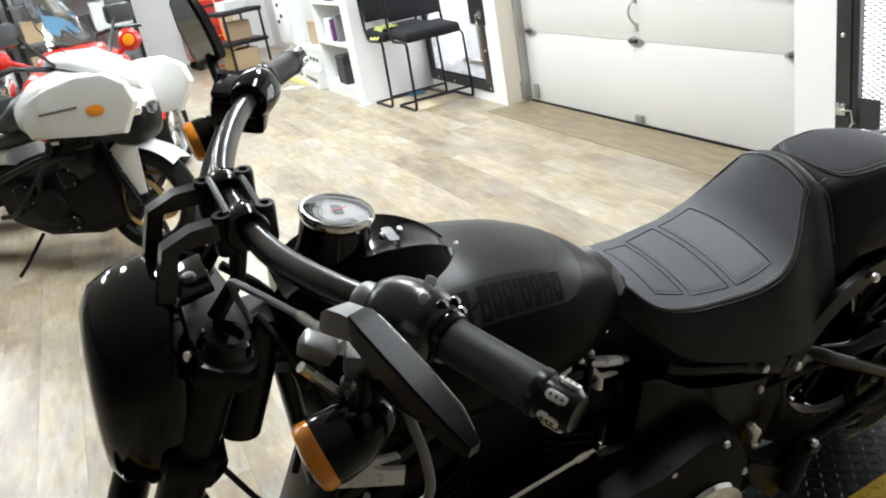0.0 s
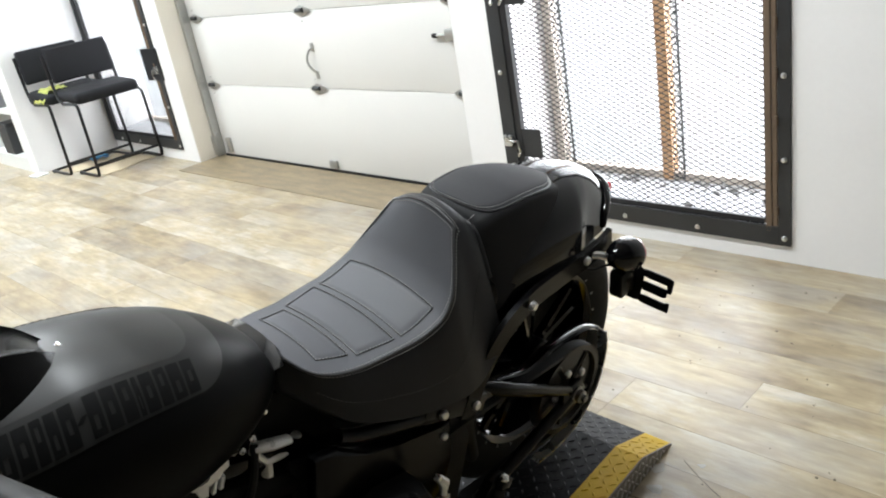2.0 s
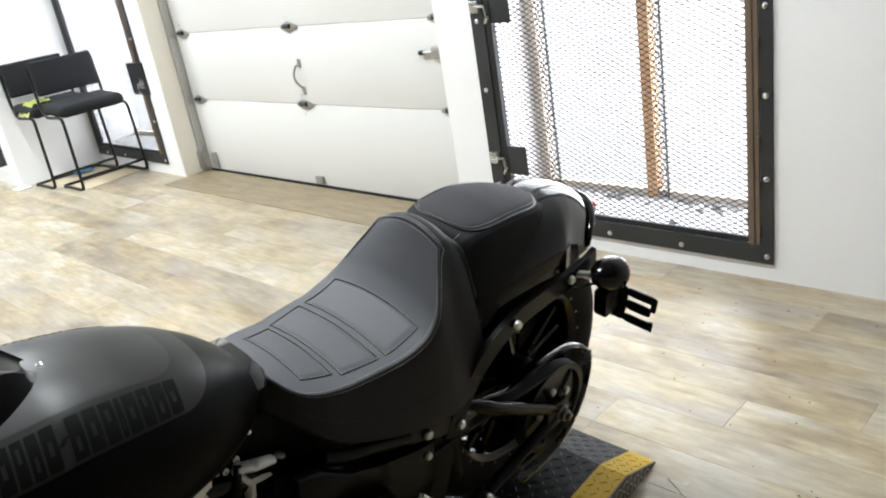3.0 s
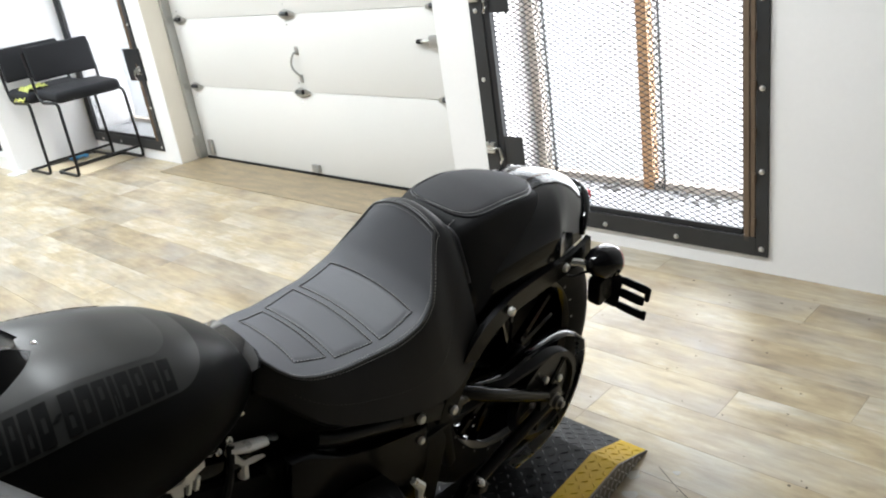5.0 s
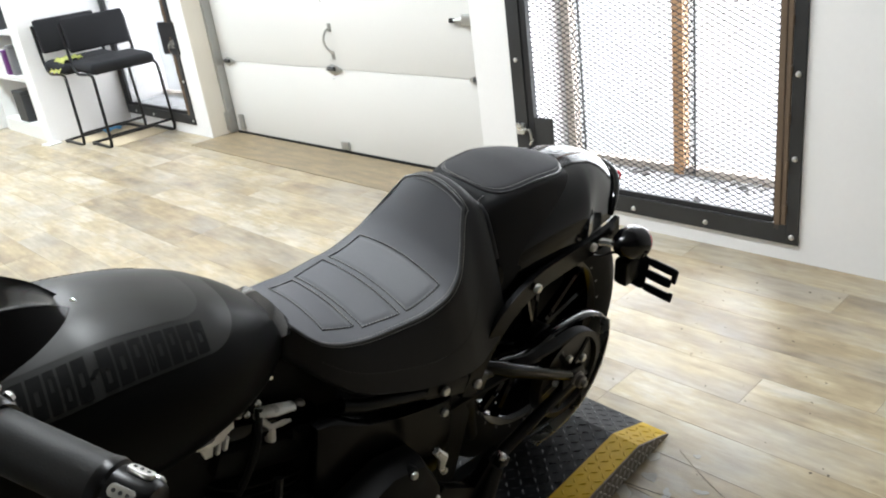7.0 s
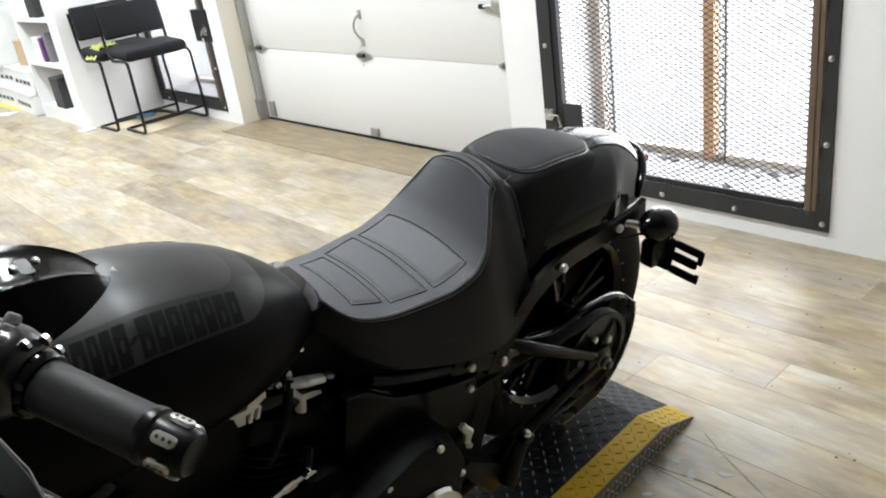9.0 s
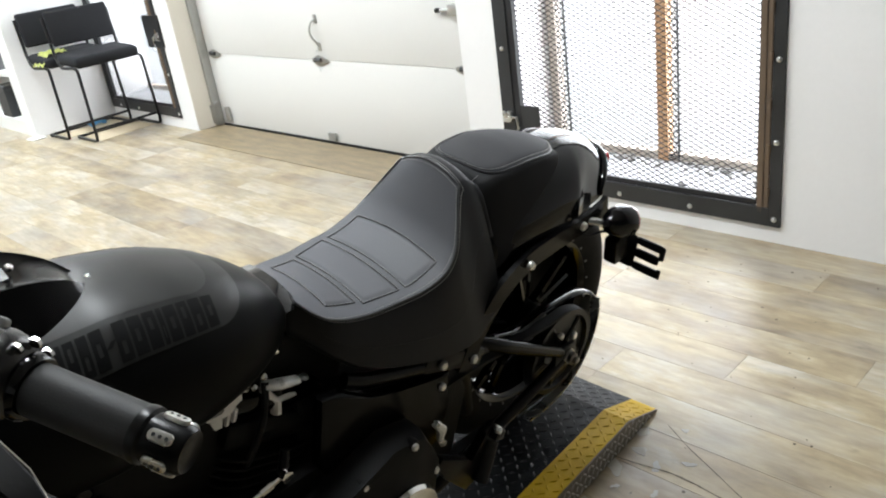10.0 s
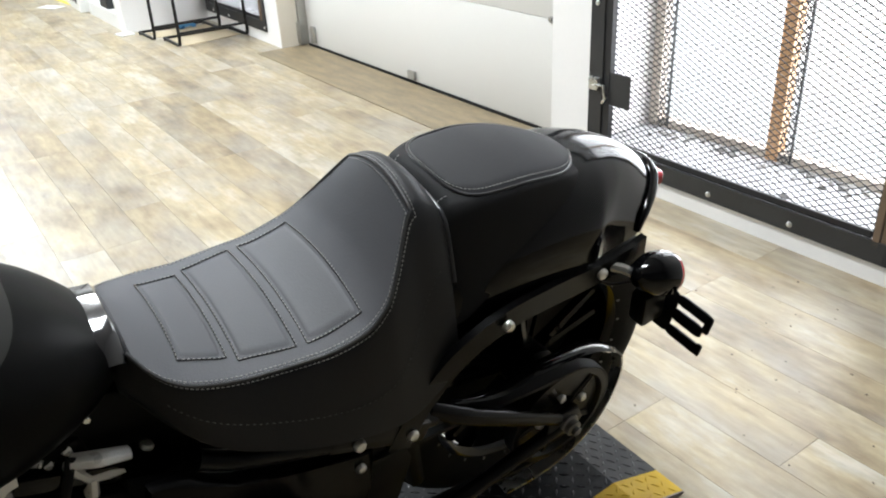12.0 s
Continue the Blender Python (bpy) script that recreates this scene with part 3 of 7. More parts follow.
    part("bottom_rail", block(2.94, 2.985, y0 + 0.07, y1 - 0.032, z0 + 0.075, z0 + 0.11, 0.003), TIMBER_PALE, w, smooth=False)
    return w


barred_window("window_1", 0.770, 2.07, 0.068, 2.27, (0.305, 0.97), ((1.412, 0.050, TIMBER), (1.985, 0.045, TIMBER_PALE)), "street window behind a dark steel frame with expanded metal")
barred_window("window_2", 5.26, 6.48, 0.08, 2.27, (0.60,), ((6.0, 0.05, TIMBER_PALE),), "side window behind a dark steel frame with expanded metal", True)
backdrop = structure("backdrop", block(3.30, 3.32, -0.6, 7.6, -0.25, 3.2), DAYLIGHT, "overexposed white daylight outside the windows")
# rubbish and grit lying on the sill
random.seed(4)
grit = bmesh.new()
for _ in range(70):
    s = random.uniform(0.004, 0.015)
    back = random.random() < 0.9
    bmesh.ops.create_icosphere(grit, subdivisions=1, radius=s, matrix=pose(random.uniform(2.84, 2.93) if back else random.uniform(2.68, 2.86), random.uniform(0.90, 1.95), 0.144 + s * 0.4, random.uniform(0, 90), 0, random.uniform(0, 360)) @ Matrix.Diagonal((1.6, 1, 0.6, 1)))
tagged(part("gravel", grit, RUBBLE, smooth=False), "grey gravel and debris on the window sill", "debris", kind="stuff")


# ---------------------------------------------------------------- lift platform
def lift():
    top = thing("motorcycle_lift", pose(1.485, 0.602, 0, 0, 0, 4.0) @ pose(-1.485, -0.602, 0), "low black tread-plate motorcycle lift with worn yellow edges", "lift")
    ya, yb, yc, yd = 0.605, 0.686, 1.169, 1.25      # edge, inner edge, inner edge, edge
    h = 0.060

    def fold(y):
        return 1.338 + 0.11 * (y - ya)

    def end(y):
        return 1.486 + 0.11 * (y - ya)

    def top_z(x, y):
        return h if x < fold(y) else 0.005 + (h - 0.005) * (end(y) - x) / (end(y) - fold(y))

    def lugs(name, x0, x1, y0, y1, material, up, step=0.0245, skip=None):
        """Raised lozenges in alternating directions."""
        verts, faces = [], []
        i = 0
        for ix, x in enumerate(np.arange(x0, x1, step)):
            for iy, y in enumerate(np.arange(y0, y1, step)):
                if skip and skip(x, y):
                    continue
                a = radians(45 if (ix + iy) % 2 else -45)
                c, s = math.cos(a), math.sin(a)
                for lx, ly, lz in ((-0.0115, 0, 0), (0, -0.0034, 0), (0.0115, 0, 0), (0, 0.0034, 0), (-0.0045, 0, 0.0024), (0.0045, 0, 0.0024)):
                    verts.append(up(x + c * lx - s * ly, y + s * lx + c * ly, lz))
                k = i * 6
                faces += [(k, k + 1, k + 5, k + 4), (k + 1, k + 2, k + 5), (k + 2, k + 3, k + 4, k + 5), (k + 3, k, k + 4)]
                i += 1
        me = bpy.data.meshes.new(name)
        me.from_pydata(verts, [], faces)
        me.materials.append(material)
        ob = new(name, me)
        ob.parent = top
        return tagged(ob, kind="stuff")

    def back(y):
        return -1.10

    def plate(name, x0, x1, pts, material, label=""):
        """Pieces of deck between two cross lines; pts gives (y, share of the height)."""
        bm = loft([[Vector((x(y), y, top_z(x(y), y) * k)) for y, k in pts] for x in (x0, x1)])
        return part(name, bm, material, top, label, smooth=False)

    for nm, x0, x1 in (("deck", back, fold), ("ramp", fold, end)):
        plate(nm, x0, x1, [(yb, 0), (yc, 0), (yc, 1), (yb, 1)], DECK, "dark worn tread plate")
    lugs("tread_relief", -0.5, 1.535, yb + 0.012, yc - 0.005, DECK_LUG_LIT, lambda x, y, z: (x, y, top_z(x, y) + z - 0.0002), skip=lambda x, y: x > end(y) - 0.012)
    for side, (o, i_) in enumerate(((ya, yb), (yd, yc))):
        s = 1 if side == 0 else -1
        for x0, x1 in ((back, fold), (fold, end)):
            plate("edge_strip", x0, x1, [(o + s * 0.003, 0.1), (i_ - s * 0.001, 0.1), (i_ - s * 0.001, 1.02), (o + s * 0.003, 1.02)], YELLOW, "worn yellow painted edge")
            plate("side_skirt", x0, x1, [(o, 0), (o + s * 0.003, 0), (o + s * 0.003, 0.99), (o, 0.99)], BARE, "bare bright tread-plate skirt")
    lugs("edge_relief", -0.5, 1.47, ya + 0.014, yb - 0.008, YELLOW, lambda x, y, z: (x, y, top_z(x, y) * 1.02 + z - 0.0002))
    lugs("skirt_relief", -0.5, 1.46, 0.008, 0.06, BARE_LUG, lambda x, y, z: (x, ya - z, y), 0.018, skip=lambda x, y: y > top_z(x, ya) - 0.006)
    return top


lift()

# ---------------------------------------------------------------- the motorcycle, leaning on its stand
# its own axes: x to the rear, y to its right, z up along the leaning frame
LEAN_DEG, BIKE_Y = 12.5, 0.853
bike = thing("motorcycle", pose(0, BIKE_Y, 0, LEAN_DEG, 0, 0), "matt black cruiser motorcycle with drag handlebar parked on the lift", "motorcycle")


def mirrored(bm):
    """Adds the other side's half to a body."""
    geom = bmesh.ops.duplicate(bm, geom=bm.verts[:] + bm.edges[:] + bm.faces[:])["geom"]
    for v in [g for g in geom if isinstance(g, bmesh.types.BMVert)]:
        v.co.y = -v.co.y
    bmesh.ops.reverse_faces(bm, faces=[g for g in geom if isinstance(g, bmesh.types.BMFace)])
    return bm


def bolt(at, to, r, parent, material=None, name="bolt"):
    return part(name, lathe([(r, 0), (r, r * 0.5), (r * 0.75, r * 0.85), (r * 0.3, r * 0.95)], toward(at, to), 10), material or BOLT, parent)


# ---- wheels
def wheel(u, w, big, wide, name, spokes, v0=0.0):
    prof = [(0.66, 0.40), (0.72, 0.47), (0.80, 0.49), (0.865, 0.45), (0.92, 0.36), (0.965, 0.25), (0.99, 0.12), (1.0, 0.0)]
    prof = [(big * r, -wide * h) for r, h in prof] + [(big * r, wide * h) for r, h in prof[-2::-1]]
    tyre = part(name + "_tyre", lathe(prof + prof[:1], pose(u, v0, w, 90, 0, 0), 64, caps=False), TYRE, bike, "black road tyre")
    rim = part(name + "_rim", lathe([(big - 0.102, -wide * 0.42), (big - 0.112, -wide * 0.40), (big - 0.125, -wide * 0.30), (big - 0.125, wide * 0.30), (big - 0.112, wide * 0.40), (big - 0.102, wide * 0.42), (big - 0.102, -wide * 0.42)], pose(u, v0, w, 90, 0, 0), 64, caps=False), GLOSS, bike, "gloss black cast rim")
    for i in range(48):
        a = 2 * math.pi * i / 48
        part("rim_notch", box((0.006, 0.0025, 0.004), pose(u + (big - 0.107) * math.cos(a), v0 - wide * 0.42, w + (big - 0.107) * math.sin(a), 0, -math.degrees(a), 0)), GREYMET, rim) if i % 2 else None
    part("hub", lathe([(0.03, -0.075), (0.05, -0.06), (0.045, 0), (0.05, 0.06), (0.03, 0.075)], pose(u, v0, w, 90, 0, 0), 24), SATIN, rim)
    for i in range(spokes):
        a = 2 * math.pi * i / spokes + 0.35
        for s in (-1, 1):
            c, e = a + s * 0.07, a + s * 0.17
            part("spoke", tube([(u + 0.04 * math.cos(c), v0 - 0.02, w + 0.04 * math.sin(c)), (u + (big - 0.12) * math.cos(e), v0 - 0.01, w + (big - 0.12) * math.sin(e))], [0.014, 0.011], 8), GLOSS, rim)
    return tyre


RA = (1.177, 0.361)
wheel(RA[0] + 0.004, 0.392, 0.330, 0.130, "rear", 5, 0.040)
# added oversized dark disc, keeps the wheel's inside as black as its shade
part("brake_rotor", lathe([(0.204, -0.003), (0.207, 0.0), (0.204, 0.003), (0.05, 0.005), (0.05, -0.005)], pose(RA[0] + 0.006, 0.078, 0.398, 90, 0, 0), 48), WRINKLE, bike, "dark disc added for the shade inside the rear wheel")
wheel(-0.47, 0.374, 0.312, 0.14, "front", 5)


# ---- fuel tank
TANK = dict(u=[-0.07, -0.05, 0.0, 0.08, 0.17, 0.26, 0.34, 0.40, 0.44, 0.465, 0.475], hw=[0.06, 0.095, 0.132, 0.157, 0.163, 0.156, 0.138, 0.112, 0.084, 0.055, 0.03],
            top=[0.945, 0.962, 0.978, 0.990, 0.990, 0.975, 0.948, 0.915, 0.882, 0.852, 0.832], low=[0.80, 0.775, 0.755, 0.745, 0.742, 0.742, 0.748, 0.762, 0.778, 0.79, 0.80])


def tank_at(u, a, out=0.0):
    """A point on the tank: a is the turn round it, from 0 at the top to pi at the bottom, below zero on its left."""
    hw, top, low = (pchip(TANK["u"], TANK[k], u) for k in ("hw", "top", "low"))
    mid = low + (top - low) * 0.46
    s, c = math.sin(a), math.cos(a)
    v = (hw + out) * math.copysign(abs(s) ** 0.86, s)
    rise = (top - mid + out) if c > 0 else (mid - low + out)
    return Vector((u, v, mid + rise * math.copysign(abs(c) ** (0.92 if c > 0 else 0.7), c)))


us = [TANK["u"][0] + (TANK["u"][-1] - TANK["u"][0]) * (0.5 - 0.5 * math.cos(math.pi * i / 44)) for i in range(45)]
tank = part("fuel_tank", loft([[tank_at(u, a) for a in np.linspace(-math.pi, math.pi, 56, endpoint=False)] for u in us]), TANK_MATT, bike, "matt black teardrop fuel tank", angle=70)


def tank_patch(name, rows, material, out, label=""):
    """A film on the tank: rows of (u, from turn, to turn)."""
    bm = bmesh.new()
    n = 22
    vs = [[bm.verts.new(tank_at(u, a0 + (a1 - a0) * j / n, out)) for j in range(n + 1)] for u, a0, a1 in rows]
    for r, q in zip(vs, vs[1:]):
        for j in range(n):
            bm.faces.new((r[j], r[j + 1], q[j + 1], q[j]))
    return part(name, bm, material, tank, label, angle=70)


def ease(x):
    return max(0.0, 1 - x * x) ** 0.5


# the lighter panel over the tank's top, rounded off towards the seat, with a band along each side
def panel_rows(u0, u1, lim, bend):
    rows = []
    for i in range(61):
        t = 1 - (1 - i / 60) ** 2
        k = 1 if t < bend else max(0.02, ease((t - bend) / (1 - bend))) ** 0.8
        rows.append((u0 + (u1 - u0) * t, -lim * k, lim * k))
    return rows


tank_patch("side_band", panel_rows(-0.01, 0.388, 0.965, 0.82), TANK_BAND, 0.0011, "charcoal painted band")
tank_patch("top_panel", panel_rows(-0.01, 0.352, 0.50, 0.86), TANK_PANEL, 0.0016, "lighter charcoal painted tank panel")

# the side's maker's graphic as plain block shapes
def graphic(side):
    x = 0.070
    widths = [0.0155, 0.0165, 0.0155, 0.012, 0.0125, 0.0155, 0.007, 0.0165, 0.0165, 0.016, 0.006, 0.016, 0.0145, 0.0165, 0.0165]
    for i, wd in enumerate(widths):
        lo, hi = (0.71, 0.77) if i == 6 else (0.56, 0.93)
        # slanted strokes: the lower end lies a little further forward
        slant = 0.010
        bm = bmesh.new()
        grid = [[bm.verts.new(tank_at(x + wd * p / 3 - slant * (q / 6), side * (lo + (hi - lo) * q / 6), 0.0021)) for q in range(7)] for p in range(4)]
        for r, q in zip(grid, grid[1:]):
            for k in range(6):
                if i != 6 and r is grid[1] and k in ((1, 2) if i % 3 == 0 else (3, 4) if i % 3 == 1 else (2, 3)):
                    continue
                bm.faces.new((r[k], r[k + 1], q[k + 1], q[k]))
        part("graphic_block", bm, TANK_LETTER, tank, angle=70)
        x += wd + 0.0032


graphic(-1)
graphic(1)

# ---- instrument console on the tank
def console_at(u, s):
    """Left to right across the console, s from -1 to 1."""
    half = pchip([-0.06, 0.0, 0.06, 0.12, 0.17, 0.195, 0.207], [0.074, 0.090, 0.092, 0.080, 0.056, 0.032, 0.010], u)
    top = pchip([-0.06, 0.0, 0.06, 0.12, 0.17, 0.207], [1.020, 1.046, 1.050, 1.038, 1.014, 0.978], u)
    base = min(tank_at(u, half / pchip(TANK["u"], TANK["hw"], u) * s).z, top) - 0.006
    k = abs(s)
    # a dished top inside a crease, then a straight flank
    if k < 0.62:
        return Vector((u, half * s, top - 0.007 * (1 - (k / 0.62) ** 4)))
    return Vector((u, half * s, top - (top - base) * ((k - 0.62) / 0.38) ** 0.9))


dash = bmesh.new()
dus = [-0.06 + 0.267 * i / 30 for i in range(31)]
rows_ = []
for u in dus:
    ring = [console_at(u, v) for v in (-1, -0.9, -0.8, -0.7, -0.62, -0.58, -0.5, -0.35, -0.18, 0, 0.18, 0.35, 0.5, 0.58, 0.62, 0.7, 0.8, 0.9, 1)]
    ring += [Vector((u, p.y, p.z - 0.03)) for p in (ring[-1], ring[0])]
    rows_.append(ring)
loft(rows_, bm=dash)
console = part("instrument_console", dash, CONSOLE_BLACK, bike, "gloss black instrument console", angle=28)
DIAL = Vector((0.038, 0.0, 1.092))
tilt = Vector((0.25, -0.02, 1.0)).normalized()
dm = toward(DIAL, DIAL + tilt)
dmS = dm @ Matrix.Scale(0.88, 4)
pod = part("speedometer", lathe([(0.066, -0.085), (0.060, -0.065), (0.055, -0.045), (0.054, -0.012), (0.054, 0.0)], dmS, 40), GLOSS, bike, "round speedometer with a chrome bezel")
part("bezel", lathe([(0.054, -0.008), (0.057, -0.002), (0.0575, 0.004), (0.055, 0.008), (0.051, 0.008), (0.050, 0.002), (0.050, -0.002)], dmS, 40, caps=False), CHROME, pod, "polished chrome bezel")
part("dial_face", lathe([(0.0505, -0.001), (0.0505, 0.0)], dmS, 40), DIALFACE, pod, "pale grey dial face")
part("dial_ring", slab([(0.036 * math.cos(a), 0.036 * math.sin(a)) for a in np.linspace(0.9, 3.9, 18)] + [(0.027 * math.cos(a), 0.027 * math.sin(a)) for a in np.linspace(3.9, 0.9, 18)], 0.0006, dmS @ pose(0, 0, 0.0006)), DIALMARK, pod)
part("display", slab(rounded(0.03, 0.016, 0.004), 0.0006, dmS @ pose(0.012, -0.004, 0.0006)), DIALMARK, pod)
part("needle", slab([(-0.004, -0.001), (0.03, -0.0005), (0.03, 0.0005), (-0.004, 0.001)], 0.0006, dmS @ pose(0.005, 0.005, 0.0018, 0, 0, -60)), DIALRED, pod)
# ignition switch and its two screws behind the dial
part("switch_plate", slab(rounded(0.040, 0.016, 0.007), 0.002, toward((0.108, 0.0, 1.034), (0.112, 0.0, 1.08))), SATIN, console, "black ignition plate")
for k, uu in enumerate((0.095, 0.122)):
    part("indicator", lathe([(0.0052, 0), (0.0052, 0.004), (0.004, 0.006), (0.0015, 0.007)], toward((uu, -0.004 + 0.005 * k, 1.037 - 0.002 * k), (uu + 0.002, -0.004, 1.08)), 12), CHROME, console)
bolt((0.205, -0.004, 0.984), (0.215, -0.004, 0.99), 0.006, console, CHROME)

# ---- seat
SEAT = dict(u=[0.462, 0.476, 0.490, 0.510, 0.54, 0.60, 0.68, 0.74, 0.775, 0.80, 0.82, 0.834, 0.850, 0.872, 0.885],
            tw=[0.046, 0.058, 0.082, 0.100, 0.111, 0.118, 0.127, 0.131, 0.124, 0.105, 0.085, 0.074, 0.072, 0.072, 0.070],
            ws=[0.836, 0.836, 0.822, 0.807, 0.796, 0.785, 0.784, 0.797, 0.821, 0.858, 0.894, 0.914, 0.918, 0.906, 0.893],
            wt=[0.846, 0.846, 0.836, 0.824, 0.810, 0.797, 0.798, 0.813, 0.841, 0.880, 0.916, 0.938, 0.941, 0.926, 0.910],
            sw=[0.062, 0.078, 0.100, 0.122, 0.138, 0.155, 0.168, 0.171, 0.170, 0.167, 0.163, 0.160, 0.157, 0.152, 0.147],
            wb=[0.790, 0.778, 0.764, 0.745, 0.718, 0.690, 0.664, 0.650, 0.644, 0.644, 0.648, 0.654, 0.662, 0.676, 0.690])


def seat_at(tab, u, s, out=0.0):
    """Across a seat: s from -1 to 1 lies between its seams, to 2 and -2 down its sides."""
    tw, ws, wt, sw, wb = (pchip(tab["u"], tab[k], u) for k in ("tw", "ws", "wt", "sw", "wb"))
    k, sg = abs(s), math.copysign(1, s)
    # the worn foam stands a little higher on its right
    lift = 0.010 * math.sin(math.pi * min(1, max(0, (u - 0.47) / 0.34))) ** 0.8 if tab["u"][0] < 0.5 else 0.0
    lift *= (s + 1) / 2 if k <= 1 else max(0, 2 - s) if s > 0 else 0
    if k <= 1:
        return Vector((u, tw * s, wt - (wt - ws) * k * k + out + lift))
    b = k - 1
    v = tw + (sw - tw) * b ** 0.85
    w = ws + lift - (ws - wb) * b ** 1.06
    return Vector((u, sg * (v + out), w + out * (1 - b)))


def cushion(name, tab, material, label):
    u0, u1 = tab["u"][0], tab["u"][-1]
    n = 64
    ss = list(np.linspace(-2, -1, 11)) + list(np.linspace(-1, 1, 19))[1:] + list(np.linspace(1, 2, 11))[1:]
    rings = []
    for i in range(n + 1):
        u = u0 + (u1 - u0) * i / n
        r = [seat_at(tab, u, s) for s in ss]
        wb = pchip(tab["u"], tab["wb"], u)
        sw = pchip(tab["u"], tab["sw"], u)
        r += [Vector((u, sw * 0.9, wb - 0.012)), Vector((u, -sw * 0.9, wb - 0.012))]
        rings.append(r)
    bm = loft(rings)
    return part(name, bm, material, bike, label, angle=55)


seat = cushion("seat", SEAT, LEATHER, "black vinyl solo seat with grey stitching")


def stitches(parent, points, gap=0.0058, size=0.0036, r=0.0007, lift=0.0007, thread=None):
    """A row of thread stitches along a line."""
    pts = [Vector(p) for p in points]
    lens = np.cumsum([0] + [(b - a).length for a, b in zip(pts, pts[1:])])
    verts, faces, d = [], [], 0.0
    while d < lens[-1] - size:
        ab = []
        for q in (d, d + size):
            i = min(int(np.searchsorted(lens, q, side="right")) - 1, len(pts) - 2)
            ab.append(pts[i].lerp(pts[i + 1], (q - lens[i]) / max(1e-9, lens[i + 1] - lens[i])))
        a, b = ab
        dr = (b - a).normalized()
        up = Vector((0, 0, 1))
        side = dr.cross(up)
        side = side.normalized() * r if side.length > 0.1 else Vector((r, 0, 0))
        up = up * lift * 1.3
        k = len(verts)
        verts += [a - side, a + side, b + side, b - side, (a + b) / 2 - side * 0.7 + up, (a + b) / 2 + side * 0.7 + up]
        faces += [(k, k + 1, k + 5, k + 4), (k + 3, k + 2, k + 5, k + 4), (k, k + 4, k + 3), (k + 1, k + 2, k + 5)]
        d += gap
    me = bpy.data.meshes.new("stitching")
    me.from_pydata(verts, [], faces)
    me.materials.append(thread or THREAD)
    ob = new("stitching", me)
    ob.parent = parent
    return tagged(ob, "grey thread stitching", kind="stuff")


# piping and double stitching along the seams, down to the front and over the backrest
seam_l = [seat_at(SEAT, u, -1.0, 0.001) for u in np.linspace(0.478, 0.834, 60)]
ridge = [seat_at(SEAT, 0.834, s, 0.001) for s in np.linspace(-1, 1, 21)][1:]
seam = seam_l + ridge + [Vector((p.x, -p.y, p.z)) for p in seam_l[::-1]][1:]
# top cover over the dark seat body; its paler colour includes overhead light
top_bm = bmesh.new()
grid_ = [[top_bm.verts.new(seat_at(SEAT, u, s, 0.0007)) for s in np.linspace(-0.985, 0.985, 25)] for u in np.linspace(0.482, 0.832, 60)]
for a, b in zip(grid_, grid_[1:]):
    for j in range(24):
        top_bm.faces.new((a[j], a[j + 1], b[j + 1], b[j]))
part("seat_top", top_bm, LEATHER_TOPLIT, seat, "charcoal vinyl top cover, overhead light painted into its colour", angle=60)
part("piping", tube(seam, 0.0026, 6), PIPING, seat, "shiny black seam piping")
for s0, u_end in ((0.955, 0.829), (1.045, 0.840)):
    line = [seat_at(SEAT, u, -s0, 0.0012) for u in np.linspace(0.482, u_end, 60)] + [seat_at(SEAT, u_end, s, 0.0012) for s in np.linspace(-s0, s0, 21)][1:] + [seat_at(SEAT, u, s0, 0.0012) for u in np.linspace(u_end, 0.482, 60)][1:]
    stitches(seat, line)
# lower side seams
for sg in (-1, 1):
    stitches(seat, [seat_at(SEAT, u, sg * pchip([0.50, 0.6, 0.72, 0.80, 0.87], [1.55, 1.62, 1.66, 1.60, 1.35], u), 0.0010) for u in np.linspace(0.50, 0.87, 50)], 0.008, thread=THREAD_DARK)


def pad(u0, u1, half0, half1, parent):
    """A stitched raised panel across the seat."""
    n, m = 24, 40
    def inset(i, j):
        x, y = 2 * i / n - 1, 2 * j / m - 1
        e = max(abs(x) ** 14, abs(y) ** 40)
        return e
    top, bm = [], bmesh.new()
    for i in range(n + 1):
        row = []
        for j in range(m + 1):
            t, s = i / n, 2 * j / m - 1
            # squeeze the corners round
            cs = 1 - 0.03 * abs(2 * t - 1) ** 6
            hb = (half0 + (half1 - half0) * t) * cs
            u = u0 + (u1 - u0) * t - 0.003 * (s * s - 0.4)
            tw = pchip(SEAT["u"], SEAT["tw"], u)
            p = seat_at(SEAT, u, hb * s / tw, 0.0009)
            p.z += 0.0015 * (1 - inset(i, j)) ** 0.5
            row.append(bm.verts.new(p))
        top.append(row)
    for a, b in zip(top, top[1:]):
        for j in range(m):
            bm.faces.new((a[j], a[j + 1], b[j + 1], b[j]))
    ob = part("seat_panel", bm, LEATHER_TOPLIT, parent, "charcoal stitched panel, overhead light painted into its colour", angle=60)
    return ob


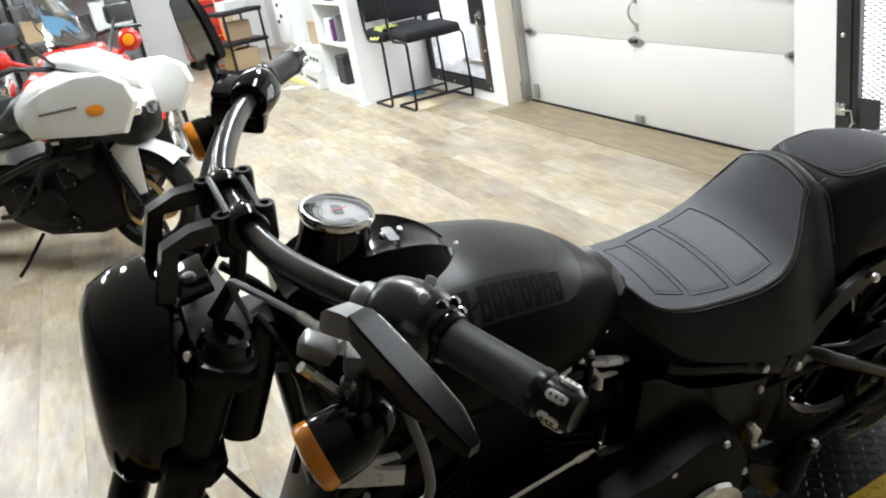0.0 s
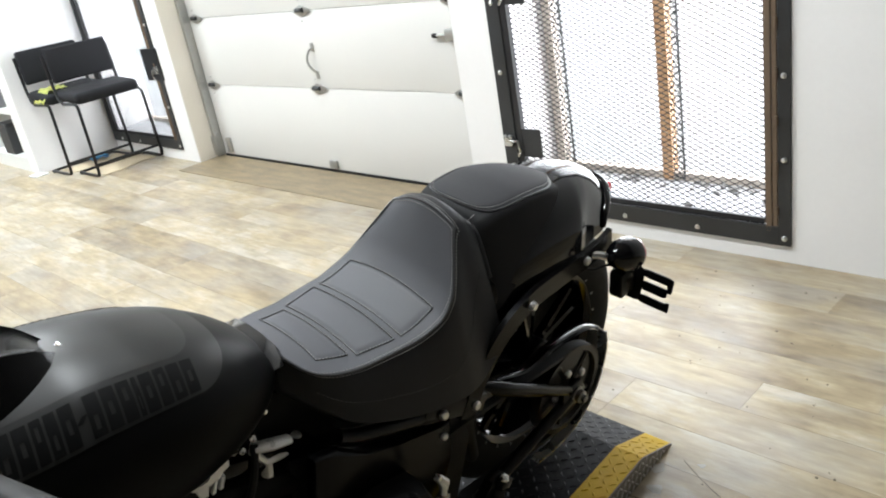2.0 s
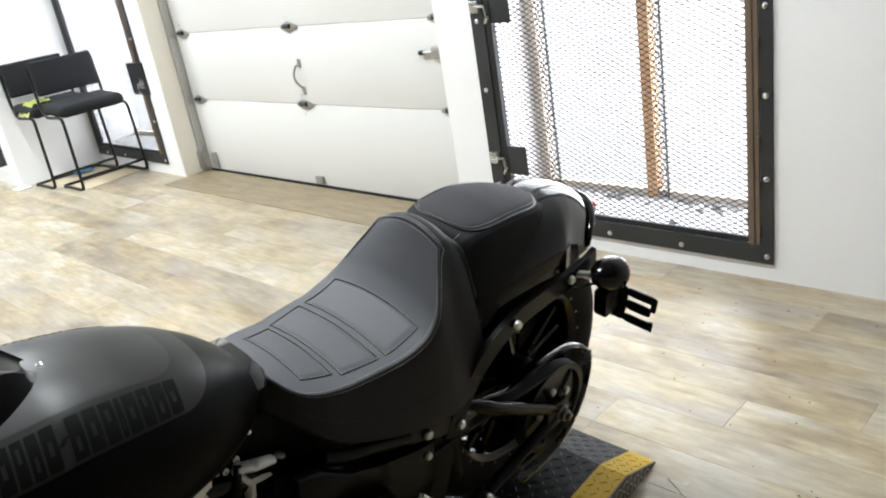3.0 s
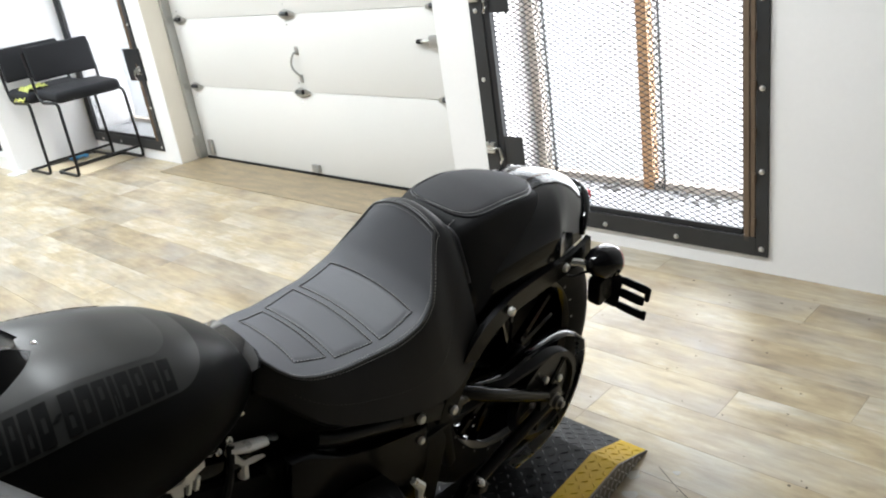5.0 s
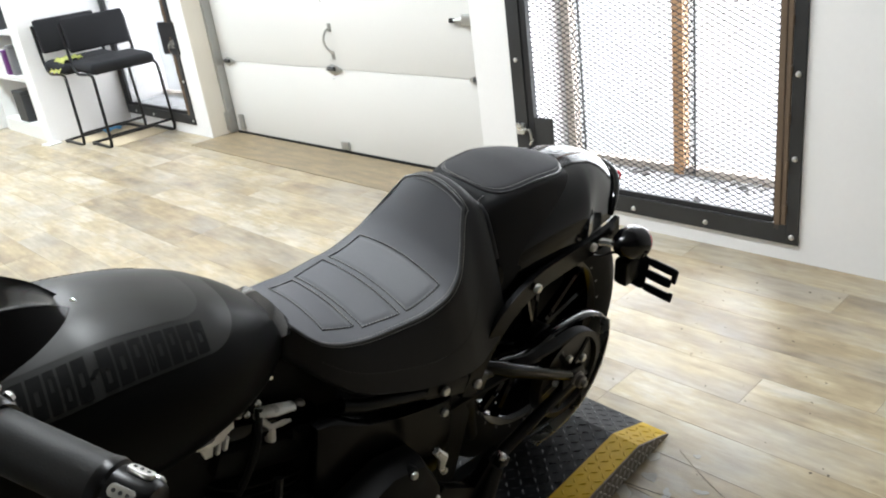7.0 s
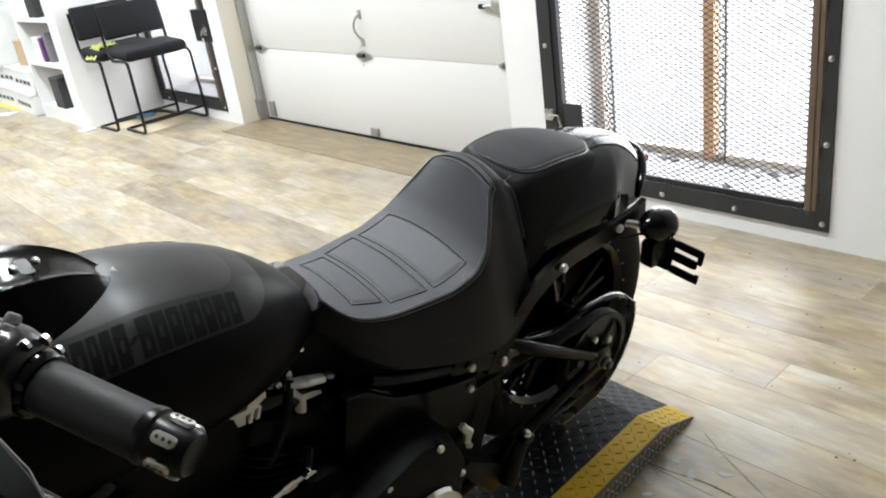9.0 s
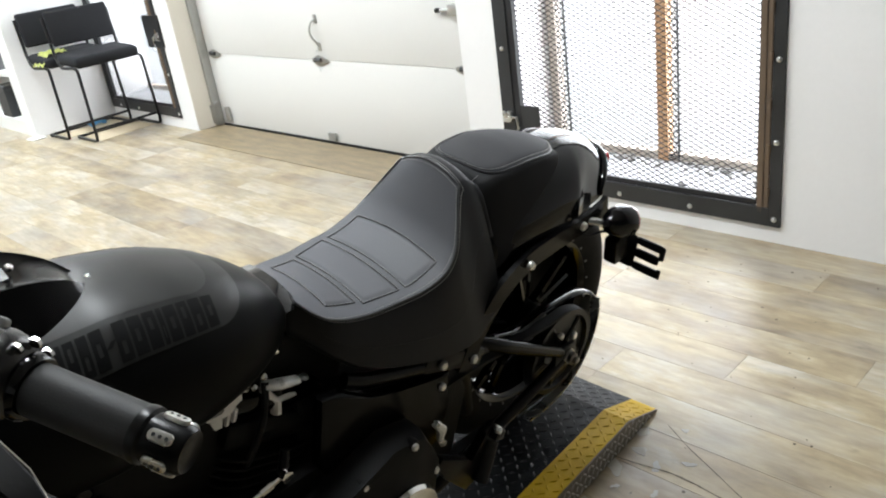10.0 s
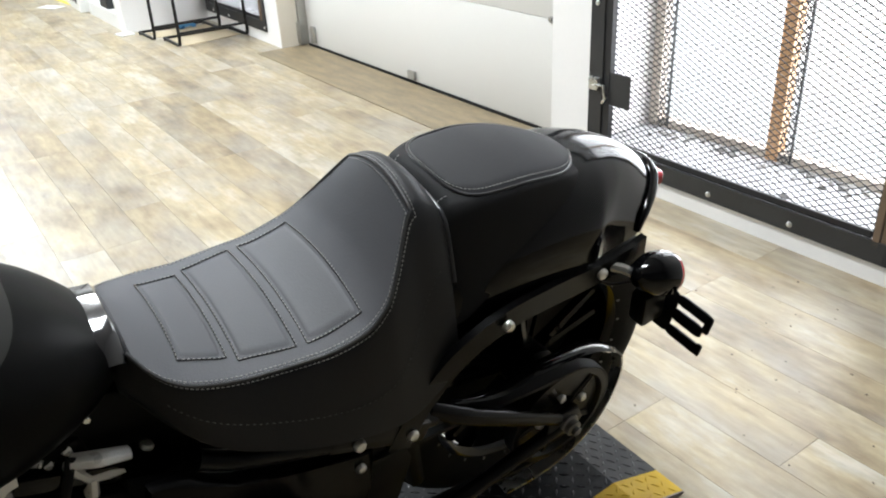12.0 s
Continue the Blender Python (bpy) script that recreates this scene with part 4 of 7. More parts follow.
for u0, u1, h0, h1 in ((0.534, 0.578, 0.068, 0.077), (0.598, 0.658, 0.086, 0.097), (0.681, 0.746, 0.099, 0.100)):
    p_ = pad(u0, u1, h0, h1, seat)
    for grow in (0.0045, ):
        line = []
        for t, s in [(0, x) for x in np.linspace(-1, 1, 24)] + [(x, 1) for x in np.linspace(0, 1, 10)][1:] + [(1, x) for x in np.linspace(1, -1, 24)][1:] + [(x, -1) for x in np.linspace(1, 0, 10)][1:]:
            u = u0 + (u1 - u0) * t + (grow if t == 1 else -grow if t == 0 else 0) - 0.003 * (s * s - 0.4)
            hb = h0 + (h1 - h0) * t + grow
            tw = pchip(SEAT["u"], SEAT["tw"], u)
            line.append(seat_at(SEAT, u, hb * s / tw, 0.0014))
        # thin raised bead in dark vinyl paints the groove's shade
        part("panel_groove", tube(line, 0.0011, 5), LEATHER, p_, "dark bead painted as the shade in the sewn groove")
        stitches(p_, [q + Vector((0, 0, 0.0008)) for q in line])

# the strap between tank and seat
strap = bmesh.new()
loft([[Vector((u, v, w)) for v, w in ((-0.066, z - 0.03), (-0.050, z - 0.002), (-0.02, z + 0.004), (0.02, z + 0.004), (0.050, z - 0.002), (0.066, z - 0.03), (0.04, z - 0.04), (-0.04, z - 0.04))] for u, z in ((0.444, 0.846), (0.450, 0.861), (0.474, 0.859), (0.481, 0.848))], bm=strap)
part("seat_strap", strap, STRAP, bike, "glossy black band in front of the seat", angle=50)
part("strap_trim", tube([(0.447, -0.064, 0.826), (0.447, -0.050, 0.857), (0.447, 0, 0.864), (0.447, 0.050, 0.857), (0.447, 0.064, 0.826)], 0.0022, 8, smooth=4), ALLOY, bike, "thin bright edge trim")

# ---- pillion pad over the mudguard
PILLION = dict(u=[0.887, 0.90, 0.95, 1.0, 1.05, 1.10, 1.145, 1.175, 1.19],
               tw=[0.068, 0.076, 0.086, 0.089, 0.086, 0.078, 0.060, 0.035, 0.012],
               ws=[0.885, 0.898, 0.906, 0.906, 0.900, 0.889, 0.874, 0.860, 0.852],
               wt=[0.895, 0.909, 0.917, 0.918, 0.913, 0.902, 0.885, 0.868, 0.856],
               sw=[0.128, 0.130, 0.126, 0.120, 0.112, 0.100, 0.080, 0.050, 0.02],
               wb=[0.740, 0.745, 0.775, 0.800, 0.818, 0.832, 0.842, 0.846, 0.846])
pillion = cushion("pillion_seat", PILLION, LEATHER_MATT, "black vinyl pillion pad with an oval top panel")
bm = bmesh.new()
rows_ = []


def oval_row(i, n=36):
    """Along the oval panel: its place and its half width, blunt in front and round behind."""
    t = 0.5 - 0.5 * math.cos(math.pi * i / n)
    lim = max(0.0, 1 - abs(1 - t / 0.22) ** 3.2) ** (1 / 3.2) if t < 0.22 else 1.0 if t < 0.62 else max(0.0, 1 - ((t - 0.62) / 0.38) ** 2.4) ** (1 / 2.4)
    return 0.908 + 0.252 * t, max(lim, 0.02)


for i in range(37):
    u, lim = oval_row(i)
    t = i / 36
    rows_.append([bm.verts.new(seat_at(PILLION, u, 0.93 * lim * s, 0.0006 + 0.0045 * (1 - abs(s) ** 16) ** 0.5 * min(1, 12 * min(t, 1 - t)))) for s in np.linspace(-1, 1, 21)])
for a, b in zip(rows_, rows_[1:]):
    for j in range(20):
        bm.faces.new((a[j], a[j + 1], b[j + 1], b[j]))
ppad = part("pillion_panel", bm, PILLION_TOP, pillion, "charcoal oval panel, painted paler than the shaded sides", angle=60)
oval = [(u, 0.96 * lim) for u, lim in (oval_row(i) for i in range(37))]
ring_ = [seat_at(PILLION, u, -l * 1.0, 0.0012) for u, l in oval] + [seat_at(PILLION, u, l * 1.0, 0.0012) for u, l in oval[::-1]]
part("panel_piping", tube(ring_ + ring_[:1], 0.0022, 6), PIPING, pillion, "dark raised edge of the oval panel")
stitches(ppad, [seat_at(PILLION, u, -l * 0.93, 0.0055) for u, l in oval[1:-1]] + [seat_at(PILLION, u, l * 0.93, 0.0055) for u, l in oval[-2:0:-1]] + [seat_at(PILLION, oval[1][0], -oval[1][1] * 0.93, 0.0055)])
for sg in (-1, 1):
    stitches(pillion, [seat_at(PILLION, u, sg * 0.75, 0.0012) for u in np.linspace(0.888, 0.906, 4)])
part("front_bead", tube([seat_at(PILLION, 0.889, s, 0.002) for s in np.linspace(-1.6, 1.6, 31)], 0.0035, 8), PIPING, pillion)

def strip(points, width, thick, name, material, parent, label=""):
    """A flat band standing on edge along a line in the frame's side."""
    rings = []
    pts = spline(points, 6)
    for i, p in enumerate(pts):
        d = (pts[min(i + 1, len(pts) - 1)] - pts[max(i - 1, 0)]).normalized()
        nrm = Vector((-d.z, 0, d.x))
        rings.append([p + Vector((0, -width / 2, 0)) + nrm * thick / 2, p + Vector((0, width / 2, 0)) + nrm * thick / 2, p + Vector((0, width / 2, 0)) - nrm * thick / 2, p + Vector((0, -width / 2, 0)) - nrm * thick / 2])
    return part(name, loft(rings), material, parent, label, angle=30)


# ---- rear mudguard
FEND = dict(u=[0.82, 0.90, 1.0, 1.1, 1.18, 1.235, 1.275, 1.315, 1.345, 1.362], hw=[0.125, 0.130, 0.132, 0.131, 0.128, 0.122, 0.115, 0.108, 0.102, 0.099],
            top=[0.83, 0.858, 0.878, 0.886, 0.884, 0.874, 0.859, 0.836, 0.812, 0.797], low=[0.63, 0.690, 0.728, 0.745, 0.750, 0.747, 0.743, 0.739, 0.737, 0.736])


def guard_at(u, a, out=0.0):
    hw, top, low = (pchip(FEND["u"], FEND[k], u) for k in ("hw", "top", "low"))
    v = (hw + out) * math.copysign(abs(math.sin(a)) ** 0.8, math.sin(a))
    t = min(1, max(0, (u - 1.10) / 0.262))
    # the tail is cut back towards its sides
    return Vector((u - 9.6 * v * v * t * t * (3 - 2 * t), v, low + (top - low + out) * max(0, math.cos(a)) ** 0.75))


bm = bmesh.new()
angs = np.linspace(-math.pi / 2, math.pi / 2, 37)
rings = []
for u in [0.82 + 0.542 * i / 48 for i in range(49)]:
    rings.append([guard_at(u, a) for a in angs] + [guard_at(u, a, -0.004) for a in angs[::-1]])
loft(rings, bm=bm)
mudguard = part("rear_mudguard", bm, GLOSS, bike, "gloss black chopped rear mudguard", angle=45)
part("tail_lip", tube([guard_at(1.362, a, 0.0015) for a in np.linspace(-1.5, 1.5, 33)], [0.005, 0.0085, 0.0095, 0.010, 0.010, 0.010, 0.0095, 0.0085, 0.005], 10), GLOSS, mudguard, "rolled lip of the mudguard")
part("tail_light", loft([[Vector((u, v * k, 0.783 + w * k - 0.10 * (u - 1.36))) for v, w in rounded(0.10, 0.026, 0.010, 4)] for u, k in ((1.345, 0.9), (1.366, 1.0), (1.374, 0.9))]), RED_LENS, mudguard, "red tail light under the lip")

for sg in (-1, 1):
    # mudguard strut with its two bolts
    pts = [(0.79, sg * 0.142, 0.560), (0.825, sg * 0.146, 0.635), (0.875, sg * 0.150, 0.700), (0.953, sg * 0.147, 0.732), (1.05, sg * 0.140, 0.734), (1.155, sg * 0.130, 0.726), (1.225, sg * 0.124, 0.728), (1.262, sg * 0.120, 0.734)]
    st = strip(pts, 0.012, 0.040, "mudguard_strut", COVER, bike, "black mudguard strut plate")
    bolt((0.953, sg * 0.158, 0.733), (0.953, sg * 0.20, 0.733), 0.0095, st)
    bolt((1.155, sg * 0.136, 0.728), (1.155, sg * 0.20, 0.719), 0.0095, st)
    part("inner_rail", tube([(0.80, sg * 0.120, 0.60), (0.87, sg * 0.125, 0.665), (0.96, sg * 0.124, 0.700), (1.10, sg * 0.116, 0.705), (1.20, sg * 0.110, 0.712)], 0.010, 8, smooth=5), GLOSS, st)
    # rear indicator on its stalk
    ind = part("rear_indicator", lathe([(0.010, -0.052), (0.024, -0.040), (0.034, -0.018), (0.037, 0.004), (0.036, 0.014)], toward((1.248, sg * 0.172, 0.716), (1.30, sg * 0.176, 0.700)), 24), GLOSS, bike, "black bullet indicator with a red lens")
    part("indicator_lens", lathe([(0.036, 0.014), (0.034, 0.022), (0.022, 0.028), (0.006, 0.030)], toward((1.248, sg * 0.172, 0.716), (1.30, sg * 0.176, 0.700)), 24), RED_LENS, ind, "red lens")
    part("indicator_stalk", tube([(1.17, sg * 0.118, 0.728), (1.20, sg * 0.140, 0.722), (1.222, sg * 0.165, 0.712)], 0.0085, 8), ALLOY if sg < 0 else GLOSS, ind, "bright stalk")
    part("indicator_wire", tube([(1.16, sg * 0.11, 0.70), (1.19, sg * 0.135, 0.690), (1.215, sg * 0.150, 0.696), (1.235, sg * 0.165, 0.690)], 0.003, 6, smooth=4), RUBBER, ind)

# ---- side-mounted number plate bracket, no plate on it
pm = Matrix.Translation((1.288, -0.208, 0.632)) @ Matrix(((0.0, 0.12, 1.0, 0), (-1.0, 0.0, 0.0, 0), (0.0, 1.0, -0.12, 0), (0, 0, 0, 1)))
bracket = part("plate_bracket", box((0.05, 0.035, 0.065), pose(1.250, -0.168, 0.650, 0, -8, 0), 0.008), SATIN, bike, "bare black number plate bracket")
def prong(x0, x1, y0, y1, name="plate_arm"):
    return part(name, slab([(x0 + (p[0] + 0.5) * (x1 - x0), y0 + (p[1] + 0.5) * (y1 - y0)) for p in rounded(1, 1, 0.18, 3)], 0.0035, pm, 0.0008), SATIN, bracket)
prong(-0.060, -0.012, -0.040, 0.038, "plate_base")
prong(-0.015, 0.054, 0.020, 0.038)
prong(-0.015, 0.046, -0.010, 0.011)
prong(-0.015, 0.054, -0.040, -0.021)
prong(0.044, 0.056, 0.004, 0.036, "arm_tip")
prong(0.046, 0.056, -0.040, -0.018, "arm_tip")

# ---- swing arm, axle, belt and guard
for sg in (-1, 1):
    arm = part("swing_arm", tube([(0.86, sg * 0.118, 0.575), (0.895, sg * 0.130, 0.556), (0.93, sg * 0.133, 0.532), (1.04, sg * 0.130, 0.458), (1.150, sg * 0.125, 0.384)], [0.013, 0.016, 0.016, 0.015, 0.013], 12), COVER, bike, "black tubular swing arm")
    part("lower_tube", tube([(0.70, sg * 0.115, 0.235), (0.90, sg * 0.124, 0.285), (1.165, sg * 0.125, 0.355)], [0.015, 0.014, 0.013], 12), SATIN, arm)
    part("dropout", slab([(-0.05, -0.03), (0.02, -0.032), (0.035, 0.0), (0.02, 0.032), (-0.05, 0.03)], 0.014, toward((RA[0], sg * 0.118, RA[1]), (RA[0], sg * 0.2, RA[1])), 0.004), SATIN, arm)
    part("axle_nut", lathe([(0.021, 0), (0.021, 0.004), (0.016, 0.006), (0.016, 0.016), (0.009, 0.018), (0.009, 0.026), (0.004, 0.028)], toward((RA[0], sg * 0.132, RA[1]), (RA[0], sg * 0.3, RA[1])), 6 if sg > 0 else 12), GREYMET, arm, "plated axle nut")
pulley = part("belt_pulley", lathe([(0.10, -0.012), (0.112, -0.012), (0.112, 0.014), (0.10, 0.014), (0.095, 0.004), (0.04, 0.004), (0.04, -0.004), (0.095, -0.004)], toward((RA[0], -0.098, RA[1]), (RA[0], -0.3, RA[1])), 48, caps=False), SATIN, bike, "black belt pulley")
# added closed disc, fills the pulley with the same dark
part("pulley_web", lathe([(0.098, -0.004), (0.098, 0.004), (0.04, 0.006), (0.04, -0.006)], toward((RA[0], -0.092, RA[1]), (RA[0], -0.3, RA[1])), 40), WRINKLE, pulley)
for i in range(5):
    a = 2 * math.pi * i / 5 + 0.5
    bolt((RA[0] + 0.052 * math.cos(a), -0.108, RA[1] + 0.052 * math.sin(a)), (RA[0] + 0.052 * math.cos(a), -0.3, RA[1] + 0.052 * math.sin(a)), 0.010, pulley)
    part("pulley_spoke", tube([(RA[0] + 0.03 * math.cos(a), -0.098, RA[1] + 0.03 * math.sin(a)), (RA[0] + 0.1 * math.cos(a + 0.25), -0.098, RA[1] + 0.1 * math.sin(a + 0.25))], 0.010, 8), SATIN, pulley)
strip([(0.62, -0.098, 0.50), (0.85, -0.098, 0.495), (1.10, -0.098, 0.474), (1.20, -0.098, 0.468), (1.27, -0.098, 0.425), (1.29, -0.098, 0.361), (1.262, -0.098, 0.295), (1.20, -0.098, 0.252), (1.13, -0.098, 0.254), (0.90, -0.098, 0.275), (0.62, -0.098, 0.30)], 0.026, 0.008, "drive_belt", RUBBER, bike, "black toothed drive belt")
guard = part("belt_guard", tube([(0.905, -0.120, 0.566), (0.99, -0.120, 0.540), (1.08, -0.118, 0.545), (1.19, -0.112, 0.530), (1.255, -0.106, 0.496), (1.298, -0.100, 0.455)], [0.006, 0.013, 0.014, 0.018, 0.019, 0.010], 10, smooth=6, squash=0.35), GLOSS, bike, "glossy black upper belt guard")
# alloy strip stands in for the light along the rear tyre's edge
strip([(1.298, -0.108, 0.462), (1.312, -0.106, 0.41), (1.305, -0.106, 0.35), (1.275, -0.108, 0.29), (1.22, -0.110, 0.245), (1.15, -0.112, 0.225), (1.06, -0.114, 0.228)], 0.024, 0.004, "guard_rim", ALLOY, guard, "bright edge of the belt guard")

# ---- frame side, side cover, oil tank
def plate_at(points, v, thick, name, material, label="", bevel=0.006, parent=None):
    """A plate in the bike's side, outlined by (x, z), reaching outward to the left."""
    m = Matrix(((1, 0, 0, 0), (0, 0, -1, v), (0, 1, 0, 0), (0, 0, 0, 1)))
    return part(name, slab(points, thick, m, bevel), material, parent or bike, label, angle=35)


for sg in (-1, 1):
    rail = part("frame_rail", tube([(0.52, sg * 0.120, 0.690), (0.56, sg * 0.128, 0.672), (0.66, sg * 0.134, 0.636), (0.74, sg * 0.136, 0.607), (0.82, sg * 0.130, 0.575), (0.88, sg * 0.122, 0.555)], 0.013, 10, smooth=5), SATIN, bike, "black frame rail under the seat")
    bolt((0.721, sg * 0.152, 0.620), (0.721, sg * 0.25, 0.625), 0.0095, rail)
    bolt((0.811, sg * 0.148, 0.580), (0.811, sg * 0.25, 0.585), 0.0095, rail)
    part("rail_plate", box((0.17, 0.008, 0.036), pose(0.762, sg * 0.144, 0.602, 0, 24, 0), 0.003), SATIN, rail)
cover = plate_at([(0.455, 0.70), (0.50, 0.690), (0.56, 0.640), (0.62, 0.605), (0.70, 0.590), (0.752, 0.588), (0.748, 0.50), (0.735, 0.42), (0.60, 0.40), (0.48, 0.46), (0.44, 0.56)], -0.118, 0.028, "side_cover", COVER, "gloss black side cover with a curved top edge", 0.010)
bolt((0.728, -0.146, 0.560), (0.728, -0.3, 0.560), 0.008, cover)
plate_at([(0.44, 0.68), (0.74, 0.58), (0.80, 0.55), (0.86, 0.45), (0.82, 0.28), (0.50, 0.24), (0.42, 0.4)], 0.08, 0.18, "battery_box", WRINKLE, "black battery and oil tank box", 0.012)
part("inner_mudguard", box((0.03, 0.20, 0.34), pose(0.845, 0, 0.52, 0, -10, 0), 0.012), WRINKLE, bike, "black inner mudguard")

# ---- engine
engine = part("engine_case", loft([[Vector((u, v, w)) for v, w in ((-0.15, 0.22), (-0.16, 0.30), (-0.14, h), (0.14, h), (0.16, 0.34), (0.14, 0.22), (0.05, 0.17), (-0.05, 0.17))] for u, h in ((-0.02, 0.48), (0.03, 0.55), (0.25, 0.57), (0.46, 0.56), (0.54, 0.46))]), WRINKLE, bike, "black crankcase", angle=35)
for cu, lean_, nm in ((0.115, -22, "front_cylinder"), (0.330, 22, "rear_cylinder")):
    base = pose(cu + (0.02 if lean_ < 0 else -0.02), 0, 0.44, 0, lean_, 0)
    cyl = part(nm, lathe([(0.058, 0), (0.058, 0.20)], base, 28), WRINKLE, bike, "black finned cylinder")
    for k in range(11):
        fz = 0.02 + 0.0165 * k
        part("fin", slab(rounded(0.19, 0.22, 0.05, 4), 0.005, base @ pose(0, 0, fz), 0.0012), WRINKLE if k % 1 == 0 else ALLOY, cyl)
    head = part("cylinder_head", box((0.19, 0.20, 0.052), base @ pose(0, 0, 0.228), 0.016), WRINKLE, cyl)
    part("rocker_cover", box((0.185, 0.19, 0.036), base @ pose(0, 0, 0.276), 0.014), GLOSS, cyl, "rocker cover")
    for s in (-1, 1):
        bolt(base @ Vector((0.06 * s, -0.07, 0.292)), base @ Vector((0.06 * s, -0.07, 0.4)), 0.009, cyl)
# bright castings that show under the tank's rear
cb = part("rocker_bracket", tube([(0.391, -0.085, 0.734), (0.420, -0.088, 0.724), (0.453, -0.085, 0.710)], [0.0105, 0.012, 0.010], 8, squash=0.7), BRIGHT, bike, "bright cast rocker bracket")
part("bracket_arm", tube([(0.389, -0.086, 0.732), (0.396, -0.088, 0.716), (0.406, -0.089, 0.702)], [0.0085, 0.008, 0.0085], 8, squash=0.8), BRIGHT, cb)
part("bracket_arm", tube([(0.404, -0.089, 0.702), (0.428, -0.089, 0.696), (0.449, -0.086, 0.688)], [0.0085, 0.0085, 0.007], 8, squash=0.8), BRIGHT, cb)
part("bracket_stem", tube([(0.408, -0.090, 0.702), (0.404, -0.092, 0.676)], [0.009, 0.010], 8, squash=0.8), BRIGHT, cb)
side = Matrix(((1, 0, 0, 0), (0, 0, -1, -0.100), (0, 1, 0, 0), (0, 0, 0, 1)))
cl = part("rocker_end", slab([(0.290, 0.766), (0.312, 0.776), (0.341, 0.770), (0.340, 0.756), (0.326, 0.754), (0.322, 0.744), (0.296, 0.741), (0.280, 0.750), (0.279, 0.757), (0.304, 0.751), (0.312, 0.757), (0.308, 0.763)], 0.010, side, 0.002), BRIGHT, bike, "bright alloy rocker casting with slots")
part("rocker_foot", slab([(0.286, 0.744), (0.306, 0.742), (0.303, 0.724), (0.291, 0.726)], 0.008, side, 0.002), BRIGHT, cl)
for k in range(2):
    part("rocker_slat", slab([(0.314 + 0.012 * k, 0.742), (0.320 + 0.012 * k, 0.742), (0.314 + 0.012 * k, 0.722), (0.308 + 0.012 * k, 0.722)], 0.008, side, 0.0015), BRIGHT, cl)
for p in ((0.360, -0.088, 0.757), (0.372, -0.088, 0.745), (0.393, -0.085, 0.752)):
    bolt(p, (p[0], p[1] - 0.05, p[2] + 0.06), 0.0065, cb, CHROME)
bolt((0.420, -0.084, 0.787), (0.42, -0.2, 0.80), 0.005, cb, CHROME)
part("electrics_cover", box((0.22, 0.125, 0.26), pose(0.455, 0, 0.655, 0, 12, 0), 0.02), WRINKLE, bike, "black electrics cover under the seat's nose")
part("engine_shroud", box((0.44, 0.16, 0.20), pose(0.20, 0, 0.655), 0.03), WRINKLE, bike, "black shroud between the cylinders")
part("spark_lead", tube([(0.395, -0.085, 0.74), (0.375, -0.105, 0.70), (0.35, -0.11, 0.655), (0.33, -0.10, 0.61)], 0.006, 8, smooth=5), RUBBER, bike, "black spark plug lead")

# primary cover with its bright round inspection cap
prim = plate_at([(0.00, 0.40), (0.05, 0.475), (0.16, 0.505), (0.30, 0.49), (0.46, 0.535), (0.56, 0.565), (0.635, 0.545), (0.675, 0.46), (0.665, 0.36), (0.60, 0.285), (0.45, 0.25), (0.25, 0.235), (0.08, 0.25), (0.01, 0.31)], -0.115, 0.095, "primary_cover", WRINKLE, "black primary drive cover", 0.028)
derby = part("inspection_cap", lathe([(0.077, 0.0), (0.079, 0.006), (0.075, 0.014), (0.055, 0.019), (0.02, 0.021)], toward((0.568, -0.2105, 0.380), (0.568, -0.4, 0.380)), 48), CHROME, prim, "polished round inspection cap")
for x, z in ((0.485, 0.53), (0.60, 0.54), (0.345, 0.475), (0.12, 0.48), (0.655, 0.44)):
    lug = part("cover_lug", lathe([(0.013, -0.03), (0.013, 0.004), (0.010, 0.007)], toward((x, -0.198, z), (x, -0.4, z + 0.02)), 12), WRINKLE, prim)
    bolt((x, -0.204, z), (x, -0.4, z + 0.02), 0.0075, lug)
# shift rod
rod = part("shift_rod", tube([(0.376, -0.140, 0.594), (0.20, -0.142, 0.568), (0.05, -0.150, 0.540)], 0.0045, 8), CHROME, bike, "bright shift rod")
part("rod_end", lathe([(0.011, -0.010), (0.013, 0.0), (0.011, 0.010)], toward((0.377, -0.140, 0.594), (0.377, -0.3, 0.60)), 14), CHROME, rod)
part("rod_sleeve", tube([(0.352, -0.1403, 0.5905), (0.330, -0.1405, 0.5872)], 0.007, 8), CHROME, rod)
part("lever_arm", tube([(0.377, -0.135, 0.594), (0.392, -0.125, 0.628)], [0.010, 0.008], 8), SATIN, rod)
# passenger peg bracket
peg = part("peg_bracket", slab([(-0.10, 0.055), (-0.085, 0.07), (0.00, -0.005), (0.035, 0.05), (0.062, 0.058), (0.070, 0.040), (0.02, -0.065), (-0.015, -0.075), (-0.08, 0.01)], 0.020, Matrix(((1, 0, 0, 0.765), (0, 0, -1, -0.182), (0, 1, 0, 0.378), (0, 0, 0, 1))), 0.005), SATIN, bike, "black footpeg bracket")
part("peg_clevis", box((0.028, 0.03, 0.022), pose(0.826, -0.205, 0.415, 0, 25, 0), 0.004), SATIN, peg)
bolt((0.824, -0.212, 0.426), (0.826, -0.25, 0.50), 0.009, peg)
part("footpeg", tube([(0.818, -0.205, 0.400), (0.775, -0.215, 0.325)], [0.014, 0.017], 12), RUBBER, peg, "folded rubber footpeg")
part("chain_clip", tube([(0.655, -0.20, 0.555), (0.668, -0.205, 0.535), (0.664, -0.205, 0.515), (0.672, -0.205, 0.498)], [0.007, 0.010, 0.007, 0.008], 8), ALLOY, prim, "bright clamp")
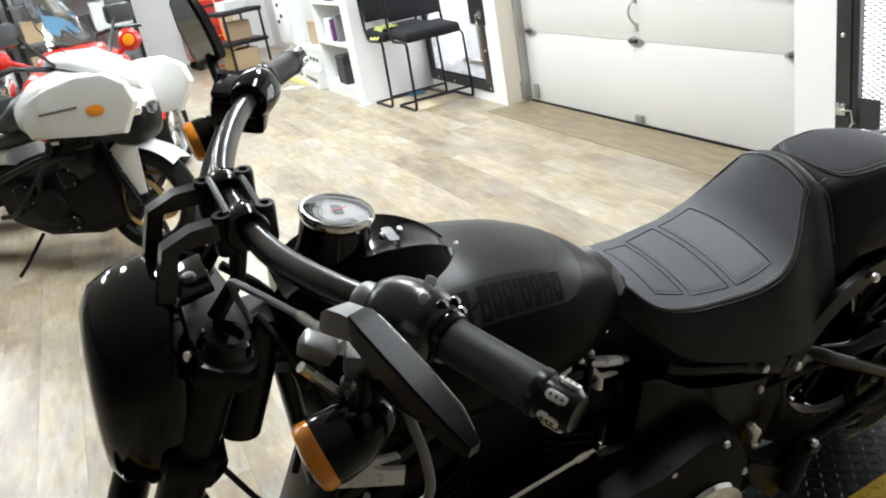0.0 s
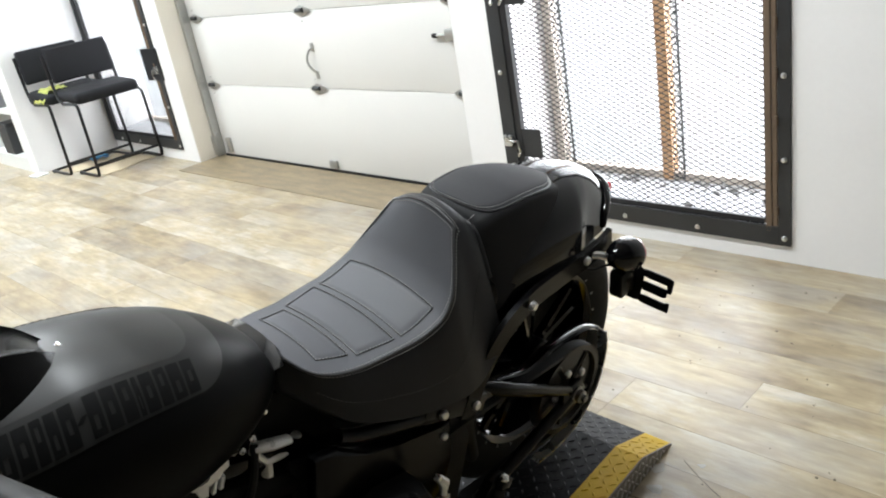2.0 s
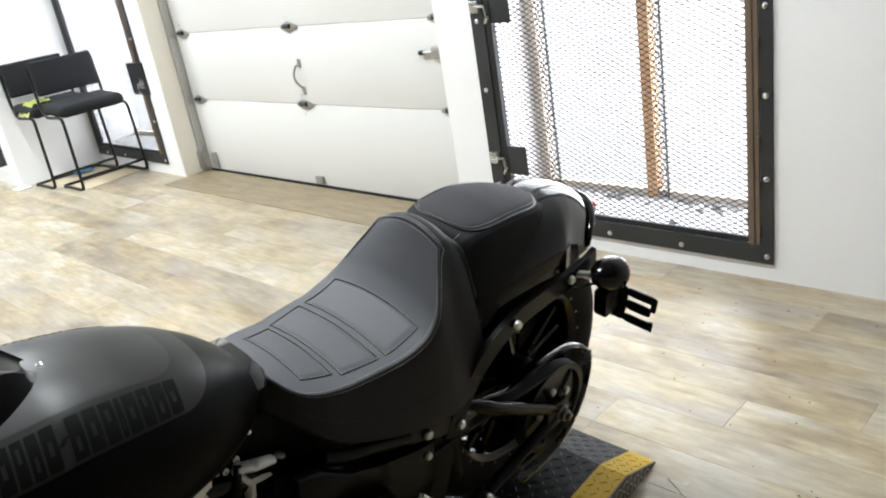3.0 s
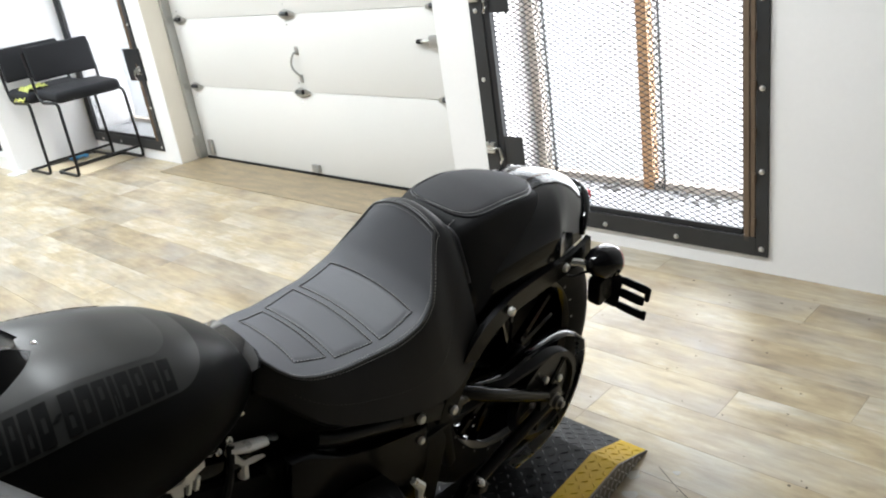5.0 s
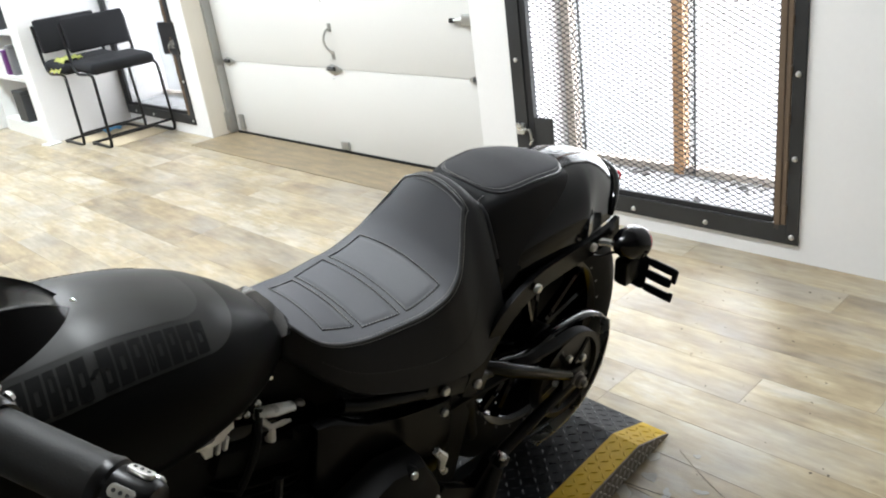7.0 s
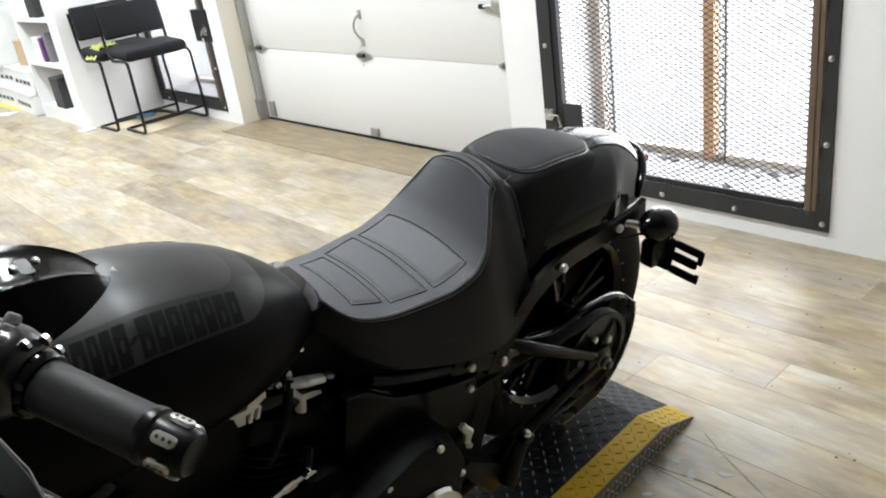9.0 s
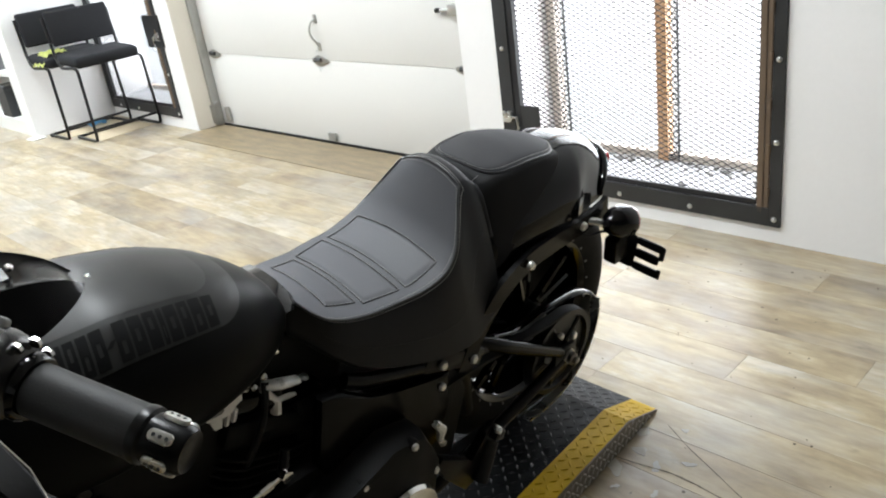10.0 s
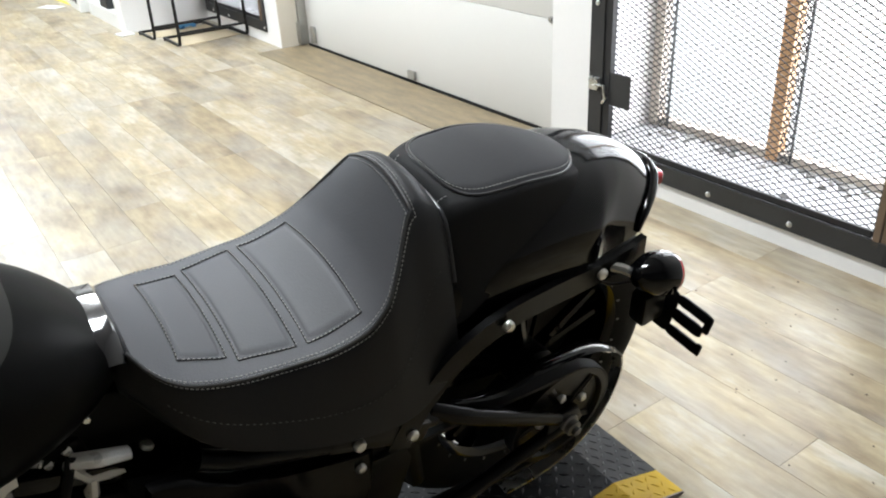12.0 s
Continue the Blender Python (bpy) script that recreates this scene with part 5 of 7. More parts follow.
stand = part("side_stand", tube([(0.18, -0.16, 0.24), (0.26, -0.30, 0.13), (0.30, -0.335, 0.035)], [0.014, 0.012, 0.010], 10), SATIN, bike, "black side stand")
part("exhaust_pipe", tube([(0.02, 0.08, 0.62), (-0.02, 0.15, 0.50), (0.10, 0.20, 0.30), (0.5, 0.22, 0.26), (1.1, 0.23, 0.33)], [0.026, 0.027, 0.028, 0.036, 0.044], 14, smooth=6), SATIN, bike, "black exhaust pipe")
part("down_tube", tube([(-0.07, 0, 0.88), (-0.06, 0, 0.60), (0.00, 0, 0.25)], 0.022, 10), SATIN, bike, "black frame down tube")
part("frame_spine", tube([(-0.09, 0, 0.93), (0.1, 0, 0.84), (0.45, 0, 0.74)], 0.03, 12), SATIN, bike, "black frame backbone")
part("air_cleaner", lathe([(0.085, 0), (0.09, 0.02), (0.085, 0.07), (0.06, 0.085)], toward((0.22, 0.13, 0.66), (0.22, 0.4, 0.66)), 28), SATIN, bike, "black air cleaner")

# ---------------------------------------------------------------- the motorcycle's front end
# fork legs with their hexagon caps, and the clamps that hold them
for sg in (-1, 1):
    leg = part("fork_leg", tube([(-0.160, sg * 0.105, 1.020), (-0.262, sg * 0.105, 0.812), (-0.425, sg * 0.105, 0.475)], 0.030, 20), SATIN, bike, "black upside-down fork leg")
    part("lower_leg", tube([(-0.420, sg * 0.105, 0.485), (-0.470, sg * 0.105, 0.375)], [0.022, 0.022], 16), SATIN, leg)
    cm = toward((-0.1575, sg * 0.105, 1.016), (-0.115, sg * 0.105, 1.104))
    cap = part("fork_cap", lathe([(0.033, 0), (0.034, 0.012), (0.031, 0.018), (0.031, 0.026), (0.027, 0.030), (0.020, 0.030), (0.019, 0.022), (0.004, 0.022)], cm, 6 if sg > 0 else 12), GLOSS, leg, "black faceted fork cap")
    part("cap_ring", lathe([(0.035, -0.012), (0.037, -0.008), (0.037, 0.004), (0.035, 0.008)], cm, 24), SATIN, leg)
# clamp bridges
def bridge(name, w, uo, label, thick=0.034, half=0.148):
    pts = [(-0.042 + uo, -half * 0.92), (-0.02 + uo, -half), (0.015 + uo, -half), (0.036 + uo, -half * 0.85), (0.04 + uo, -0.06), (0.05 + uo, 0.0), (0.04 + uo, 0.06), (0.036 + uo, half * 0.85), (0.015 + uo, half), (-0.02 + uo, half), (-0.042 + uo, half * 0.92), (-0.05 + uo, 0.0)]
    m = pose(-0.165, 0, w, 0, 26, 0)
    return part(name, slab(pts, thick, m, 0.008), SATIN, bike, label, angle=35)
bridge("upper_clamp", 0.985, 0.0, "black upper fork clamp")
bridge("lower_clamp", 0.825, -0.075, "black lower fork clamp")
part("steering_head", tube([(-0.085, 0, 0.985), (-0.16, 0, 0.80)], 0.035, 18), SATIN, bike, "black steering head")

# angular risers and the bar clamps
for sg in (-1, 1):
    v = sg * 0.05
    riser = part("handlebar_riser", loft([[Vector((u + a * cu, v + b, w + a * cw)) for a, b in ((-0.011, -0.010), (0.011, -0.010), (0.011, 0.010), (-0.011, 0.010))] for u, w, cu, cw in ((-0.205, 1.035, 1, 0), (-0.200, 1.075, 1, 0), (-0.178, 1.143, 0.8, -0.4), (-0.150, 1.150, 0.1, -1), (-0.104, 1.150, 0, -1))]), BAR_BLACK, bike, "dogleg black handlebar riser", angle=30)
    part("riser_foot", lathe([(0.018, 0), (0.018, 0.05), (0.014, 0.056)], toward((-0.225, v, 0.985), (-0.200, v, 1.055)), 16), SATIN, riser)
    part("riser_rear_leg", tube([(-0.100, v, 1.128), (-0.112, v, 1.075), (-0.150, v, 1.030)], [0.012, 0.010, 0.012], 8), SATIN, riser)
    part("bar_clamp", lathe([(0.025, -0.017), (0.028, -0.013), (0.028, 0.013), (0.025, 0.017)], toward((-0.088, v, 1.142), (-0.088, v + 0.1, 1.142)), 22), GLOSS, riser, "black bar clamp")
    for du in (-0.026, 0.026):
        part("clamp_boss", lathe([(0.011, -0.028), (0.0125, -0.024), (0.0125, 0.020), (0.011, 0.024), (0.006, 0.024), (0.005, 0.018)], toward((-0.088 + du, v, 1.142), (-0.076 + du, v, 1.30)), 14), SATIN, riser)
part("clamp_link", tube([(-0.105, -0.05, 1.163), (-0.105, 0.05, 1.163)], 0.005, 8), SATIN, bike, "black link bar")
part("clamp_link", tube([(-0.066, -0.05, 1.160), (-0.066, 0.05, 1.160)], 0.005, 8), SATIN, bike, "black link bar")
part("cross_plate", box((0.050, 0.084, 0.012), pose(-0.165, 0, 1.062, 0, -10, 0), 0.004), GLOSS, bike, "black plate between the risers")
bolt((-0.165, -0.01, 1.068), (-0.165, -0.01, 1.15), 0.010, bike, GREYMET, "riser_bolt")

# handlebar
BAR = [(0.130, 0.470, 1.134), (0.100, 0.440, 1.138), (0.030, 0.347, 1.140), (-0.020, 0.26, 1.146), (-0.062, 0.16, 1.146), (-0.084, 0.08, 1.142), (-0.088, 0.0, 1.142), (-0.084, -0.08, 1.142), (-0.070, -0.16, 1.146), (-0.038, -0.26, 1.157), (0.002, -0.33, 1.159), (0.036, -0.400, 1.1475), (0.066, -0.466, 1.1385)]
handlebar = part("handlebar", tube(BAR, [0.0125, 0.0127, 0.0140, 0.0158, 0.0162, 0.0155, 0.0150, 0.0155, 0.0162, 0.0158, 0.0140, 0.0127, 0.0125], 18, smooth=6), BAR_BLACK, bike, "satin black drag handlebar")
for side, a, b in (("left", (0.024, -0.374, 1.1515), (0.064, -0.462, 1.139)), ("right", (0.066, 0.402, 1.139), (0.126, 0.466, 1.135))):
    g = part("hand_grip", tube([a, b], 0.0218, 24), GRIP, handlebar, "dark grey rubber hand grip")
    d = (Vector(b) - Vector(a)).normalized()
    e = toward(Vector(b), Vector(b) + d)
    endcap = part("grip_end", lathe([(0.0225, -0.004), (0.0232, 0.0), (0.0225, 0.004), (0.0196, 0.006), (0.0190, 0.034), (0.0165, 0.038), (0.014, 0.036), (0.006, 0.035)], e, 24), SATIN, g, "black grip end with bright inlays")
    for i in range(6):
        ang = 2 * math.pi * i / 6
        part("inlay", slab(rounded(0.021, 0.0095, 0.0042, 3), 0.0045, e @ pose(0.0182 * math.cos(ang), 0.0182 * math.sin(ang), 0.021) @ pose(0, 0, 0, 0, 0, math.degrees(ang)) @ pose(0, 0, 0, 0, 90, 0), 0.001), ALLOY, endcap, "bright ribbed inlay")
        for k in (-1, 0, 1):
            part("inlay_dot", lathe([(0.0016, 0), (0.0016, 0.0006)], e @ pose(0.0226 * math.cos(ang), 0.0226 * math.sin(ang), 0.021 + 0.0055 * k) @ pose(0, 0, 0, 0, 0, math.degrees(ang)) @ pose(0, 0, 0, 0, 90, 0), 8), DARK_PLASTIC, endcap)
    part("collar", lathe([(0.026, -0.016), (0.028, -0.013), (0.028, -0.004), (0.025, 0.0)], toward(a, b), 24), GLOSS, g)
# left switch housing
lm = toward((-0.010, -0.322, 1.166), (0.022, -0.384, 1.1655))
hous = part("switch_housing", lathe([(0.018, -0.020), (0.027, -0.016), (0.034, -0.002), (0.0365, 0.018), (0.036, 0.036), (0.032, 0.050), (0.024, 0.056)], lm, 26), BAR_BLACK, handlebar, "satin black switch housing")
part("switch_button", lathe([(0.011, 0.0), (0.010, 0.004), (0.005, 0.005)], toward((-0.019, -0.362, 1.150), (-0.06, -0.372, 1.135)), 16), RUBBER, hous, "black horn button")
for k in range(3):
    part("rocker_switch", box((0.014, 0.012, 0.009), lm @ pose(0.020 - 0.012 * k, 0.030, 0.030 + 0.006 * k, 0, 0, 40), 0.003), GREYMET, hous)
for k in range(4):
    ang = -0.6 + 0.7 * k
    part("housing_screw", lathe([(0.005, 0), (0.005, 0.003), (0.002, 0.005)], lm @ pose(0.028 * math.cos(ang), 0.028 * math.sin(ang), 0.058) @ pose(0, 0, 0, 0, 90, 0), 8), CHROME, hous)
# clutch perch, lever and cable
perch = part("clutch_perch", box((0.040, 0.034, 0.030), pose(-0.052, -0.345, 1.142, 0, 10, -24), 0.008), GREYMET, handlebar, "grey cast clutch perch")
part("perch_clamp", lathe([(0.019, -0.010), (0.021, -0.007), (0.021, 0.007), (0.019, 0.010)], toward((-0.024, -0.292, 1.1595), (0.0, -0.34, 1.163)), 20), GREYMET, perch)
part("perch_ear", box((0.044, 0.012, 0.012), pose(-0.060, -0.352, 1.118, 0, 22, -20), 0.004), GREYMET, perch)
part("pivot_screw", lathe([(0.008, -0.018), (0.009, -0.016), (0.009, 0.016), (0.005, 0.018)], toward((-0.048, -0.36, 1.128), (-0.043, -0.362, 1.16)), 14), ALLOY, perch, "bright pivot screw")
part("clutch_lever", tube([(-0.050, -0.362, 1.128), (-0.040, -0.395, 1.124), (-0.020, -0.435, 1.120), (-0.004, -0.470, 1.117)], [0.010, 0.009, 0.008, 0.006], 10, smooth=5, squash=0.7), SATIN, perch, "black clutch lever")
part("perch_arm", box((0.034, 0.022, 0.020), pose(-0.092, -0.338, 1.168, 10, 35, -20), 0.004), GREYMET, perch, "bright cast perch arm")
part("pivot_rod", tube([(-0.112, -0.346, 1.160), (-0.080, -0.350, 1.112)], 0.0055, 8), ALLOY, perch)
part("lever_pivot", box((0.034, 0.022, 0.024), pose(-0.060, -0.350, 1.112, 0, 30, -10), 0.006), ALLOY, perch, "bright lever pivot")
adj = part("cable_adjuster", tube([(-0.064, -0.318, 1.140), (-0.084, -0.245, 1.137)], [0.008, 0.006], 10), ALLOY, perch, "bright cable adjuster")
part("clutch_cable", tube([(-0.084, -0.245, 1.137), (-0.115, -0.16, 1.128), (-0.125, -0.08, 1.09), (-0.11, -0.04, 1.00)], 0.0042, 8, smooth=5), CABLE, perch, "grey cable sheath")
hose = part("control_cable", tube([(-0.036, -0.385, 1.122), (-0.034, -0.402, 1.095), (-0.027, -0.405, 1.05), (-0.026, -0.400, 0.995), (-0.045, -0.37, 0.93), (-0.06, -0.27, 0.84), (-0.03, -0.16, 0.74)], 0.0052, 10, smooth=6), CABLE, bike, "grey control cable")
part("cable_sleeve", tube([(-0.028, -0.400, 0.985), (-0.045, -0.37, 0.93)], 0.008, 8), WHITE_PLASTIC, hose)
# left indicator under the perch
for sg, c, t_ in ((-1, (-0.090, -0.372, 1.083), (-0.140, -0.374, 1.072)), (1, (-0.042, 0.402, 1.068), (-0.099, 0.402, 1.060))):
    m = toward(c, t_)
    ind = part("front_indicator", lathe([(0.006, -0.052), (0.016, -0.045), (0.026, -0.027), (0.033, -0.006), (0.035, 0.018), (0.034, 0.024)], m, 26), GLOSS, handlebar, "black bullet indicator with an amber lens")
    part("amber_lens", lathe([(0.034, 0.024), (0.0345, 0.034), (0.031, 0.040), (0.018, 0.043), (0.006, 0.044)], m, 26), AMBER, ind, "bright amber lens")
    part("indicator_stem", tube([Vector(c) + Vector((0.018, 0, 0.02)), (c[0] + 0.03, c[1] + 0.006, c[2] + 0.055)], 0.007, 10), SATIN, ind)
# left mirror, turned down over the grip
def mirror_body(a, b, tall, deep, flip, name_label):
    a, b = Vector(a), Vector(b)
    d = (b - a).normalized()
    side = d.cross(Vector((0, 0, 1))).normalized()
    up = side.cross(d)
    rings = []
    for t, k in ((0, 0.80), (0.04, 0.94), (0.15, 1.0), (0.55, 1.02), (0.85, 0.80), (0.97, 0.5), (1.0, 0.38)):
        c = a.lerp(b, t)
        rings.append([c + side * x * deep * k + up * y * tall * k for x, y in ((-0.5, -0.42), (-0.42, -0.5), (0.42, -0.5), (0.5, -0.42), (0.5, 0.42), (0.42, 0.5), (-0.42, 0.5), (-0.5, 0.42))])
    ob = part("rear_mirror", loft(rings), SATIN, handlebar, name_label, angle=30)
    glass_ = []
    for t, k in ((0.08, 0.80), (0.2, 0.88), (0.5, 0.90), (0.8, 0.74), (0.93, 0.48)):
        c = a.lerp(b, t) + side * flip * deep * 0.505 * (1.0 if k > 0.79 else k / 0.79)
        glass_.append([c + up * tall * k * 0.46, c - up * tall * k * 0.46, c - up * tall * k * 0.46 + side * flip * 0.001, c + up * tall * k * 0.46 + side * flip * 0.001])
    part("mirror_glass", loft(glass_), MIRROR, ob, "silvered mirror glass", smooth=False)
    return ob
ml = mirror_body((-0.060, -0.366, 1.204), (-0.026, -0.512, 1.164), 0.034, 0.026, -1, "black wedge-shaped rear-view mirror")
# black housing's end in light grey, which paints the reflection on it
part("mirror_shoulder", loft([[Vector((u + a * k, v, w + b * k)) for a, b in ((-0.018, -0.012), (0.006, -0.020), (0.020, 0.004), (0.014, 0.016), (-0.010, 0.016))] for u, v, w, k in ((-0.078, -0.343, 1.198, 0.6), (-0.072, -0.350, 1.201, 0.85), (-0.064, -0.366, 1.203, 0.85), (-0.058, -0.378, 1.202, 0.7))]), GREYMET, ml, "faceted end of the mirror, its reflected light painted as grey", angle=25)
part("mirror_stem", tube([(-0.050, -0.375, 1.175), (-0.052, -0.358, 1.150)], 0.009, 10), GREYMET, ml, "grey mirror stem")
# right controls
mr = mirror_body((0.004, 0.515, 1.150), (-0.022, 0.56, 1.275), 0.075, 0.018, -1, "black rear-view mirror with bare glass")
part("mirror_stem", tube([(0.012, 0.420, 1.095), (0.0, 0.470, 1.125), (0.0, 0.510, 1.165)], 0.0095, 10), SATIN, mr)
mc = part("brake_master_cylinder", box((0.090, 0.078, 0.058), pose(0.010, 0.378, 1.112, 4, 12, -22), 0.012), GLOSS, handlebar, "gloss black brake master cylinder")
part("reservoir_lid", box((0.084, 0.072, 0.012), pose(0.016, 0.379, 1.146, 4, 12, -22), 0.004), GLOSS, mc)
part("sight_glass", lathe([(0.010, 0), (0.010, 0.003), (0.006, 0.004)], toward((-0.020, 0.338, 1.108), (-0.04, 0.25, 1.09)), 16), DARK_PLASTIC, mc)
rm = toward((0.018, 0.330, 1.140), (0.066, 0.402, 1.139))
rh = part("switch_housing", lathe([(0.018, -0.010), (0.030, -0.004), (0.036, 0.014), (0.036, 0.048), (0.032, 0.064), (0.024, 0.070)], rm, 26), GLOSS, handlebar, "gloss black switch housing")
for k in range(3):
    part("switch_key", box((0.018, 0.016, 0.010), rm @ pose(0.026, -0.018 + 0.016 * k, 0.022 + 0.012 * k, 0, 70, 0), 0.004), GLOSS, rh)
part("brake_lever", tube([(-0.005, 0.40, 1.125), (0.010, 0.44, 1.120), (0.070, 0.53, 1.10)], [0.010, 0.009, 0.007], 10, smooth=5), ALLOY, handlebar, "bright brake lever")
part("brake_hose", tube([(-0.035, 0.35, 1.10), (-0.09, 0.28, 1.05), (-0.14, 0.15, 0.98), (-0.16, 0.06, 0.88), (-0.22, 0.07, 0.70)], 0.006, 8, smooth=6), RUBBER, bike, "black brake hose")

# headlamp shell
shell = []
for u, hv, hw_ in ((-0.190, 0.105, 0.125), (-0.200, 0.120, 0.138), (-0.225, 0.127, 0.148), (-0.260, 0.122, 0.143), (-0.290, 0.110, 0.130), (-0.306, 0.086, 0.104), (-0.311, 0.05, 0.06)):
    ring = []
    for a in np.linspace(0, 2 * math.pi, 40, endpoint=False):
        c, s = math.cos(a), math.sin(a)
        w = hw_ * math.copysign(abs(s) ** 0.88, s)
        ring.append(Vector((u - 0.008 + 0.14 * w, hv * math.copysign(abs(c) ** 0.85, c), 0.948 + w)))
    shell.append(ring)
lamp = part("headlamp_shell", loft(shell), GLOSS, bike, "gloss black headlamp shell", angle=50)
for z in (1.005, 1.035):
    bolt((-0.196, -0.112, z), (-0.20, -0.3, z), 0.007, lamp, CHROME)
bolt((-0.235, -0.118, 0.88), (-0.235, -0.3, 0.90), 0.009, lamp, CHROME)
# wires and hoses about the steering head
for pts, r in (([(-0.10, -0.03, 1.00), (-0.07, -0.06, 0.93), (-0.06, -0.05, 0.84), (-0.10, -0.03, 0.70)], 0.006), ([(-0.12, 0.03, 1.05), (-0.075, 0.02, 1.00), (-0.05, 0.04, 0.92), (-0.07, 0.03, 0.80)], 0.007), ([(-0.20, -0.06, 0.80), (-0.15, -0.04, 0.66), (-0.08, 0.0, 0.56), (0.0, 0.05, 0.50)], 0.0045), ([(-0.24, -0.05, 0.78), (-0.20, -0.03, 0.62), (-0.10, 0.02, 0.48), (0.02, 0.06, 0.42)], 0.0045), ([(-0.02, -0.07, 0.97), (-0.05, -0.10, 0.93), (-0.03, -0.11, 0.86), (0.01, -0.08, 0.82)], 0.008)):
    part("wiring", tube(pts, r, 8, smooth=6), RUBBER, bike, "black wiring and hoses")
part("ignition_coil", box((0.07, 0.05, 0.05), pose(-0.035, -0.05, 0.90, 10, 20, 15), 0.010), SATIN, bike, "black coil housing")
bolt((-0.055, -0.082, 0.925), (-0.08, -0.2, 0.96), 0.008, bike, CHROME, "coil_bolt")
sc = part("horn_cover", slab([(-0.045, -0.014), (0.045, -0.022), (0.05, 0.004), (0.02, 0.002), (-0.01, 0.014), (0.045, 0.018), (0.04, 0.026), (-0.045, 0.016)], 0.012, Matrix.Translation((-0.018, -0.150, 0.772)) @ pose(0, 0, 0, 70, 0, -20), 0.003), BRIGHT, bike, "bright cast horn bracket")
part("radiator", box((0.035, 0.17, 0.30), pose(-0.10, 0, 0.55, 0, 24, 0), 0.010), SATIN, bike, "black oil cooler")
part("front_mudguard", loft([[Vector((-0.47 + (0.335 + o) * math.cos(b), (0.075 + o) * math.sin(a), 0.36 + (0.335 + o) * math.sin(b) * (1 - 0.12 * abs(math.sin(a))))) for o in (0.0,) for a in np.linspace(-1.5, 1.5, 13)] + [Vector((-0.47 + 0.331 * math.cos(b), 0.071 * math.sin(a), 0.36 + 0.331 * math.sin(b) * (1 - 0.12 * abs(math.sin(a))))) for a in np.linspace(1.5, -1.5, 13)] for b in np.linspace(0.55, 2.5, 22)]), GLOSS, bike, "gloss black front mudguard", angle=50)


# ---------------------------------------------------------------- counter stools by the side window
def stool():
    """At its front feet's middle; x across, y to the back."""
    top = thing("counter_stool", Matrix(), "black padded counter stool on a cantilever steel frame", "stool", "stools by the window")
    hw = 0.255
    for sg in (-1, 1):
        leg = part("frame_side", tube([(sg * hw, 0.36, 0.012), (sg * hw, 0.06, 0.012), (sg * hw, 0.01, 0.022), (sg * hw, 0.0, 0.06), (sg * hw * 0.97, 0.004, 0.50), (sg * hw * 0.965, 0.012, 0.535), (sg * hw * 0.96, 0.05, 0.548), (sg * hw * 0.95, 0.28, 0.540), (sg * hw * 0.95, 0.33, 0.565), (sg * hw * 0.95, 0.36, 0.64), (sg * hw * 0.95, 0.385, 0.90)], 0.0115, 10), FRAME_BLACK, top, "bent black steel tube")
        part("glide", box((0.03, 0.02, 0.01), pose(sg * hw, 0.33, 0.005), 0.003), RUBBER, leg)
    for y, z in ((0.02, 0.095), (0.355, 0.014)):
        part("cross_bar", tube([(-hw, y, z), (hw, y, z)], 0.010, 8), FRAME_BLACK, top)
    part("seat", box((0.485, 0.38, 0.084), pose(0, 0.19, 0.590, 3, 0, 0), 0.036, 4), FABRIC, top, "black fabric seat pad")
    part("backrest", box((0.47, 0.045, 0.25), pose(0, 0.355, 0.815, -7, 0, 0), 0.018, 4), FABRIC, top, "black fabric backrest")
    for sg in (-1, 1):
        bolt((sg * 0.22, 0.395, 0.83), (sg * 0.22, 0.6, 0.84), 0.007, top, BOLT)
    return top


first = stool()
first.matrix_basis = pose(2.358, 5.62, 0, 0, 0, 0)
second = copy_thing(first, pose(2.29, 5.985, 0, 0, 0, 1.5))
tagged(second, "black padded counter stool with a lime cloth on its seat")
cloth = bmesh.new()
cg = [[cloth.verts.new((2.02 + 0.21 * i / 9, 6.02 + 0.20 * j / 9, 0.648 + 0.020 * math.sin(1.9 * i + 0.8 * j) * math.sin(0.7 * j) - (0.09 * max(0, 3 - i) / 3 if i < 3 else 0))) for j in range(10)] for i in range(10)]
for a, b in zip(cg, cg[1:]):
    for j in range(9):
        cloth.faces.new((a[j], a[j + 1], b[j + 1], b[j]))
geo = bmesh.ops.solidify(cloth, geom=cloth.faces[:], thickness=0.006)
tagged(part("cleaning_cloth", cloth, LIME, angle=80), "crumpled lime green cloth lying on a stool", "cloth")
rag = bmesh.new()
cg = [[rag.verts.new((2.30 + 0.13 * i / 6, 6.20 + 0.10 * j / 6, 0.006 + 0.03 * abs(math.sin(1.3 * i + 1.7 * j)))) for j in range(7)] for i in range(7)]
for a, b in zip(cg, cg[1:]):
    for j in range(6):
        rag.faces.new((a[j], a[j + 1], b[j + 1], b[j]))
bmesh.ops.solidify(rag, geom=rag.faces[:], thickness=0.005)
tagged(part("blue_rag", rag, BLUE_CLOTH, angle=80), "crumpled blue rag on the floor under the stools", "cloth")
for i, (x, y, sx, sy, rz) in enumerate(((2.36, 5.86, 0.44, 0.36, 6), (2.33, 6.18, 0.50, 0.22, -3))):
    tagged(part("cardboard_sheet", box((sx, sy, 0.004), pose(x, y, 0.0024 + 0.0, 0, 0, rz), 0.001), CARD_PALE, smooth=False), "flat tan cardboard sheet under the stools", "cardboard", "cardboard sheets")
tagged(part("floor_plate", box((0.11, 0.12, 0.012), pose(1.93, 6.40, 0.006, 0, 0, 8), 0.003), WHITE_PLASTIC, smooth=False), "small white plate on the floor at the wall corner", "plate")
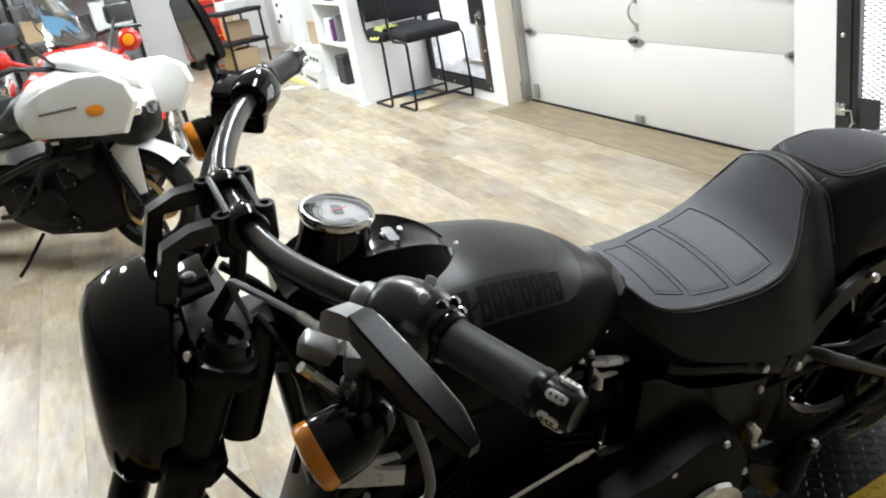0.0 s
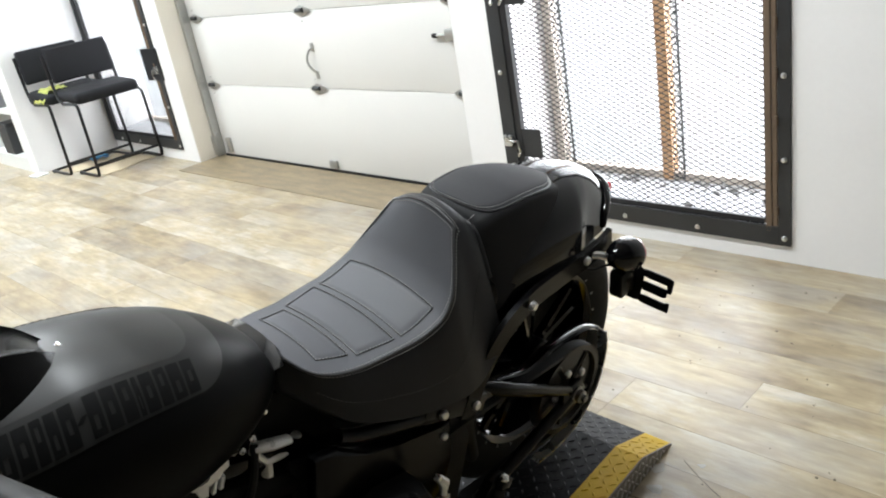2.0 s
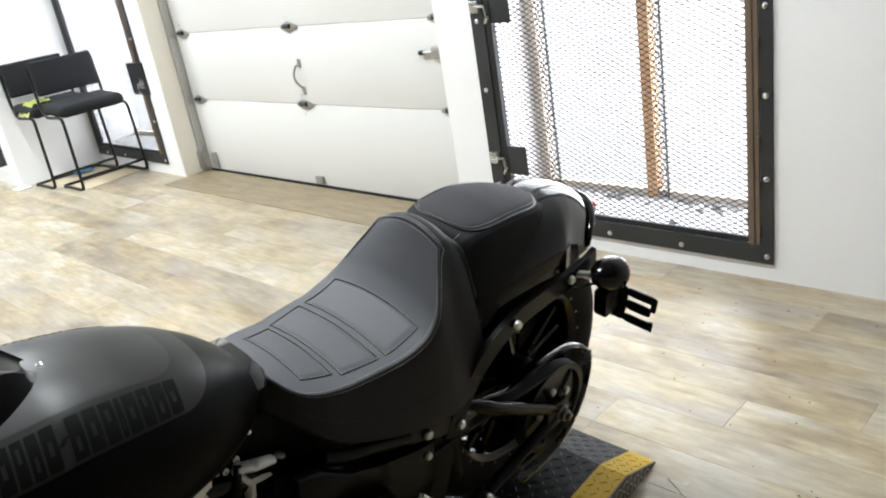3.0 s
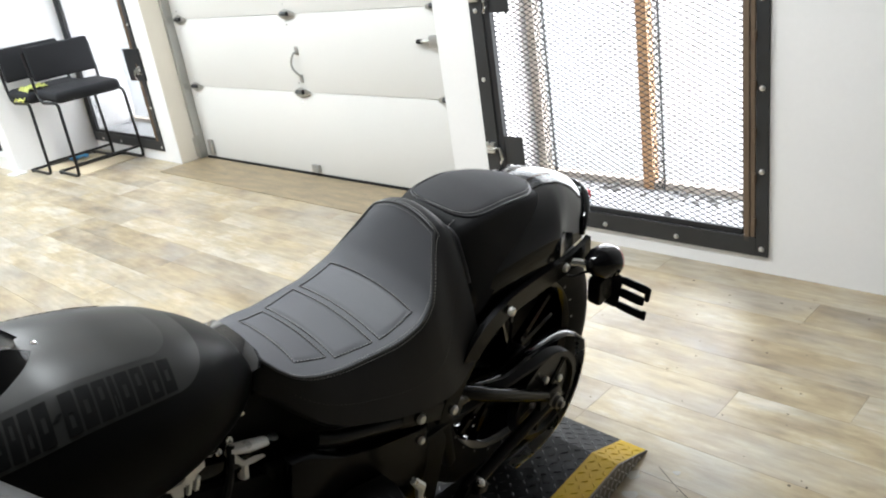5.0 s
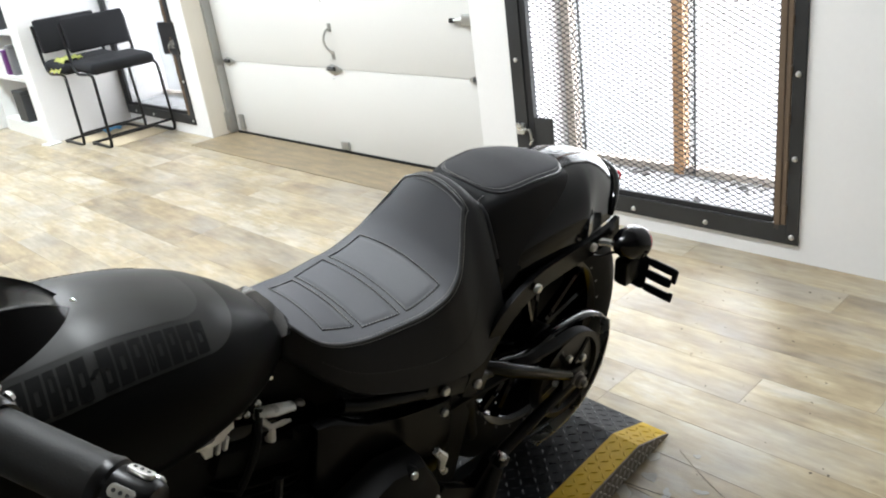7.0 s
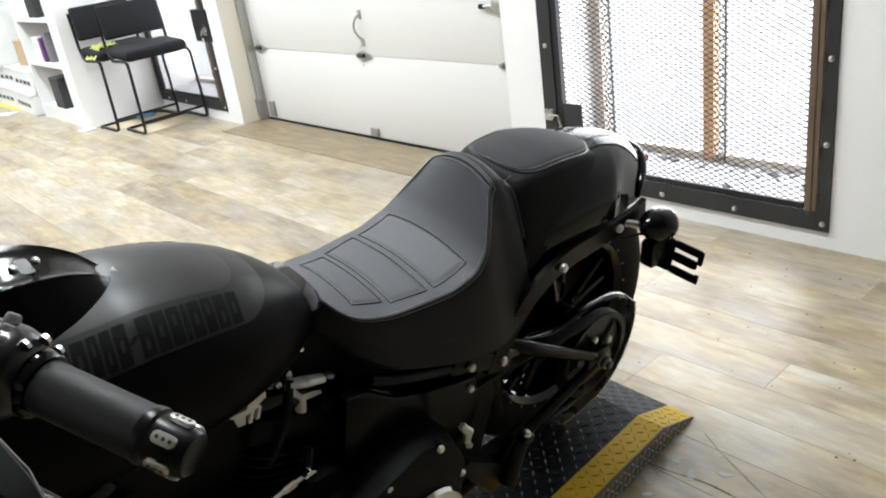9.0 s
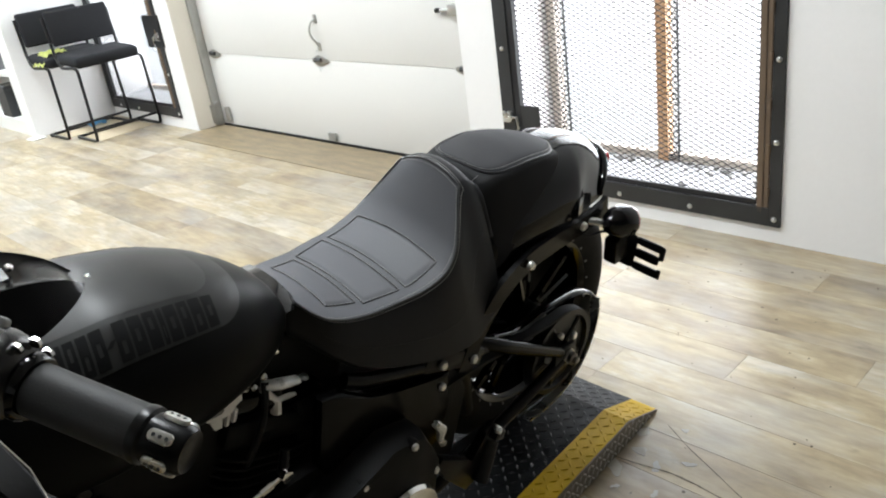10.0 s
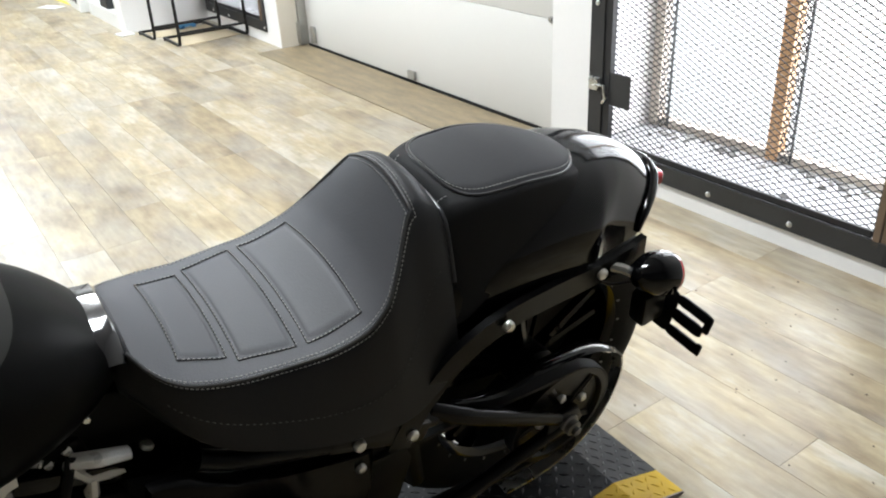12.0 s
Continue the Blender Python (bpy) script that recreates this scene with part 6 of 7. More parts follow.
tagged(part("threshold_strip", box((0.365, 2.655, 0.004), pose(2.6175, 3.715, 0.0022), 0.001), WORN, smooth=False), "worn brown boards along the overhead door", "threshold", kind="structure")


# ---------------------------------------------------------------- open shelves and the stock beside them
def shelf_unit():
    top = thing("shelf_unit", pose(1.95, 0, 0), "white open shelf unit, half full", "shelf")
    y0, y1, dp = 6.62, 7.52, 0.40
    for y in (y0, y1):
        part("upright", block(0, dp, y - 0.018, y + 0.018, 0.0, 2.2, 0.003), WHITE_PLASTIC, top, smooth=False)
    part("back_panel", block(dp - 0.012, dp, y0 + 0.018, y1 - 0.018, 0.0, 2.2), WHITE_PLASTIC, top, smooth=False)
    for z in (0.10, 0.49, 0.86, 1.22, 1.6):
        part("shelf", block(0.004, dp - 0.012, y0 + 0.018, y1 - 0.018, z - 0.018, z + 0.018, 0.003), WHITE_PLASTIC, top, smooth=False)
    part("plinth", block(0.006, 0.02, y0 + 0.018, y1 - 0.018, 0.0, 0.082), WHITE_PLASTIC, top, smooth=False)
    return top


shelf_unit()


def carton(name, x, y, z, sx, sy, sz, rz, material, label, cat="box"):
    """A box with a lid line and taped seam."""
    top = thing(name, pose(x, y, z, 0, 0, rz), label, cat)
    part("body", box((sx, sy, sz * 0.86), pose(0, 0, sz * 0.43), 0.006), material, top, smooth=False)
    part("lid", box((sx * 1.02, sy * 1.02, sz * 0.14), pose(0, 0, sz * 0.93), 0.006), material, top, smooth=False)
    return top


carton("tool_case", 2.07, 7.02, 0.119, 0.22, 0.22, 0.26, 0, DARK_PLASTIC, "dark grey plastic tool case on the bottom shelf", "case")
carton("storage_box", 2.08, 7.24, 0.509, 0.2, 0.16, 0.2, 0, WHITE_PLASTIC, "white product box on the middle shelf")
carton("purple_box", 2.03, 7.08, 0.509, 0.12, 0.06, 0.2, 0, PURPLE, "small purple product box on the middle shelf")
carton("grey_canister", 2.04, 6.96, 0.509, 0.12, 0.07, 0.24, 0, GREY_PLASTIC, "grey canister on the middle shelf", "canister")
carton("coffee_machine", 2.07, 7.00, 0.879, 0.22, 0.2, 0.26, 0, DARK_PLASTIC, "black coffee machine on the upper shelf", "appliance")
kettle = thing("jug", pose(2.04, 7.26, 0.879), "white plastic jug with a dark handle on the upper shelf", "jug")
part("body", lathe([(0.05, 0), (0.058, 0.02), (0.055, 0.14), (0.045, 0.17), (0.02, 0.175)], Matrix(), 20), WHITE_PLASTIC, kettle)
part("handle", tube([(0.0, 0.05, 0.15), (0.0, 0.10, 0.13), (0.0, 0.10, 0.06), (0.0, 0.055, 0.04)], 0.008, 8, smooth=4), DARK_PLASTIC, kettle)
for i, (x, y, z, sx, sy, sz) in enumerate(((2.16, 7.95, 0, 0.5, 0.62, 0.20), (2.18, 7.92, 0.20, 0.46, 0.58, 0.20), (2.18, 8.65, 0, 0.5, 0.62, 0.20), (2.20, 8.62, 0.20, 0.46, 0.56, 0.2))):
    b = carton("bakery_crate", x, y, z, sx, sy, sz, 2 * i - 3, WHITE_PLASTIC, "white slotted storage crate, stacked", "crate")
    for k in range(4):
        part("slot", box((0.006, 0.07, 0.035), pose(-sx / 2 - 0.002, -0.2 + 0.13 * k, sz * 0.45), 0.002), DARK_PLASTIC, b, smooth=False)
cab = thing("white_cabinet", pose(2.10, 8.75, 0.40, 0, 0, 4), "white steel wall cabinet with dark knobs", "cabinet")
part("body", box((0.32, 0.44, 0.52), pose(0, 0, 0.26), 0.008), WHITE_PLASTIC, cab)
part("door", box((0.012, 0.41, 0.49), pose(-0.168, 0, 0.26), 0.004), WHITE_PLASTIC, cab)
for y, z in ((0.05, 0.42), (-0.02, 0.30), (0.10, 0.24)):
    part("knob", lathe([(0.022, 0), (0.022, 0.012), (0.016, 0.018)], pose(-0.174, y, z, 0, -90, 0), 14), DARK_PLASTIC, cab)
carton("brown_box", 2.22, 8.10, 0.40, 0.3, 0.28, 0.24, 10, CARD, "tan cardboard box on the crates")
tagged(part("floor_tape", box((0.05, 1.9, 0.0015), pose(1.90, 8.75, 0.001, 0, 0, 4)), YELLOW_TAPE, smooth=False), "yellow tape stuck to the floor", "tape")
tagged(part("paper_sheet", box((0.13, 0.24, 0.0015), pose(1.76, 8.22, 0.001, 0, 0, 30)), WHITE_PLASTIC, smooth=False), "white sheet of paper on the floor", "paper")


def cart():
    top = thing("utility_cart", pose(1.55, 9.55, 0, 0, 0, 12), "black wheeled utility cart with boxes on its shelves", "cart")
    for x in (-0.22, 0.22):
        for y in (-0.28, 0.28):
            part("post", tube([(x, y, 0.07), (x, y, 0.80)], 0.016, 8), FRAME_BLACK, top)
            c = part("caster", lathe([(0.034, -0.012), (0.038, -0.008), (0.038, 0.008), (0.034, 0.012)], pose(x, y, 0.038, 90, 0, 30), 16), GREY_PLASTIC, top)
            part("fork", box((0.02, 0.034, 0.04), pose(x, y, 0.06), 0.004), GALV, c)
    for z in (0.14, 0.46, 0.80):
        part("tray", box((0.50, 0.62, 0.045), pose(0, 0, z), 0.012), FRAME_BLACK, top)
    part("push_bar", tube([(-0.22, 0.28, 0.80), (-0.22, 0.36, 0.90), (0.22, 0.36, 0.90), (0.22, 0.28, 0.80)], 0.013, 8), FRAME_BLACK, top)
    return top


cart()
carton("brown_box", 1.52, 9.45, 0.165, 0.30, 0.34, 0.22, 15, CARD, "tan cardboard box on the cart's lower tray")
carton("brown_box", 1.58, 9.60, 0.485, 0.26, 0.30, 0.20, 0, CARD, "tan cardboard box on the cart's middle tray")
carton("yellow_case", 1.40, 9.42, 0.165, 0.08, 0.2, 0.26, 15, GOLD, "yellow case on the cart's lower tray", "case")
carton("white_box", 1.55, 9.55, 0.825, 0.26, 0.22, 0.10, 20, WHITE_PLASTIC, "flat white box on the cart's top tray")


def tool_chest(x, y, rz):
    top = thing("tool_chest", pose(x, y, 0, 0, 0, rz), "tall red steel tool chest with drawers", "tool chest")
    part("body", box((0.62, 0.45, 0.86), pose(0, 0, 0.56), 0.01), RED_BODY, top)
    for k in range(6):
        d = part("drawer", box((0.57, 0.012, 0.115), pose(0, -0.231, 0.21 + 0.135 * k), 0.004), RED_BODY, top)
        part("pull", box((0.5, 0.012, 0.012), pose(0, -0.242, 0.255 + 0.135 * k), 0.004), DARK_PLASTIC, d)
    for xx in (-0.25, 0.25):
        for yy in (-0.16, 0.16):
            part("wheel", lathe([(0.055, -0.018), (0.062, -0.012), (0.062, 0.012), (0.055, 0.018)], pose(xx, yy, 0.062, 90, 0, 0), 18), RUBBER, top)
    return top


tool_chest(1.52, 11.66, 6)
truck = thing("hand_truck", pose(1.52, 10.95, 0, -14, 0, 4), "orange tubular hand truck leaning upright", "hand truck")
for x in (-0.14, 0.14):
    part("rail", tube([(x, 0, 0.06), (x, 0, 1.05), (x * 0.6, 0.05, 1.16)], 0.016, 8), ORANGE_PAINT, truck)
for z in (0.2, 0.45, 0.7, 0.95):
    part("rung", tube([(-0.14, 0, z), (0.14, 0, z)], 0.012, 8), ORANGE_PAINT, truck)
part("toe_plate", box((0.34, 0.2, 0.008), pose(0, -0.10, 0.05), 0.002), ORANGE_PAINT, truck)
for i, (x, rz, c, h) in enumerate(((1.74, 5, TIMBER_PALE, 1.0), (1.84, 7, CARD, 0.9), (1.94, 9, TIMBER_PALE, 0.8))):
    tagged(part("board", box((0.10, 0.02, h), pose(x, 11.4, h / 2 + 0.01, -10, 0, rz), 0.002), c, smooth=False), "pale timber board leaning upright", "board", "leaning boards")


# far racks with mixed stock
def rack(x, y, rz, seed):
    random.seed(seed)
    top = thing("storage_rack", pose(x, y, 0, 0, 0, rz), "dark steel storage rack crowded with mixed stock", "rack")
    for px in (-0.75, 0.75):
        for py in (-0.22, 0.22):
            part("post", box((0.04, 0.04, 1.9), pose(px, py, 0.95), 0.003), FRAME_BLACK, top, smooth=False)
    for z in (0.25, 0.75, 1.25, 1.75):
        part("shelf", box((1.56, 0.46, 0.03), pose(0, 0, z), 0.003), GREY_PLASTIC, top, smooth=False)
    return top


stock = [CARD, WHITE_PLASTIC, DARK_PLASTIC, GREY_PLASTIC, RED_BODY, BLUE_CLOTH, CARD, DARK_PLASTIC, WHITE_PLASTIC]
for r, (x, y, rz) in enumerate(((-0.1, 12.1, 0), (-1.75, 12.1, 0), (-3.3, 12.1, 0))):
    rack(x, y, rz, r)
    for z in (0.268, 0.768, 1.268):
        px = -0.66
        while px < 0.6:
            sx, sz = random.uniform(0.14, 0.3), random.uniform(0.16, 0.38)
            mt = random.choice(stock)
            carton("stock_box", x + px + sx / 2, y + random.uniform(-0.05, 0.05), z, sx, random.uniform(0.2, 0.36), sz, random.uniform(-6, 6), mt, {CARD: "tan cardboard stock box on a rack", WHITE_PLASTIC: "white stock box on a rack", DARK_PLASTIC: "dark plastic stock box on a rack", GREY_PLASTIC: "grey plastic stock box on a rack", RED_BODY: "red stock box on a rack", BLUE_CLOTH: "blue stock box on a rack"}[mt])
            px += sx + random.uniform(0.02, 0.08)


# ---------------------------------------------------------------- white sport-touring motorcycle
def spoked(parent, x, z, r, wide, spokes, rim_mat):
    t = part("tyre", lathe([(r - 0.085, -wide * 0.42), (r - 0.05, -wide * 0.5), (r - 0.015, -wide * 0.32), (r, 0), (r - 0.015, wide * 0.32), (r - 0.05, wide * 0.5), (r - 0.085, wide * 0.42), (r - 0.085, -wide * 0.42)], pose(x, 0, z, 90, 0, 0), 40, caps=False), TYRE, parent)
    rim = part("rim", lathe([(r - 0.082, -wide * 0.42), (r - 0.10, -wide * 0.3), (r - 0.10, wide * 0.3), (r - 0.082, wide * 0.42), (r - 0.082, -wide * 0.42)], pose(x, 0, z, 90, 0, 0), 40, caps=False), rim_mat, parent)
    part("hub", lathe([(0.04, -0.05), (0.05, 0), (0.04, 0.05)], pose(x, 0, z, 90, 0, 0), 18), rim_mat, rim)
    for i in range(spokes):
        a = 2 * math.pi * i / spokes + 0.3
        part("spoke", tube([(x + 0.03 * math.cos(a), 0, z + 0.03 * math.sin(a)), (x + (r - 0.095) * math.cos(a), 0, z + (r - 0.095) * math.sin(a))], [0.02, 0.014], 8), rim_mat, rim)
    for s in (-1, 1):
        part("brake_disc", lathe([(0.115, -0.002), (0.14, -0.002), (0.14, 0.002), (0.115, 0.002), (0.115, -0.002)], pose(x, s * 0.062, z, 90, 0, 0), 32, caps=False), GOLD, rim)
    return t


def shell_(parent, name, rings, material, label="", angle=50):
    """A body through rings of (x, half width, low, high, roundness)."""
    out = []
    for x, hw, lo, hi in rings:
        ring = []
        for a in np.linspace(0, 2 * math.pi, 28, endpoint=False):
            c, s = math.cos(a), math.sin(a)
            ring.append(Vector((x, hw * math.copysign(abs(c) ** 0.7, c), (lo + hi) / 2 + (hi - lo) / 2 * math.copysign(abs(s) ** 0.8, s))))
        out.append(ring)
    return part(name, loft(out), material, parent, label, angle=angle)


wb = thing("white_motorcycle", pose(-0.088, 4.00, 0, 1.5, 0, 137.8), "white and black sport-touring motorcycle parked in the shop", "motorcycle")
spoked(wb, 0.0, 0.305, 0.300, 0.12, 6, DARK_PLASTIC)
spoked(wb, 1.46, 0.305, 0.300, 0.16, 6, DARK_PLASTIC)
shell_(wb, "side_fairing", [(-0.30, 0.05, 0.72, 0.84), (-0.22, 0.14, 0.66, 0.92), (-0.08, 0.21, 0.64, 0.98), (0.12, 0.25, 0.655, 1.00), (0.26, 0.24, 0.66, 0.97), (0.37, 0.20, 0.68, 0.90), (0.44, 0.12, 0.73, 0.83)], WHITE_FAIRING, "pearl white side fairing")
shell_(wb, "fairing_crest", [(-0.30, 0.04, 0.84, 0.90), (-0.20, 0.10, 0.88, 0.98), (0.0, 0.13, 0.96, 1.06), (0.16, 0.11, 1.0, 1.07), (0.26, 0.05, 0.98, 1.02)], WHITE_FAIRING)
hl = shell_(wb, "headlamp", [(-0.12, 0.15, 0.58, 0.84), (-0.20, 0.135, 0.57, 0.83), (-0.26, 0.11, 0.60, 0.81), (-0.30, 0.06, 0.66, 0.78)], SATIN, "dark headlamp surround")
for s in (-1, 1):
    part("lamp_reflector", box((0.05, 0.095, 0.105), pose(-0.245, s * 0.085, 0.725, 0, -12, s * -38), 0.016), CHROME, hl)
for s in (-1, 1):
    panel = slab([(0.425, 0.776), (0.375, 0.897), (0.235, 0.953), (0.017, 0.995), (-0.14, 0.995), (-0.25, 0.94), (-0.28, 0.85), (-0.175, 0.705), (-0.039, 0.728), (0.172, 0.717), (0.385, 0.715)], 0.05, Matrix(((1, 0, 0, -0.13), (0, 0, -1, 0.255 if s > 0 else -0.205), (0, 1, 0, -0.03), (0, 0, 0, 1))), 0.018)
    part("side_panel", panel, WHITE_FAIRING, wb, "pearl white angular side panel", angle=35)
    part("panel_slot", box((0.24, 0.008, 0.012), pose(0.04, s * 0.256, 0.815, 0, 5, 0), 0.003), GREY_PLASTIC, wb)
for s in (-1, 1):
    part("marker_lamp", lathe([(0.036, 0), (0.034, 0.012), (0.02, 0.018)], toward((-0.184, s * 0.250, 0.802), (-0.20, s * 0.4, 0.807)) @ Matrix.Diagonal((1.5, 0.8, 1, 1)), 18), AMBER, wb, "amber marker lamp")
ws = part("windshield", loft([[Vector((x, y, z)) for y, z in ((-w, z0), (-w * 0.6, z0 + 0.02), (0, z0 + 0.03), (w * 0.6, z0 + 0.02), (w, z0))] + [Vector((x + 0.006, y, z)) for y, z in ((w, z0 - 0.003), (w * 0.6, z0 + 0.017), (0, z0 + 0.027), (-w * 0.6, z0 + 0.017), (-w, z0 - 0.003))] for x, w, z0 in ((-0.12, 0.10, 0.97), (0.0, 0.14, 1.08), (0.10, 0.15, 1.20), (0.16, 0.12, 1.32), (0.18, 0.06, 1.36))]), CLEAR, wb, "clear windshield")
ws.visible_shadow = False
shell_(wb, "knee_panel", [(0.02, 0.19, 0.46, 0.68), (0.10, 0.215, 0.40, 0.70), (0.22, 0.20, 0.42, 0.70), (0.28, 0.17, 0.50, 0.68)], SATIN, "dark radiator side panel")
shell_(wb, "engine_block", [(0.12, 0.14, 0.20, 0.62), (0.30, 0.20, 0.15, 0.64), (0.62, 0.19, 0.15, 0.60), (0.86, 0.13, 0.22, 0.55)], WRINKLE, "black engine and lower panels")
part("clutch_cover", lathe([(0.10, 0), (0.105, 0.01), (0.09, 0.03), (0.03, 0.035)], toward((0.46, 0.19, 0.36), (0.46, 0.4, 0.36)), 26), WRINKLE, wb)
part("clutch_cover", lathe([(0.10, 0), (0.105, 0.01), (0.09, 0.03), (0.03, 0.035)], toward((0.46, -0.19, 0.36), (0.46, -0.4, 0.36)), 26), DARK_PLASTIC, wb)
for s in (-1, 1):
    # the visible engine side: covers, bolts, pipes and ribs
    for x, z, r in ((0.30, 0.50, 0.055), (0.62, 0.42, 0.07), (0.36, 0.26, 0.045)):
        c_ = part("engine_cover", lathe([(r, -0.03), (r, 0.010), (r * 0.85, 0.018), (r * 0.5, 0.020)], toward((x, s * 0.195, z), (x, s * 0.4, z)), 18), WRINKLE, wb, "black cast engine cover")
        for q in range(4):
            a = 1.57 * q + 0.6
            bolt((x + r * 0.9 * math.cos(a), s * 0.204, z + r * 0.9 * math.sin(a)), (x + r * 0.9 * math.cos(a), s * 0.4, z + r * 0.9 * math.sin(a)), 0.008, c_, GREYMET)
    part("coolant_hose", tube([(0.20, s * 0.20, 0.60), (0.34, s * 0.215, 0.60), (0.44, s * 0.215, 0.54), (0.50, s * 0.205, 0.44)], 0.016, 8, smooth=4), RUBBER, wb, "black coolant hose")
    part("frame_tube", tube([(0.30, s * 0.20, 0.70), (0.40, s * 0.215, 0.58), (0.70, s * 0.20, 0.34), (0.86, s * 0.16, 0.30)], 0.014, 8, smooth=4), SATIN, wb)
    part("badge", box((0.05, 0.006, 0.016), pose(0.16, s * 0.214, 0.655), 0.003), WHITE_PLASTIC, wb, "small white badge")
    part("fairing_crease", tube([(-0.10, s * 0.212, 0.82), (0.12, s * 0.252, 0.82), (0.30, s * 0.232, 0.81)], 0.004, 6, smooth=4), WHITE_FAIRING, wb)
for s in (-1, 1):
    part("frame_spar", tube([(0.10, s * 0.17, 0.66), (0.45, s * 0.20, 0.60), (0.80, s * 0.17, 0.50)], 0.02, 8), SATIN, wb)
    part("fork_leg", tube([(-0.0, s * 0.085, 0.305), (0.14, s * 0.085, 0.64)], [0.026, 0.022], 12), SATIN, wb)
part("front_mudguard", loft([[Vector((0.335 * math.cos(b), 0.075 * math.sin(a), 0.305 + 0.335 * math.sin(b) * (1 - 0.10 * abs(math.sin(a))))) for a in np.linspace(-1.5, 1.5, 11)] + [Vector((0.329 * math.cos(b), 0.070 * math.sin(a), 0.305 + 0.329 * math.sin(b) * (1 - 0.10 * abs(math.sin(a))))) for a in np.linspace(1.5, -1.5, 11)] for b in np.linspace(0.25, 2.45, 20)]), WHITE_FAIRING, wb, "white front mudguard")
for s in (-1, 1):
    part("mudguard_stay", slab([(-0.06, 0.0), (0.05, -0.02), (0.10, 0.20), (0.02, 0.28), (-0.08, 0.24)], 0.012, Matrix(((1, 0, 0, 0.01), (0, 0, -1, s * 0.078), (0, 1, 0, 0.36), (0, 0, 0, 1))), 0.003), WHITE_FAIRING, wb)
shell_(wb, "rider_seat", [(0.56, 0.10, 0.68, 0.76), (0.66, 0.14, 0.66, 0.77), (0.85, 0.16, 0.64, 0.76), (1.1, 0.15, 0.70, 0.82), (1.4, 0.10, 0.76, 0.86)], DARK_PLASTIC, "dark grey seat")
shell_(wb, "tail_fairing", [(0.72, 0.14, 0.56, 0.66), (1.0, 0.16, 0.58, 0.72), (1.35, 0.12, 0.68, 0.80), (1.6, 0.05, 0.76, 0.84)], WHITE_FAIRING)
shell_(wb, "tank_cover", [(0.28, 0.17, 0.72, 0.92), (0.42, 0.18, 0.70, 0.90), (0.60, 0.12, 0.68, 0.80)], DARK_PLASTIC)
part("handlebar", tube([(0.26, -0.36, 1.02), (0.20, -0.28, 1.04), (0.14, -0.1, 1.00), (0.14, 0.1, 1.00), (0.20, 0.28, 1.04), (0.26, 0.36, 1.02)], 0.014, 8), FRAME_BLACK, wb)
part("side_stand", tube([(0.62, 0.16, 0.20), (0.68, 0.28, 0.06), (0.72, 0.31, 0.012)], 0.010, 8), SATIN, wb)
for s in (-1, 1):
    mrr = part("mirror", box((0.05, 0.17, 0.10), pose(0.06, s * 0.40, 1.20, 0, 0, s * 12), 0.02), DARK_PLASTIC, wb)
    part("mirror_arm", tube([(0.02, s * 0.20, 1.02), (0.05, s * 0.34, 1.18)], 0.009, 8), DARK_PLASTIC, mrr)

# the fairing sits well behind the front axle
for ob in list(wb.children):
    if ob.name.split(".")[0] in ("side_fairing", "fairing_crest", "headlamp", "marker_lamp", "windshield", "knee_panel", "tank_cover", "mirror", "fairing_crease", "badge", "handlebar", "side_panel", "panel_slot"):
        ob.matrix_basis = pose(0.13, 0, 0.03) @ ob.matrix_basis

# ---------------------------------------------------------------- red three-wheeled roadster behind it
rb = thing("red_roadster", pose(-0.35, 6.32, 0, 0, 0, 66), "red three-wheeled roadster with a clear windshield parked behind", "motorcycle")
